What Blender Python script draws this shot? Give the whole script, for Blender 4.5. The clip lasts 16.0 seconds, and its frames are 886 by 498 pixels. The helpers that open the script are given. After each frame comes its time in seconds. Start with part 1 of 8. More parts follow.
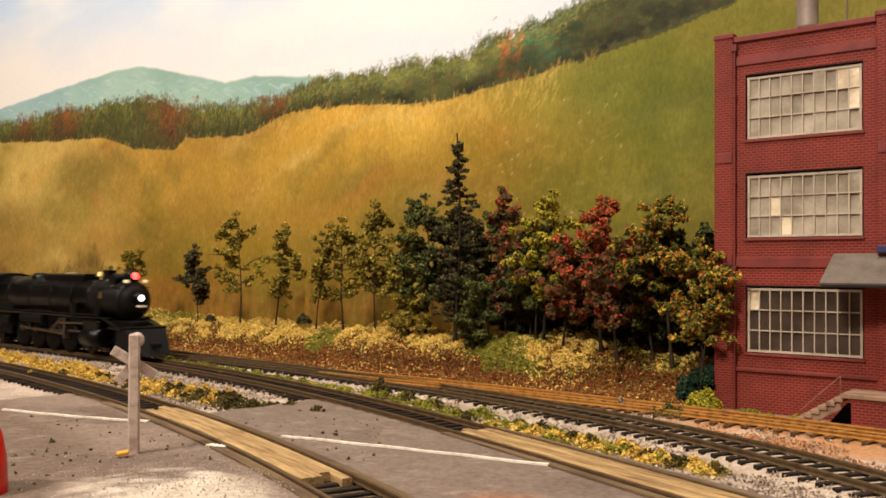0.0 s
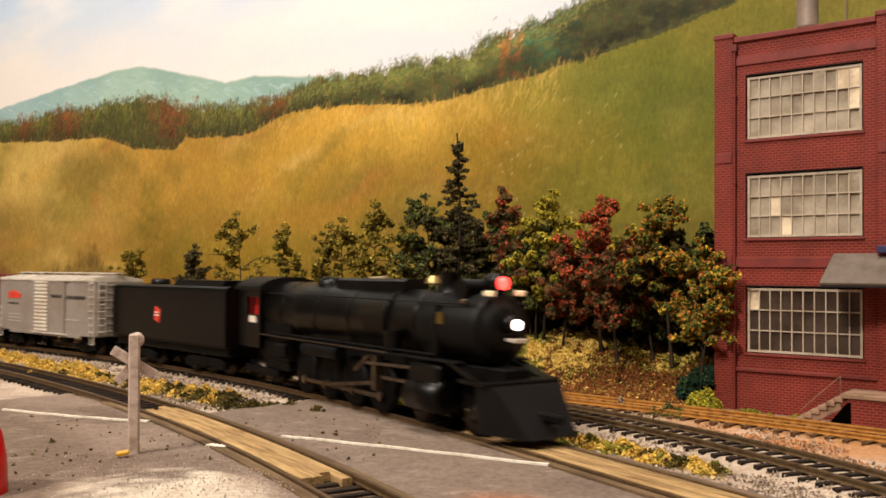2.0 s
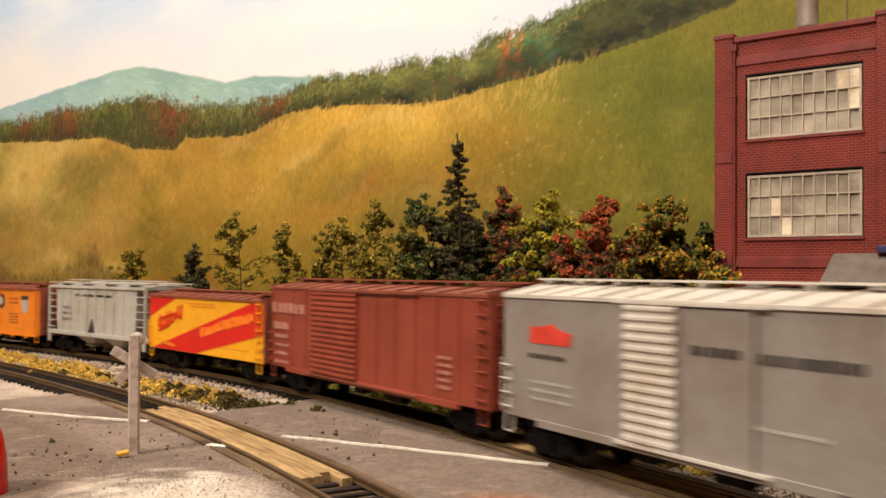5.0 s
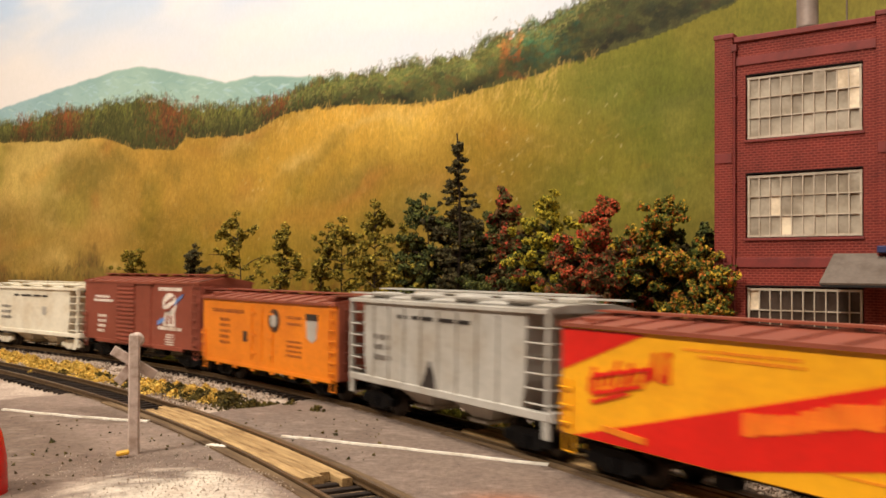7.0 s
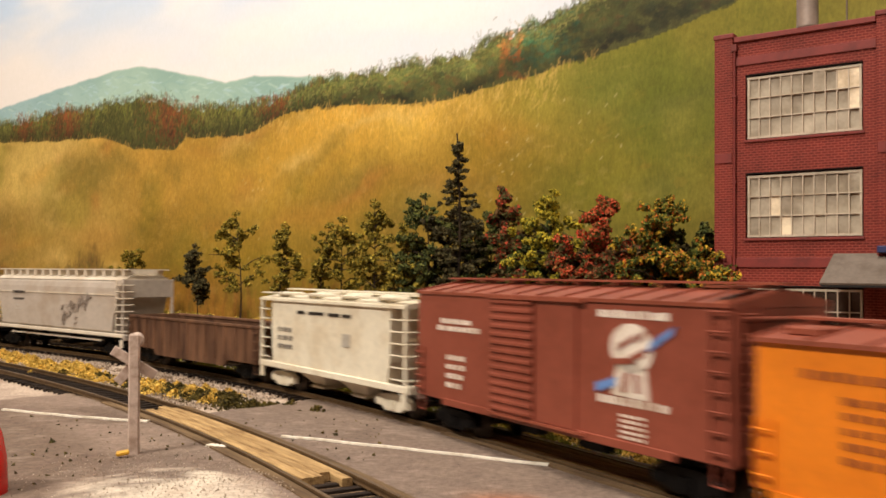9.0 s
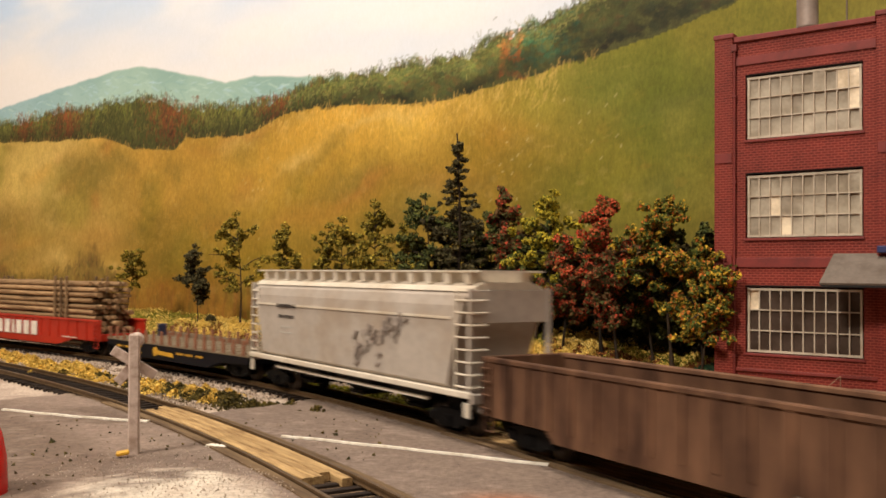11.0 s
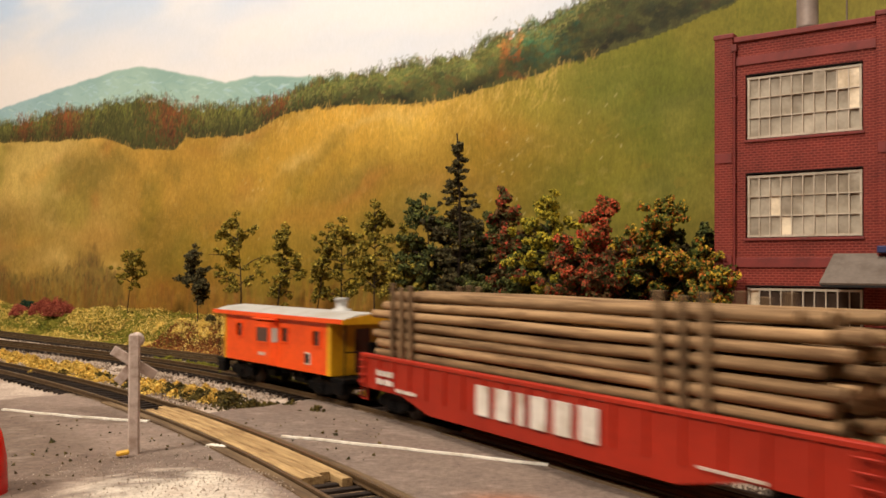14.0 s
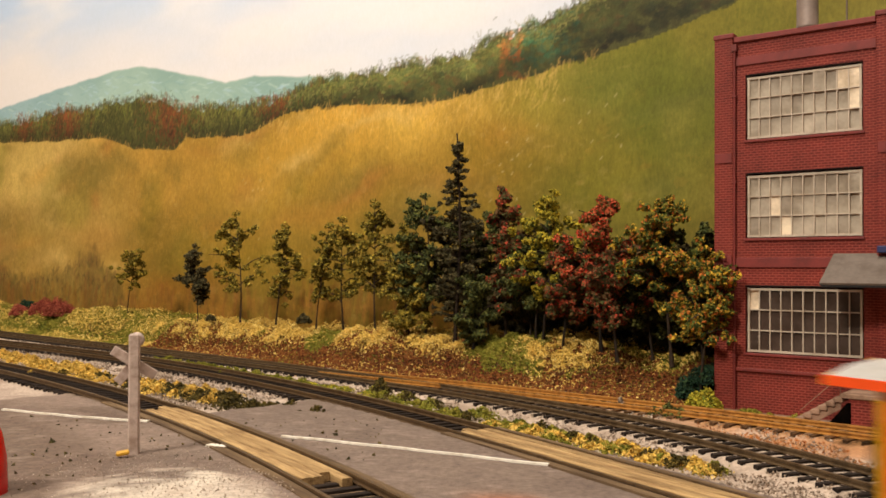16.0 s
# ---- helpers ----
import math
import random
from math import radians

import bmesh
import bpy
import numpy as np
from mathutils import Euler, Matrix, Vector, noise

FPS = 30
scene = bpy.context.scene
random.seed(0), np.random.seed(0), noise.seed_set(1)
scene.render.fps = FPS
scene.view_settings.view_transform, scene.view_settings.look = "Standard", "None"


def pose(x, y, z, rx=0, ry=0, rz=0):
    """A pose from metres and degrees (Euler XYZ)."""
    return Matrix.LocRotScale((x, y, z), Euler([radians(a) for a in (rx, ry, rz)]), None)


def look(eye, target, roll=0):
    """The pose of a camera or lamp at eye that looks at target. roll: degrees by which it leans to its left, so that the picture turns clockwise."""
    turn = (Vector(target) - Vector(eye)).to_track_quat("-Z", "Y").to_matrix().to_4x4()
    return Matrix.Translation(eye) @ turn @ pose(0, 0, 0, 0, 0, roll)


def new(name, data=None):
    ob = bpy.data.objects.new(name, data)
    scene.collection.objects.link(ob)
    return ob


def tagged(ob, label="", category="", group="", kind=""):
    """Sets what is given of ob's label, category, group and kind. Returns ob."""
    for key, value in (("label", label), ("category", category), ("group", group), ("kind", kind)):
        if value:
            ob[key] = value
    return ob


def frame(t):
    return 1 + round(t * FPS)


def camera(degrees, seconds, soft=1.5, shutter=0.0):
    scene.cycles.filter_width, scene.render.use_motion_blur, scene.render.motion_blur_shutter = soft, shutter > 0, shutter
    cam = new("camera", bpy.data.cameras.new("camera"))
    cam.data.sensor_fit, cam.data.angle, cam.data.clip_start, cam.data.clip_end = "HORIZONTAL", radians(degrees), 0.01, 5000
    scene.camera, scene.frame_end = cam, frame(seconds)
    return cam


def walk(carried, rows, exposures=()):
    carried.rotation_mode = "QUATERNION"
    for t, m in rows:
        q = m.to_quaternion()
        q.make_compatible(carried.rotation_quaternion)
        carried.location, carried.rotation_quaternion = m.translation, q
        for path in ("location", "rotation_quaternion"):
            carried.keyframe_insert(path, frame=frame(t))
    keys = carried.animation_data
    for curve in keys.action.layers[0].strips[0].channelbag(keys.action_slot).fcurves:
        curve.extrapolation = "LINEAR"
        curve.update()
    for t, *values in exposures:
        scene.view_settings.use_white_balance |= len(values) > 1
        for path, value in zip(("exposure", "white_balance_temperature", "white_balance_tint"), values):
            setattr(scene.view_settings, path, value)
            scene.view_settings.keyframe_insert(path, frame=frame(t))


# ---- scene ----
import functools

# A 1:87 model railway in true model size. z = 0 is the rail head of the main track.
EYE = (0.0, 0.0, 0.05657)
cam = camera(52.77, 16.0, soft=1.7, shutter=0.75)
STAND = look(EYE, (0.0, 1.0, EYE[2] + 0.02842), 0.531)
walk(cam, [(0.0, STAND), (16.0, STAND)], [(0.0, 0.0), (9.0, 0.0), (11.5, -0.09), (16.0, -0.12)])

# ---- light: warm lamps under the ceiling of the layout room, and added fills ----
world = bpy.data.worlds.new("room_dark")
scene.world = world
world.use_nodes = True
world.node_tree.nodes["Background"].inputs[0].default_value = (1.0, 0.85, 0.7, 1)
world.node_tree.nodes["Background"].inputs[1].default_value = 0.02


def ceiling_lamp(name, x, y, z, sx, sy, watts, aim, colour=(1.0, 0.86, 0.69)):
    data = bpy.data.lights.new(name, "AREA")
    data.shape, data.size, data.size_y, data.energy, data.color = "RECTANGLE", sx, sy, watts, colour
    ob = new(name, data)
    ob.matrix_basis = look((x, y, z), aim)
    return ob


LAMP = (1.0, 0.898, 0.775)
ceiling_lamp("lamp_over", -0.10, 0.10, 1.35, 0.30, 0.30, 14.2, (-0.05, 0.32, 0.0), LAMP)
ceiling_lamp("lamp_main", -0.85, -0.45, 1.20, 0.22, 0.22, 27.0, (-0.05, 0.45, 0.05), LAMP)
# two weak unseen fills, added to brighten the right and the far left
ceiling_lamp("lamp_side", 0.55, -0.75, 1.25, 0.35, 0.35, 5.0, (0.05, 0.40, 0.05), LAMP)
ceiling_lamp("lamp_back", -1.5, 0.35, 1.25, 0.4, 0.3, 6.0, (-0.7, 0.85, 0.15), LAMP)

# ---- plan axes: A runs along the backdrop, B away from the viewer's side to it ----
AX, BX = Vector((0.785, -0.619, 0)), Vector((0.619, 0.785, 0))


def ab(a, b, z=0.0):
    return Vector((AX.x * a + BX.x * b, AX.y * a + BX.y * b, z))


# ---- mesh tools ----
class Bag:
    """Vertices and faces of one mesh."""

    def __init__(self):
        self.v, self.f, self.s = [], [], []

    def add(self, verts, faces, smooth=False):
        n = len(self.v)
        self.v.extend(tuple(p) for p in verts)
        self.f.extend(tuple(i + n for i in f) for f in faces)
        self.s.extend([smooth] * len(faces))
        return self

    def box(self, x0, x1, y0, y1, z0, z1, c=0.0, m=None):
        """A box, with its edges cut by c."""
        if c <= 0:
            v = [(x, y, z) for z in (z0, z1) for y in (y0, y1) for x in (x0, x1)]
            f = [(0, 2, 3, 1), (4, 5, 7, 6), (0, 1, 5, 4), (2, 6, 7, 3), (0, 4, 6, 2), (1, 3, 7, 5)]
        else:
            mid = ((x0 + x1) / 2, (y0 + y1) / 2, (z0 + z1) / 2)
            h = ((x1 - x0) / 2, (y1 - y0) / 2, (z1 - z0) / 2)
            c = min(c, *(0.45 * 2 * k for k in h))
            v, ix = [], {}
            for sx in (-1, 1):
                for sy in (-1, 1):
                    for sz in (-1, 1):
                        for k in range(3):
                            s = (sx, sy, sz)
                            p = [mid[i] + s[i] * (h[i] - (0 if i == k else c)) for i in range(3)]
                            ix[(s, k)] = len(v)
                            v.append(p)
            f = []
            for k in range(3):
                i, j = (k + 1) % 3, (k + 2) % 3
                for s0 in (-1, 1):
                    ring = []
                    for si, sj in ((-1, -1), (1, -1), (1, 1), (-1, 1)):
                        s = [0, 0, 0]
                        s[k], s[i], s[j] = s0, si, sj
                        ring.append(ix[(tuple(s), k)])
                    f.append(tuple(ring if s0 > 0 else ring[::-1]))
            for k in range(3):
                i, j = (k + 1) % 3, (k + 2) % 3
                for si in (-1, 1):
                    for sj in (-1, 1):
                        s, t = [0, 0, 0], [0, 0, 0]
                        s[k], s[i], s[j], t[k], t[i], t[j] = -1, si, sj, 1, si, sj
                        s, t = tuple(s), tuple(t)
                        q = (ix[(s, i)], ix[(t, i)], ix[(t, j)], ix[(s, j)])
                        f.append(q if si * sj < 0 else q[::-1])
            for sx in (-1, 1):
                for sy in (-1, 1):
                    for sz in (-1, 1):
                        s = (sx, sy, sz)
                        q = tuple(ix[(s, k)] for k in range(3))
                        f.append(q if sx * sy * sz > 0 else q[::-1])
        if m is not None:
            v = [m @ Vector(p) for p in v]
        return self.add(v, f)

    def rod(self, p, q, r, r2=None, n=10, cap=True, smooth=True):
        """A round bar from p to q."""
        p, q = Vector(p), Vector(q)
        r2 = r if r2 is None else r2
        w = (q - p).normalized()
        u = w.orthogonal().normalized()
        t = w.cross(u)
        v = [c + (u * math.cos(2 * math.pi * i / n) + t * math.sin(2 * math.pi * i / n)) * k
             for c, k in ((p, r), (q, r2)) for i in range(n)]
        self.add(v, [(i, (i + 1) % n, n + (i + 1) % n, n + i) for i in range(n)], smooth)
        if cap:
            self.add(v[:n], [tuple(range(n))[::-1]])
            self.add(v[n:], [tuple(range(n))])
        return self

    def turned(self, profile, base, axis="x", n=24, smooth=True):
        """A turned body: profile of (along, radius), from base along an axis."""
        v = []
        for d, r in profile:
            for i in range(n):
                c, s = r * math.cos(2 * math.pi * i / n), r * math.sin(2 * math.pi * i / n)
                v.append({"x": (base[0] + d, base[1] + c, base[2] + s), "y": (base[0] + s, base[1] + d, base[2] + c),
                          "z": (base[0] + c, base[1] + s, base[2] + d)}[axis])
        k = len(profile)
        f = [(j * n + i, j * n + (i + 1) % n, (j + 1) * n + (i + 1) % n, (j + 1) * n + i) for j in range(k - 1) for i in range(n)]
        self.add(v, f, smooth)
        self.add(v[:n], [tuple(range(n))[::-1]])
        self.add(v[-n:], [tuple(range(n))])
        return self

    def prism(self, outline, x0, x1, smooth=False):
        """An outline of (y, z) drawn out along x."""
        n = len(outline)
        v = [(x, y, z) for x in (x0, x1) for y, z in outline]
        self.add(v, [(i, (i + 1) % n, n + (i + 1) % n, n + i) for i in range(n)], smooth)
        return self.add(v, [tuple(range(n))[::-1], tuple(range(n, 2 * n))])

    def plate(self, outline, y0, y1):
        """An outline of (x, z) drawn out along y."""
        n = len(outline)
        v = [(x, y, z) for y in (y0, y1) for x, z in outline]
        self.add(v, [(i, n + i, n + (i + 1) % n, (i + 1) % n) for i in range(n)])
        return self.add(v, [tuple(range(n)), tuple(range(n, 2 * n))[::-1]])

    def mesh(self, name, material, fix=True):
        me = bpy.data.meshes.new(name)
        me.from_pydata(self.v, [], self.f)
        me.polygons.foreach_set("use_smooth", self.s)
        me.materials.append(material)
        if fix:
            bm = bmesh.new()
            bm.from_mesh(me)
            bmesh.ops.recalc_face_normals(bm, faces=bm.faces)
            bm.to_mesh(me)
            bm.free()
        me.update()
        return me


def part(name, bag, material, parent=None, label="", at=None):
    ob = new(name, bag.mesh(name, material) if isinstance(bag, Bag) else bag)
    ob.parent = parent
    if at is not None:
        ob.matrix_basis = at
    if label:
        ob["label"] = label
    return ob


def thing(name, label, category, group="", kind="", at=None):
    ob = new(name)
    ob.empty_display_size = 0.01
    if at is not None:
        ob.matrix_basis = at
    return tagged(ob, label, category, group, kind)


def mesh_np(name, verts, faces, material, smooth=False, tone=None):
    """A mesh from arrays; tone: one colour a vertex."""
    verts, faces = np.asarray(verts, np.float32), np.asarray(faces, np.int32)
    me = bpy.data.meshes.new(name)
    k = faces.shape[1]
    me.vertices.add(len(verts))
    me.vertices.foreach_set("co", verts.ravel())
    me.loops.add(faces.size)
    me.loops.foreach_set("vertex_index", faces.ravel())
    me.polygons.add(len(faces))
    me.polygons.foreach_set("loop_start", np.arange(0, faces.size, k, dtype=np.int32))
    me.polygons.foreach_set("use_smooth", np.full(len(faces), smooth))
    if tone is not None:
        at = me.color_attributes.new("tone", "FLOAT_COLOR", "POINT")
        at.data.foreach_set("color", np.concatenate([tone, np.ones((len(tone), 1))], 1).astype(np.float32).ravel())
    me.materials.append(material)
    me.update(calc_edges=True)
    me.validate()
    return me


# ---- materials ----
def rgb(r, g, b):
    """Linear colour from 0..255 display values."""
    return tuple(((c / 255 + 0.055) / 1.055) ** 2.4 if c > 10 else c / 255 / 12.92 for c in (r, g, b))


def node_mat(name):
    m = bpy.data.materials.new(name)
    m.use_nodes = True
    nt = m.node_tree
    return m, nt, nt.nodes["Principled BSDF"]


def ramp_of(nt, stops):
    r = nt.nodes.new("ShaderNodeValToRGB")
    e = r.color_ramp.elements
    while len(e) < len(stops):
        e.new(0.5)
    for k, (p, c) in zip(e, stops):
        k.position, k.color = p, (*c, 1)
    return r


def coords(nt):
    return nt.nodes.new("ShaderNodeTexCoord").outputs["Object"]


def noise_of(nt, scale, detail=4.0, rough=0.6, co=None):
    n = nt.nodes.new("ShaderNodeTexNoise")
    n.inputs["Scale"].default_value, n.inputs["Detail"].default_value, n.inputs["Roughness"].default_value = scale, detail, rough
    nt.links.new(co or coords(nt), n.inputs["Vector"])
    return n.outputs["Fac"]


def bump_of(nt, height, strength, distance, bsdf):
    b = nt.nodes.new("ShaderNodeBump")
    b.inputs["Strength"].default_value, b.inputs["Distance"].default_value = strength, distance
    nt.links.new(height, b.inputs["Height"])
    nt.links.new(b.outputs[0], bsdf.inputs["Normal"])


def mix_of(nt, fac, one, two, mode="MIX"):
    m = nt.nodes.new("ShaderNodeMix")
    m.data_type, m.blend_type = "RGBA", mode
    for key, val in ((0, fac), (6, one), (7, two)):
        if hasattr(val, "links"):
            nt.links.new(val, m.inputs[key])
        else:
            m.inputs[key].default_value = val if key == 0 else (*val, 1)
    return m.outputs[2]


def painted(name, colour, rough=0.5, metal=0.0, wear=0.12, grime=0.25, scale=120, bump=0.0, spec=0.5):
    """Paint or plastic with a faint weathering at two scales."""
    m, nt, p = node_mat(name)
    dark = tuple(c * (1 - grime) * k for c, k in zip(colour, (1.0, 0.93, 0.85)))
    light = tuple(min(1, c * (1 + wear) + 0.01 * wear) for c in colour)
    big = ramp_of(nt, [(0.36, dark), (0.52, colour), (0.7, light)])
    nt.links.new(noise_of(nt, scale, 5), big.inputs[0])
    fine = ramp_of(nt, [(0.3, (0.86,) * 3), (0.6, (1.0,) * 3)])
    nt.links.new(noise_of(nt, scale * 9, 3), fine.inputs[0])
    nt.links.new(mix_of(nt, 1.0, big.outputs[0], fine.outputs[0], "MULTIPLY"), p.inputs["Base Color"])
    p.inputs["Roughness"].default_value, p.inputs["Metallic"].default_value = rough, metal
    p.inputs["Specular IOR Level"].default_value = spec
    if bump:
        bump_of(nt, noise_of(nt, scale * 12, 3), bump, 0.0004, p)
    return m


def flock(name, stops, rough=0.9, each=0.42, lump_scale=170, fine=(0.6, 1.15)):
    """Foam flock: each crumb takes its own colour."""
    m, nt, p = node_mat(name)
    g = nt.nodes.new("ShaderNodeNewGeometry")
    r = ramp_of(nt, stops)
    r.color_ramp.interpolation = "LINEAR"
    lump = nt.nodes.new("ShaderNodeMapRange")
    for key, val in (("From Min", 0.30), ("From Max", 0.70), ("To Min", 0.0), ("To Max", 1.0)):
        lump.inputs[key].default_value = val
    nt.links.new(noise_of(nt, lump_scale, 4, 0.6), lump.inputs["Value"])
    mixed = nt.nodes.new("ShaderNodeMix")
    mixed.inputs[0].default_value = each
    nt.links.new(lump.outputs[0], mixed.inputs[2])
    nt.links.new(g.outputs["Random Per Island"], mixed.inputs[3])
    nt.links.new(mixed.outputs[0], r.inputs[0])
    # random mottling, its contrast standing in for highlights and dark gaps
    f = ramp_of(nt, [(0.3, (fine[0],) * 3), (0.7, (fine[1],) * 3)])
    nt.links.new(noise_of(nt, 900, 3), f.inputs[0])
    nt.links.new(mix_of(nt, 1.0, r.outputs[0], f.outputs[0], "MULTIPLY"), p.inputs["Base Color"])
    p.inputs["Roughness"].default_value = rough
    p.inputs["Specular IOR Level"].default_value = 0.15
    return m


def toned(name, rough, fine_scale, fine=(0.75, 1.12), bump=0.5, dist=0.0006, spec=0.3):
    """Colour from the mesh's own paint layer, with grain over it."""
    m, nt, p = node_mat(name)
    a = nt.nodes.new("ShaderNodeAttribute")
    a.attribute_name = "tone"
    f = ramp_of(nt, [(0.3, (fine[0],) * 3), (0.7, (fine[1],) * 3)])
    nt.links.new(noise_of(nt, fine_scale, 6, 0.7), f.inputs[0])
    nt.links.new(mix_of(nt, 1.0, a.outputs["Color"], f.outputs[0], "MULTIPLY"), p.inputs["Base Color"])
    p.inputs["Roughness"].default_value = rough
    p.inputs["Specular IOR Level"].default_value = spec
    bump_of(nt, noise_of(nt, fine_scale * 1.7, 5), bump, dist, p)
    return m


def brickwork(name):
    m, nt, p = node_mat(name)
    co = nt.nodes.new("ShaderNodeTexCoord")
    sep = nt.nodes.new("ShaderNodeSeparateXYZ")
    nt.links.new(co.outputs["Object"], sep.inputs[0])
    add = nt.nodes.new("ShaderNodeMath")
    nt.links.new(sep.outputs[0], add.inputs[0])
    nt.links.new(sep.outputs[1], add.inputs[1])
    com = nt.nodes.new("ShaderNodeCombineXYZ")
    nt.links.new(add.outputs[0], com.inputs[0])
    nt.links.new(sep.outputs[2], com.inputs[1])
    b = nt.nodes.new("ShaderNodeTexBrick")
    for key, val in (("Scale", 1.0), ("Brick Width", 0.0028), ("Row Height", 0.00118), ("Mortar Size", 0.00021), ("Mortar Smooth", 0.3), ("Bias", 0.0)):
        b.inputs[key].default_value = val
    b.inputs["Color1"].default_value = (*rgb(118, 35, 26), 1)
    b.inputs["Color2"].default_value = (*rgb(104, 30, 23), 1)
    b.inputs["Mortar"].default_value = (*rgb(152, 70, 54), 1)
    nt.links.new(com.outputs[0], b.inputs["Vector"])
    f = ramp_of(nt, [(0.3, (0.66,) * 3), (0.65, (1.05,) * 3)])
    nt.links.new(noise_of(nt, 45, 6, 0.65), f.inputs[0])
    nt.links.new(mix_of(nt, 1.0, b.outputs["Color"], f.outputs[0], "MULTIPLY"), p.inputs["Base Color"])
    p.inputs["Roughness"].default_value = 0.7
    p.inputs["Specular IOR Level"].default_value = 0.3
    inv = nt.nodes.new("ShaderNodeMath")
    inv.operation = "SUBTRACT"
    inv.inputs[0].default_value = 1.0
    nt.links.new(b.outputs["Fac"], inv.inputs[1])
    bump_of(nt, inv.outputs[0], 0.9, 0.0004, p)
    return m


def woody(name, light, dark, rough=0.75, stretch=(4, 1, 1), scale=200, heading=0.0):
    m, nt, p = node_mat(name)
    mp = nt.nodes.new("ShaderNodeMapping")
    mp.inputs["Scale"].default_value = [1 / k for k in stretch]
    swing = nt.nodes.new("ShaderNodeMapping")
    swing.inputs["Rotation"].default_value = (0, 0, math.radians(-heading))
    nt.links.new(coords(nt), swing.inputs[0])
    nt.links.new(swing.outputs[0], mp.inputs[0])
    r = ramp_of(nt, [(0.35, dark), (0.65, light)])
    nt.links.new(noise_of(nt, scale, 6, 0.7, mp.outputs[0]), r.inputs[0])
    o = nt.nodes.new("ShaderNodeObjectInfo")
    v = ramp_of(nt, [(0.0, (0.75,) * 3), (1.0, (1.15,) * 3)])
    nt.links.new(o.outputs["Random"], v.inputs[0])
    nt.links.new(mix_of(nt, 1.0, r.outputs[0], v.outputs[0], "MULTIPLY"), p.inputs["Base Color"])
    p.inputs["Roughness"].default_value = rough
    p.inputs["Specular IOR Level"].default_value = 0.12
    bump_of(nt, noise_of(nt, scale * 2, 4, 0.6, mp.outputs[0]), 0.3, 0.0004, p)
    return m


def canvas(name):
    """Oil paint: the mesh's colours broken up by brush strokes, upright in the grass and loose in the woods."""
    m, nt, p = node_mat(name)
    a = nt.nodes.new("ShaderNodeAttribute")
    a.attribute_name = "tone"
    turn = nt.nodes.new("ShaderNodeMapping")
    turn.inputs["Rotation"].default_value = (0, 0, math.atan2(-AX.y, AX.x))
    nt.links.new(coords(nt), turn.inputs[0])
    layers = []
    for lean, stretch, scale, lo, hi in ((10, (1, 1, 0.34), 480, 0.80, 1.20), (-34, (1, 1, 0.55), 150, 0.78, 1.18), (58, (1, 1, 0.34), 560, 0.74, 1.26), (20, (0.6, 0.6, 1), 62, 0.84, 1.12)):
        mp = nt.nodes.new("ShaderNodeMapping")
        mp.vector_type = "POINT"
        mp.inputs["Rotation"].default_value = (0, math.radians(lean), 0)
        mp.inputs["Scale"].default_value = stretch
        nt.links.new(turn.outputs[0], mp.inputs[0])
        f = noise_of(nt, scale, 6, 0.82, mp.outputs[0])
        r = ramp_of(nt, [(0.30, (lo, lo * 1.02, lo * 0.94)), (0.50, (1.0, 1.0, 1.0)), (0.72, (hi, hi * 0.99, hi * 1.06))])
        nt.links.new(f, r.inputs[0])
        layers.append(r.outputs[0])
    both = functools.reduce(lambda one, two: mix_of(nt, 1.0, one, two, "MULTIPLY"), layers)
    broken = mix_of(nt, 1.0, a.outputs["Color"], both, "MULTIPLY")
    # the sky and the far hills are brushed smooth: they hold as much blue as red
    sep = nt.nodes.new("ShaderNodeSeparateColor")
    nt.links.new(a.outputs["Color"], sep.inputs[0])
    ratio = nt.nodes.new("ShaderNodeMath")
    ratio.operation = "DIVIDE"
    nt.links.new(sep.outputs[2], ratio.inputs[0])
    nt.links.new(sep.outputs[1], ratio.inputs[1])
    rough_part = nt.nodes.new("ShaderNodeMapRange")
    for key, val in (("From Min", 0.75), ("From Max", 0.45), ("To Min", 0.10), ("To Max", 0.85)):
        rough_part.inputs[key].default_value = val
    nt.links.new(ratio.outputs[0], rough_part.inputs["Value"])
    nt.links.new(mix_of(nt, rough_part.outputs[0], a.outputs["Color"], broken), p.inputs["Base Color"])
    p.inputs["Roughness"].default_value = 0.7
    p.inputs["Specular IOR Level"].default_value = 0.25
    bump_of(nt, noise_of(nt, 800, 5), 0.25, 0.0003, p)
    return m


M_PAINTING = canvas("painted_canvas")
M_GROUND = toned("scenic_ground", 0.92, 520, (0.62, 1.18), 0.8, 0.0008, 0.15)
M_WALL = painted("room_paint", rgb(205, 196, 182), 0.8, scale=6)
M_FLOOR = painted("room_floor", rgb(110, 95, 80), 0.6, scale=5)
M_BRICK = brickwork("model_brick")
M_TRIM = painted("red_brown_trim", rgb(116, 36, 28), 0.65, scale=90, grime=0.3, bump=0.3)
M_ROOFTAR = painted("tar_roof", rgb(60, 52, 48), 0.9, scale=60)
M_SASH = painted("cream_sash", rgb(186, 170, 150), 0.55, scale=80)
M_CONCRETE = painted("weathered_concrete", rgb(150, 118, 95), 0.85, scale=150, grime=0.4, bump=0.4)
M_CANOPY = painted("grey_canopy", rgb(104, 92, 82), 0.8, scale=70, grime=0.35, bump=0.3)
M_GALV = painted("galvanised_stack", rgb(112, 94, 82), 0.6, 0.15, scale=70, grime=0.35)
M_DARK = painted("dark_void", rgb(20, 14, 12), 0.9)
M_RAIL = painted("brown_rail", rgb(98, 76, 52), 0.42, 0.35, scale=300, grime=0.35)
M_RAIL_DARK = painted("dark_rail", rgb(100, 80, 56), 0.45, 0.35, scale=300, grime=0.35)
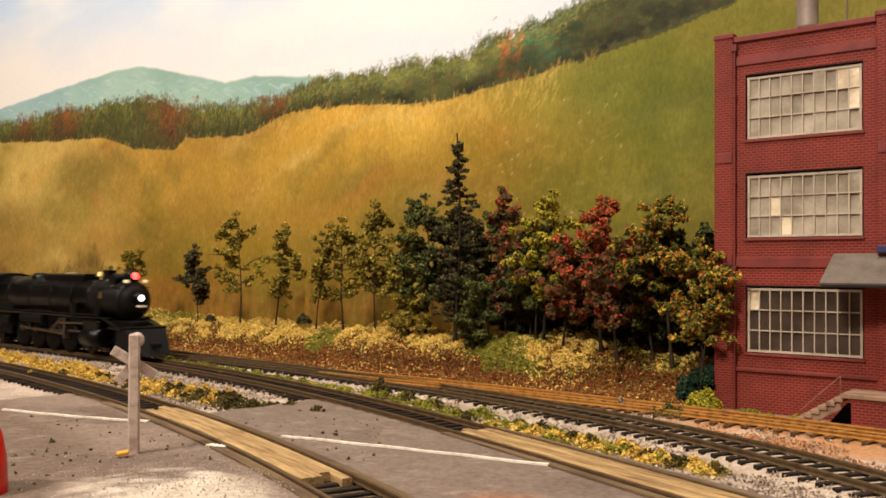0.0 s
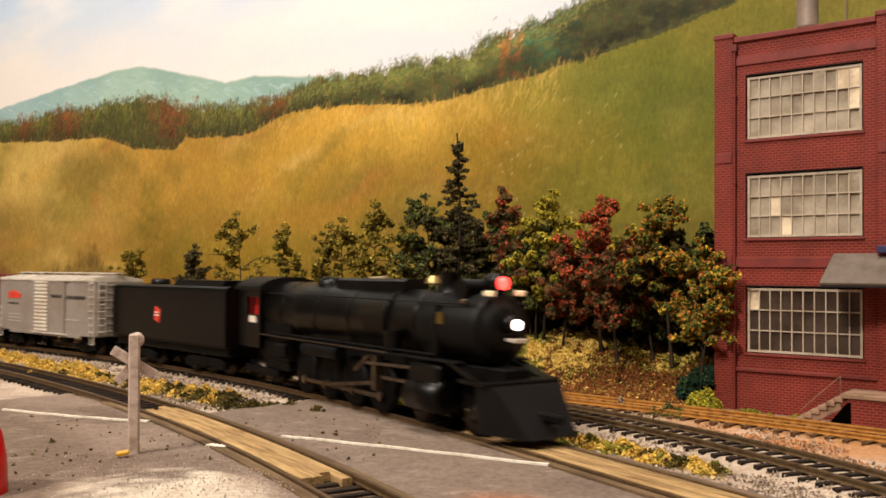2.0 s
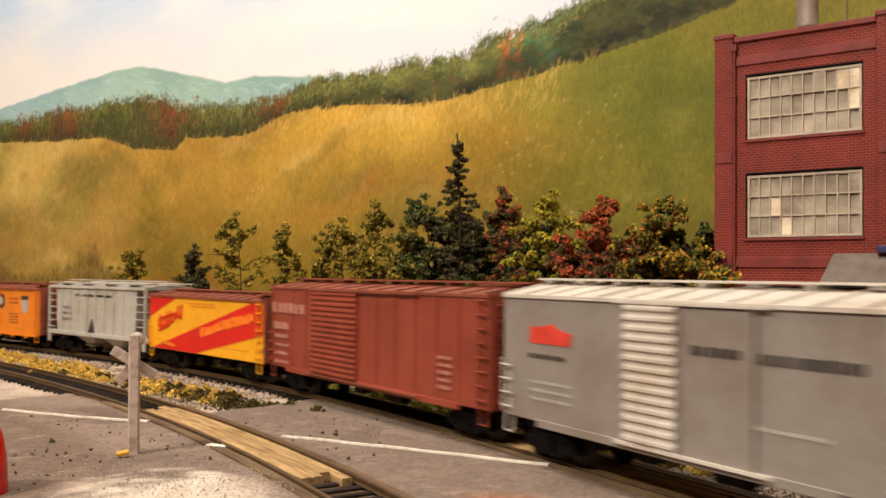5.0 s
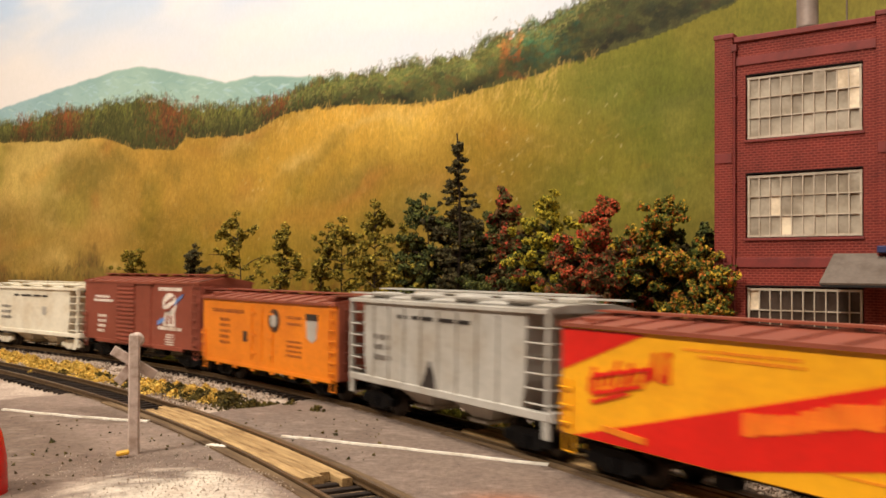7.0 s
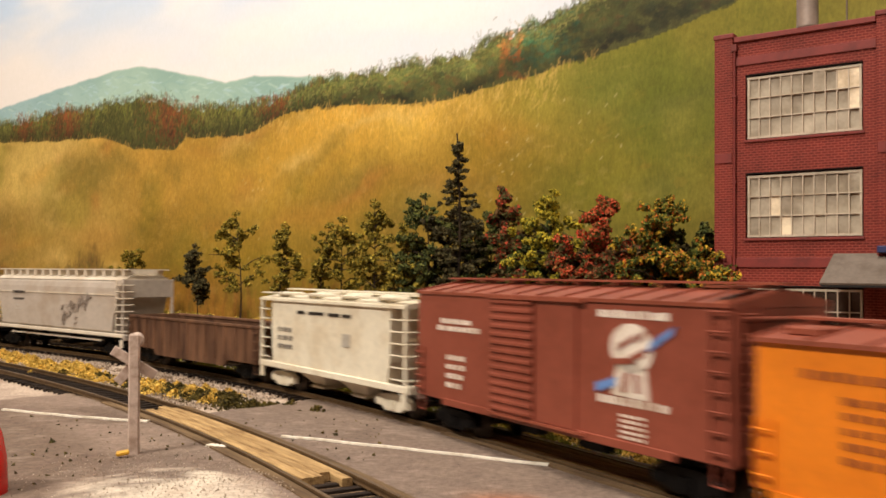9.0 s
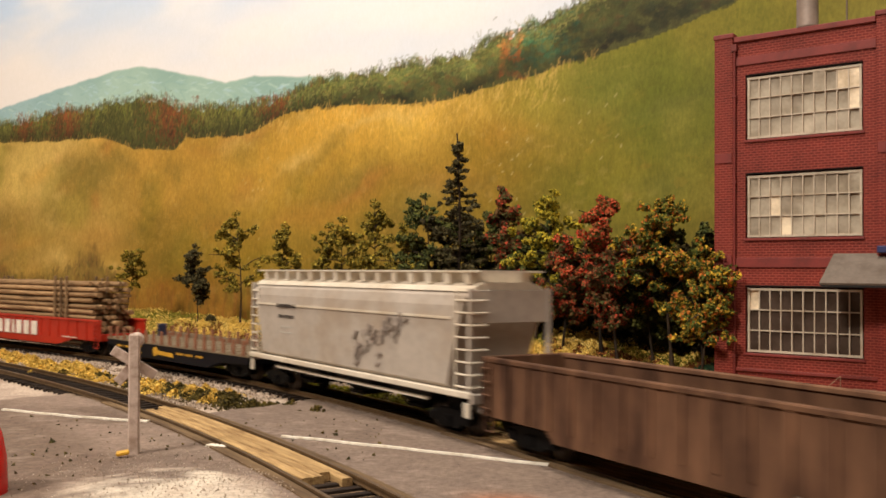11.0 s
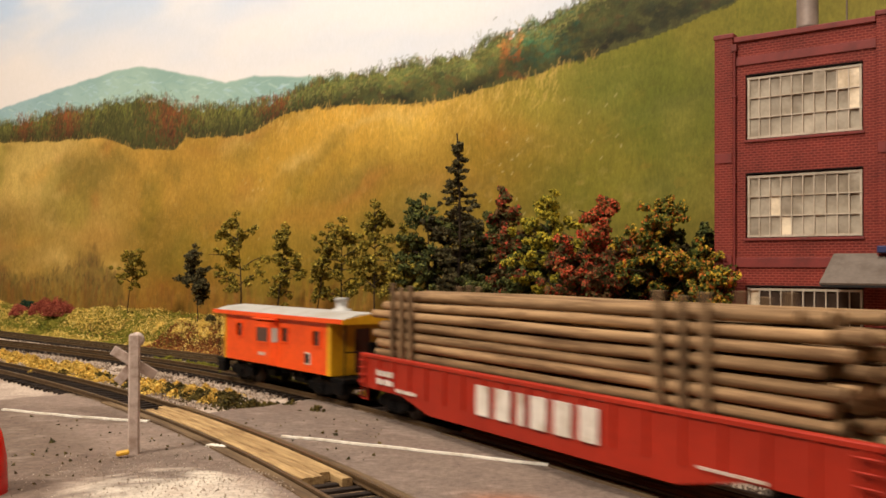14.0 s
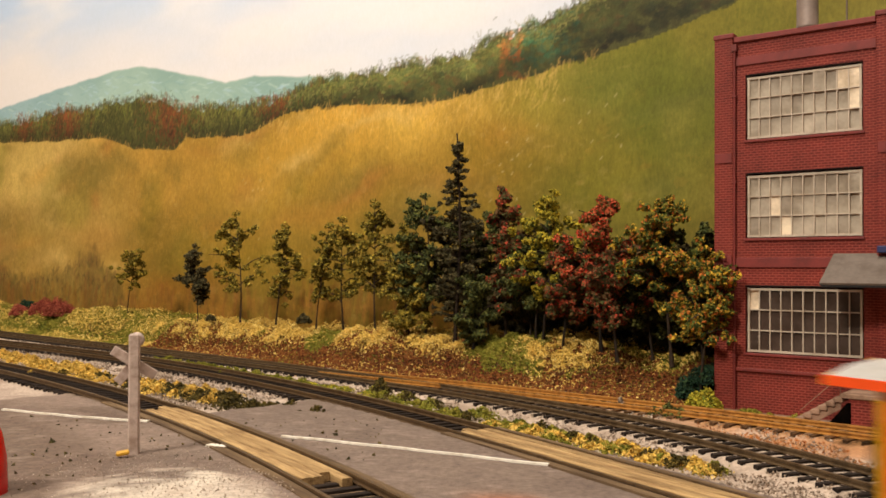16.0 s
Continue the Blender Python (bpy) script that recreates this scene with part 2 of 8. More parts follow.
M_RAIL_OCHRE = painted("ochre_rail", rgb(178, 122, 52), 0.5, 0.25, scale=300, grime=0.35)
M_TIE = woody("creosoted_tie", rgb(58, 47, 40), rgb(28, 23, 20), 0.8, (1, 6, 1), 500)
M_TIE_BROWN = woody("brown_tie", rgb(110, 78, 48), rgb(60, 42, 28), 0.8, (1, 6, 1), 500)
M_PLANK = woody("crossing_timber", rgb(188, 156, 108), rgb(116, 88, 58), 0.7, (14, 1, 1), 620, -54)
M_BARK = woody("tree_bark", rgb(72, 58, 44), rgb(34, 27, 22), 0.9, (1, 1, 5), 400)
M_LINE = painted("white_road_paint", rgb(235, 226, 210), 0.6, scale=400, grime=0.2)
M_SIGN = painted("crossbuck_wood", rgb(194, 172, 158), 0.7, scale=260, grime=0.35, bump=0.3)
M_RED_GLOSS = painted("glossy_red", rgb(205, 20, 14), 0.25, scale=60)

# ---- room and layout table ----
def slab(name, x0, x1, y0, y1, z0, z1, mat):
    return tagged(part(name, Bag().box(x0, x1, y0, y1, z0, z1), mat), kind="structure")


tagged(slab("ceiling", -4, 3, -3, 4, 1.45, 1.5, M_WALL), "off-white painted ceiling of the layout room", "ceiling")
tagged(slab("floor", -4, 3, -3, 4, -1.05, -1.0, M_FLOOR), "brown floor of the layout room", "floor")
for name, box in (("wall_north", (-4, 3, 4, 4.1)), ("wall_south", (-4, 3, -3.1, -3)), ("wall_west", (-4.1, -4, -3, 4)), ("wall_east", (3, 3.1, -3, 4))):
    tagged(slab(name, *box, -1.0, 1.45, M_WALL), "off-white painted wall of the layout room", "wall")

# ---- tracks: plan lines ----
def main_line():
    """The main track's centre line, by its heading along its length."""
    s = np.arange(-2.9, 2.9, 0.002)
    c = np.clip(s, -0.60, 0.10)
    th = -1.03553 - 0.27418 * c + 4.25549 * c ** 2 / 2 + 15.61588 * c ** 3 / 6
    x, y = np.cumsum(np.cos(th)) * 0.002, np.cumsum(np.sin(th)) * 0.002
    k = int(np.argmin(abs(s)))
    return s, x - x[k] + 0.05013, y - y[k] + 0.26738, th


S_LINE, X_LINE, Y_LINE, H_LINE = main_line()


def bend(points, degree, y_from, y_to):
    """A smooth line x(y) through points, straight beyond them; from far to near."""
    p = np.array(points)
    k = np.polyfit(p[:, 1], p[:, 0], degree)
    y = np.arange(y_from, y_to, -0.003)
    c = np.clip(y, p[:, 1].min(), p[:, 1].max())
    return np.polyval(k, c) + (y - c) * np.polyval(np.polyder(k), c), y


LINE_MAIN = (X_LINE, Y_LINE)
LINE_FRONT = bend([(-0.280, 0.550), (-0.158, 0.423), (-0.130, 0.393), (-0.092, 0.338), (-0.064, 0.300), (-0.048, 0.279), (-0.033, 0.252), (-0.018, 0.226)], 2, 1.3, -0.12)
LINE_MIDDLE = bend([(-0.403, 0.817), (-0.321, 0.745), (-0.255, 0.693), (-0.193, 0.634), (-0.143, 0.591), (-0.094, 0.546), (-0.04, 0.491), (0.0625, 0.376), (0.081, 0.350), (0.0945, 0.320), (0.1065, 0.2965), (0.116, 0.276)], 3, 1.7, -0.05)
LINE_REAR = bend([(-0.06, 0.519), (0.0, 0.473), (0.070, 0.4165), (0.1025, 0.3895), (0.1295, 0.3615), (0.1535, 0.339)], 2, 0.530, 0.05)


def resample(line, step):
    x, y = line
    d = np.concatenate([[0], np.cumsum(np.hypot(np.diff(x), np.diff(y)))])
    q = np.arange(0, d[-1], step)
    x, y = np.interp(q, d, x), np.interp(q, d, y)
    return x, y, np.arctan2(np.gradient(y), np.gradient(x))


def distance_to(line, px, py):
    x, y, h = resample(line, 0.006)
    best, side = np.full(px.shape, 9.0), np.zeros(px.shape)
    for i in range(len(x)):
        dx, dy = px - x[i], py - y[i]
        d = np.hypot(dx, dy)
        near = d < best
        best = np.where(near, d, best)
        side = np.where(near, -np.sin(h[i]) * dx + np.cos(h[i]) * dy, side)
    return best, side


# ---- ground: one sheet from the front edge to the backdrop ----
def fbm(x, y, scale, seed, octaves=4):
    """Cheap smooth value noise on arrays, about -1..1."""
    rng = np.random.default_rng(seed)
    out, amp = np.zeros(np.broadcast(x, y).shape), 1.0
    for o in range(octaves):
        t = rng.random((64, 64)) * 2 - 1
        u, v = x * scale * 2 ** o + 17.3 * o, y * scale * 2 ** o + 5.1 * o
        i, j = np.floor(u).astype(int), np.floor(v).astype(int)
        a, b = u - i, v - j
        a, b = a * a * (3 - 2 * a), b * b * (3 - 2 * b)
        g = lambda p, q: t[p % 64, q % 64]
        out += amp * ((g(i, j) * (1 - a) + g(i + 1, j) * a) * (1 - b) + (g(i, j + 1) * (1 - a) + g(i + 1, j + 1) * a) * b)
        amp *= 0.5
    return out / 1.6


def step01(v, lo, hi):
    t = np.clip((v - lo) / (hi - lo), 0, 1)
    return t * t * (3 - 2 * t)


def bank_height(a, b):
    """The grassy bank before the backdrop."""
    lip = 0.412 + 0.006 * np.sin(a * 21) + 0.004 * np.sin(a * 53)
    high = 0.0175 + 0.003 * np.sin(a * 17 + 1) + 0.002 * np.sin(a * 41)
    end = 1 - step01(a, -0.185, -0.155)
    return high * step01(b, lip, lip + 0.035) * end


def ground_sheet():
    fa = np.concatenate([np.linspace(-3.4, -1.1, 40), np.arange(-1.09, 0.06, 0.003), np.linspace(0.08, 1.6, 40)])
    fb = np.concatenate([np.linspace(-0.28, 0.04, 30), np.arange(0.045, 0.505, 0.0028)])
    a, b = np.meshgrid(fa, fb, indexing="ij")
    x, y = AX.x * a + BX.x * b, AX.y * a + BX.y * b
    dm, sm = distance_to(LINE_MAIN, x, y)
    df, sf = distance_to(LINE_FRONT, x, y)
    db, sb = distance_to(LINE_MIDDLE, x, y)
    dr, sr = distance_to(LINE_REAR, x, y)
    n1, n2 = fbm(x, y, 25, 1), fbm(x, y, 120, 2)
    nearest = np.minimum(np.minimum(dm, df), np.minimum(db, dr))
    # road: beside the front track and up to the main track
    road = step01(a + 0.012 * n1, -0.318, -0.300) * step01(-sm, 0.0085, 0.0105) * step01(b, 0.02, 0.05)
    lot = step01(a + 0.02 * n1, -0.44, -0.37) * step01(-sf, 0.0, 0.004)
    road = np.maximum(road * step01(abs(sf), 0.004, 0.006), lot * step01(-sf, 0.0085, 0.0105))
    road *= np.maximum(step01(-sf, 0.009, 0.011), step01(sf, 0.009, 0.011))
    verge = step01(sm, 0.0085, 0.0105) * step01(a, -0.165, -0.13) * step01(0.020 - sm + 0.003 * n1, 0, 0.004)
    road = np.maximum(road, verge)
    z = -0.0046 + 0.0008 * n1 + 0.0005 * n2
    z = np.where(nearest < 0.019, -0.0040 + 0.0003 * n2, z)
    filled = np.minimum(db, dr) < 0.0155
    z = np.where(filled, -0.00295 + 0.00025 * n2, z)
    z = np.where(np.minimum(dm, df) < 0.0145, -0.0031 + 0.00025 * n2, z)
    z = z * (1 - road) + (-0.0013 + 0.0003 * n1) * road
    mound = np.exp(-(((x + 0.058) / 0.046) ** 2 + ((y - 0.230) / 0.036) ** 2)) * step01(-sf, 0.012, 0.03) * step01(x + 0.012 * n1, -0.118, -0.088)
    z += 0.003 * mound
    z += bank_height(a, b)
    z[:, -1] = -0.03
    # colours
    c = np.zeros(x.shape + (3,)) + rgb(190, 170, 152)
    def lay(colour, w):
        nonlocal c
        c = c * (1 - w[..., None]) + np.array(rgb(*colour)) * w[..., None]
    lay((140, 118, 98), 0.6 * step01(n1 + 0.4 * n2, 0.0, 0.5))
    lay((122, 105, 94), road * 0.97)
    lay((142, 124, 110), road * step01(n2, 0.1, 0.6) * 0.5)
    lay((108, 92, 82), road * step01(-n1 + 0.3 * n2, 0.2, 0.7) * 0.6)
    n3 = fbm(x, y, 300, 3)
    # pale gravel; the pool of light on it is put into its tone
    pale = step01(mound + 0.38 * n1 + 0.30 * n2 + 0.16 * n3, 0.38, 0.72) * step01(mound, 0.04, 0.2)
    lay((150, 130, 114), road * step01(-sf, 0.01, 0.02) * step01(n1 + 0.5 * n2, -0.5, 0.5) * 0.6)
    # lot darkened to the left, where that light falls off
    lay((104, 86, 74), road * step01(-sf, 0.01, 0.02) * step01(x + 0.02 * n1, -0.088, -0.112) * 0.65)
    lay((112, 92, 82), road * step01(-sf, 0.01, 0.02) * step01(n2 + 0.6 * n3, 0.0, 0.7) * 0.55)
    lay((168, 148, 134), road * step01(n3 - 0.4 * n2, 0.15, 0.8) * 0.45)
    lay((218, 203, 184), pale * 0.92)
    lay((170, 148, 130), pale * step01(n2 + 0.5 * n1, 0.15, 0.6) * 0.6)
    dust = step01(-sf, 0.012, 0.03) * step01(a + 0.02 * n1, -0.40, -0.43) + step01(-sf, 0.01, 0.016) * step01(0.055 + sf, 0, 0.02) * step01(n1, -0.1, 0.4) * 0.5
    lay((168, 146, 132), np.clip(dust, 0, 1) * 0.75 * step01(n1 + 0.7 * n2, -0.5, 0.35))
    grit = step01(a + 0.02 * n1, -0.17, -0.13) * step01(0.205 + 0.008 * n1 - b, 0, 0.008) * step01(sf, 0.02, 0.03)
    grit *= np.exp(-((x - 0.016) / 0.022) ** 2 - ((y - 0.226) / 0.009) ** 2)
    lay((196, 112, 56), grit * 0.6)
    rust = step01(sb, 0.011, 0.014) * step01(a + 0.02 * n1, -0.17, -0.12) * (1 - step01(b, 0.40, 0.42))
    lay((190, 132, 82), rust * 0.75 * step01(n1 + 0.5 * n2, -0.5, 0.2))
    soil = step01(b + 0.004 * n1, 0.398, 0.410)
    lay((92, 58, 36), soil)
    lay((150, 122, 60), soil * step01(bank_height(a, b), 0.008, 0.014))
    lay((190, 170, 150), (db < 0.016) * 0.85)
    lay((150, 128, 104), ((dm < 0.015) | (df < 0.015)) * (1 - road) * 0.8)
    lay((150, 108, 62), ((dr < 0.014) & (db > 0.012)) * 0.7)
    grime = (db > 0.015) * (dr > 0.014) * (1 - road) * (1 - step01(nearest, 0.010, 0.016))
    lay((128, 106, 84), grime * 0.5)
    lay((104, 84, 64), (df < 0.0125) * 0.85)
    ni, nj = a.shape
    k = np.arange(ni * nj).reshape(ni, nj)
    faces = np.stack([k[:-1, :-1], k[1:, :-1], k[1:, 1:], k[:-1, 1:]], -1).reshape(-1, 4)
    me = mesh_np("ground", np.stack([x, y, z], -1).reshape(-1, 3), faces, M_GROUND, True, c.reshape(-1, 3))
    tagged(new("ground", me), "scenic ground of grey ballast, dark road surface and pale gravel", "ground", kind="structure")


ground_sheet()


# ---- backdrop: a hand-painted canvas on a board ----
def painted_backdrop():
    rng = np.random.default_rng(7)
    da = 0.0011
    A, Z = np.arange(-1.16, 0.06, da), np.arange(-0.035, 0.43, da)
    na, nz = len(A), len(Z)
    a, z = np.meshgrid(A, Z, indexing="ij")
    C = np.zeros((na, nz, 3))
    col = lambda *c: np.array(rgb(*c))
    # sky
    warm = step01(z + 0.10 * (a + 0.6) + 0.05 * fbm(a * 0.5, z * 1.6, 9, 11), 0.345, 0.20)
    cloud = step01(fbm(a * 0.6 + z * 0.5, z * 2.2, 8, 12), -0.1, 0.6)
    sky = col(188, 208, 232) * (1 - cloud[..., None]) + col(226, 228, 232) * cloud[..., None]
    C[:] = sky * (1 - warm[..., None]) + col(234, 227, 222) * warm[..., None]
    def ridge(pts, rough, seed):
        p = np.array(pts)
        h = np.interp(A, p[:, 0], p[:, 1])
        return h + rough * fbm(A, A * 0, 60, seed, 5)
    # far blue hills
    hills = ridge([(-1.2, 0.236), (-1.064, 0.247), (-0.984, 0.252), (-0.90, 0.256), (-0.824, 0.259), (-0.779, 0.259), (-0.736, 0.250), (-0.687, 0.237), (-0.642, 0.225), (-0.604, 0.226), (-0.553, 0.219), (-0.45, 0.205)], 0.0012, 3)
    w = step01(hills[:, None] - z, -0.0012, 0.0012)[..., None]
    fog = step01(fbm(a, z, 14, 13) + (hills[:, None] - z) * 10, -0.4, 0.9)[..., None]
    left = step01(a, -0.75, -1.05)[..., None]
    hill = col(138, 168, 158) * (1 - fog) + col(164, 190, 174) * fog
    hill = hill * (1 - 0.6 * left) + col(150, 180, 190) * 0.6 * left
    C[:] = C * (1 - w) + hill * w
    # the great field: gold in the middle, green up the slope
    foot = ridge([(-1.2, 0.214), (-1.062, 0.209), (-0.932, 0.200), (-0.842, 0.196), (-0.781, 0.179), (-0.716, 0.173), (-0.699, 0.183), (-0.617, 0.178), (-0.567, 0.190), (-0.526, 0.193), (-0.476, 0.189), (-0.43, 0.185), (-0.387, 0.183), (-0.353, 0.188), (-0.316, 0.192), (-0.295, 0.196), (-0.262, 0.199), (-0.236, 0.204), (-0.211, 0.208), (-0.194, 0.213), (-0.174, 0.221), (0.06, 0.29)], 0.0015, 4)
    f1, f2 = fbm(a, z, 12, 14, 5), fbm(a * 3, z * 0.8, 40, 15, 4)
    spots = [(-0.993, 0.171, 205, 165, 95), (-0.872, 0.110, 188, 146, 76), (-1.029, 0.088, 156, 118, 60), (-0.724, 0.148, 194, 143, 62), (-0.722, 0.073, 148, 112, 40), (-0.602, 0.150, 198, 147, 60), (-0.600, 0.077, 142, 110, 34), (-0.494, 0.172, 210, 155, 62), (-0.499, 0.116, 152, 116, 40), (-0.498, 0.045, 120, 92, 26)]
    # last two spots: the trees' shade painted dark along the canvas foot
    spots += [(-0.424, 0.171, 208, 158, 68), (-0.423, 0.117, 142, 110, 36), (-0.358, 0.172, 186, 142, 60), (-0.352, 0.129, 150, 112, 35), (-0.312, 0.167, 142, 124, 46), (-0.274, 0.178, 112, 110, 40), (-0.274, 0.113, 118, 106, 30), (-0.211, 0.153, 104, 102, 28), (-0.352, 0.150, 158, 112, 36), (-0.694, 0.026, 146, 92, 30), (-0.30, 0.020, 62, 46, 16), (-0.20, 0.030, 40, 32, 14)]
    wa, wz = a + 0.018 * fbm(a, z, 22, 16), z + 0.012 * fbm(a, z, 26, 17)
    total, field = np.zeros(a.shape), np.zeros(a.shape + (3,))
    for sa, sz, r, g, b in spots:
        k = 1 / (((wa - sa) / 1.0) ** 2 + ((wz - sz) / 0.62) ** 2 + 0.0006) ** 1.6
        total += k
        field += k[..., None] * np.array(rgb(r, g, b))
    field /= total[..., None]
    field *= (0.92 + 0.17 * f1 + 0.03 * f2 + 0.12 * fbm(a, z, 5, 18, 3))[..., None] * np.array((0.97, 1.05, 0.86))
    mossy = step01(fbm(a, z, 16, 19, 5) + 0.5 * fbm(a, z * 1.5, 7, 20, 3), 0.05, 0.7)[..., None]
    field = field * (1 - 0.62 * mossy) + field * np.array((0.70, 0.84, 0.60)) * 0.62 * mossy
    bleached = step01(fbm(a * 0.8, z * 1.6, 11, 28, 4) + 0.4 * fbm(a, z, 30, 29, 3), 0.12, 0.8)[..., None]
    field = field * (1 - 0.5 * bleached) + (field * np.array((1.10, 1.16, 1.25)) + col(60, 52, 30) * 0.5) * 0.5 * bleached
    olive = np.exp(-((wa + 0.865) / 0.075) ** 2 - ((wz - 0.158) / 0.030) ** 2)[..., None]
    field = field * (1 - 0.8 * olive) + col(118, 98, 38) * 0.8 * olive
    # soft patches of olive, straw and rust, greener up the slope
    warm_tones = [(116, 98, 36), (214, 178, 100), (164, 108, 46), (128, 108, 42), (200, 152, 66), (104, 88, 32)]
    cool_tones = [(94, 94, 32), (134, 124, 50), (122, 104, 36), (80, 84, 28)]
    for _ in range(190):
        ca, cz = rng.uniform(-1.15, 0.0), rng.uniform(0.0, 0.20)
        ra, rz, t = rng.uniform(0.008, 0.045), rng.uniform(0.004, 0.014), rng.normal(0.12, 0.18)
        warm_side = ca + 0.25 * (cz - 0.15) < -0.33
        tone = (warm_tones if warm_side else cool_tones)[int(rng.integers(0, 6 if warm_side else 4))]
        if warm_side and cz < 0.11 and ca > -0.8 and tone[0] > 190:
            tone = (140, 108, 40)
        u, v = (wa - ca) * math.cos(t) + (wz - cz) * math.sin(t), (wz - cz) * math.cos(t) - (wa - ca) * math.sin(t)
        k = (rng.uniform(0.18, 0.50) * np.exp(-(u / ra) ** 2 - (v / rz) ** 2))[..., None]
        field = field * (1 - k) + col(*tone) * k
    w = step01(foot[:, None] - z, -0.001, 0.001)[..., None]
    C[:] = C * (1 - w) + field * w

    def stroke(x0, z0, dx, dz, width, colour, alpha):
        """One dab of the brush from (x0, z0) along (dx, dz)."""
        n = max(2, int(max(abs(dx), abs(dz)) / da * 1.4) + 1)
        k = np.linspace(0, 1, n)
        i = ((x0 + dx * k - A[0]) / da).astype(int)
        j = ((z0 + dz * k - Z[0]) / da).astype(int)
        h = int(round(width / da / 2))
        for o in range(-h, h + 1):
            ii = i + o
            ok = (ii >= 0) & (ii < na) & (j >= 0) & (j < nz)
            C[ii[ok], j[ok]] = C[ii[ok], j[ok]] * (1 - alpha) + colour * alpha

    def field_at(x):
        return float(np.interp(x, A, foot))
    def dab(x, zz, r, colour, alpha):
        i, j, h = int((x - A[0]) / da), int((zz - Z[0]) / da), max(1, int(r / da))
        for o in range(-h, h + 1):
            k = int(math.sqrt(max(0, h * h - o * o)) * rng.uniform(0.5, 1.0))
            if 0 <= i + o < na and j - k >= 0 and j + k < nz:
                C[i + o, j - k:j + k + 1] = C[i + o, j - k:j + k + 1] * (1 - alpha) + colour * alpha
    # broken colour over the field: pale, olive, ochre and gold touches
    touch = [(216, 182, 108), (124, 108, 40), (176, 120, 48), (206, 156, 62), (150, 122, 48), (188, 158, 84)]
    cool = [(128, 124, 52), (92, 92, 28), (144, 130, 50), (112, 98, 32)]
    for _ in range(9000):
        x = rng.uniform(-1.15, 0.05)
        zz = rng.uniform(-0.03, field_at(x) - 0.006)
        g = (x + 0.25 * (zz - 0.15) + 0.33) / 0.12 + rng.normal(0, 0.25)
        cc = col(*(cool if g > 0.5 else touch)[int(rng.integers(0, 4 if g > 0.5 else 6))])
        i, j = min(int((x - A[0]) / da), na - 1), min(int((zz - Z[0]) / da), nz - 1)
        cc = cc * 0.6 + C[i, j] * 0.4
        if rng.random() < 0.5:
            dab(x, zz, rng.uniform(0.0015, 0.0050), cc, rng.uniform(0.05, 0.16))
        else:
            t = rng.normal(0.35, 0.7)
            l = rng.uniform(0.003, 0.008)
            stroke(x, zz, l * math.cos(t), l * math.sin(t) * 0.6, da * rng.choice((0.5, 1)), cc, rng.uniform(0.06, 0.20))
    # soft grass strokes over the field, in the colour that lies there
    for _ in range(16000):
        x = rng.uniform(-1.15, 0.05)
        zz = rng.uniform(-0.03, field_at(x) - 0.004)
        i, j = min(int((x - A[0]) / da), na - 1), min(int((zz - Z[0]) / da), nz - 1)
        g = np.clip((x + 0.25 * (zz - 0.15) + 0.31) / 0.12, 0, 1)
        cc = C[i, j] * rng.choice((0.78, 0.88, 1.10, 1.18)) * np.array((1, rng.uniform(0.97, 1.04), rng.uniform(0.9, 1.15)))
        tilt = rng.normal(0.001, 0.0035) + g * rng.normal(0.007, 0.006)
        stroke(x, zz, tilt, rng.uniform(0.003, 0.010) * (1 - 0.5 * g), da * rng.choice((0.5, 1)), cc, rng.uniform(0.08, 0.28) * (1 - 0.4 * g))
    for _ in range(380):
        x = rng.uniform(-0.58, -0.30)
        zz = field_at(x) - abs(rng.normal(0, 0.012)) - 0.004
        stroke(x, zz, rng.normal(0.002, 0.002), rng.uniform(0.003, 0.007), da * 0.5, col(216, 176, 92) * rng.uniform(0.9, 1.1), 0.22)
    # seed heads
    for _ in range(40):
        x, zz = rng.choice((-0.335, -0.60, -0.27)) + rng.normal(0, 0.022), rng.choice((0.10, 0.15)) + rng.normal(0, 0.02)
        stroke(x, zz, 0.001, 0.001, da * 0.5, col(206, 190, 130), 0.35)
    # dark wood along the ridge
    crest = np.array([(-1.2, 0.232), (-1.063, 0.229), (-0.996, 0.227), (-0.934, 0.232), (-0.865, 0.227), (-0.813, 0.229), (-0.754, 0.226), (-0.708, 0.211), (-0.641, 0.205), (-0.603, 0.202), (-0.567, 0.205), (-0.526, 0.212), (-0.488, 0.211), (-0.441, 0.213), (-0.398, 0.211), (-0.373, 0.213), (-0.353, 0.220), (-0.335, 0.221), (-0.312, 0.224), (-0.291, 0.231), (-0.271, 0.240), (-0.18, 0.27), (0.06, 0.36)])
    tones = [(62, 60, 28), (84, 78, 34), (48, 48, 26), (104, 60, 32), (74, 84, 40), (96, 94, 46), (54, 68, 44)]
    cr = lambda x: float(np.interp(x, crest[:, 0], crest[:, 1]))
    for i in range(na):
        t, b = cr(A[i]) - 0.003 + 0.003 * math.sin(A[i] * 240) * math.sin(A[i] * 95), foot[i]
        C[i] = np.where(((Z > b - 0.0022) & (Z < t))[:, None], col(72, 70, 34), C[i])
    for _ in range(900):
        x = rng.uniform(-1.1, -0.5)
        h = float(np.interp(x, A, hills))
        zz = rng.uniform(0.19, h - 0.003)
        if zz > cr(x):
            stroke(x, zz, rng.uniform(0.004, 0.012), rng.normal(-0.002, 0.003), da * rng.choice((1, 2, 3)), col(*((176, 200, 188), (136, 168, 160), (168, 196, 204))[int(rng.integers(0, 3))]), rng.uniform(0.1, 0.35))
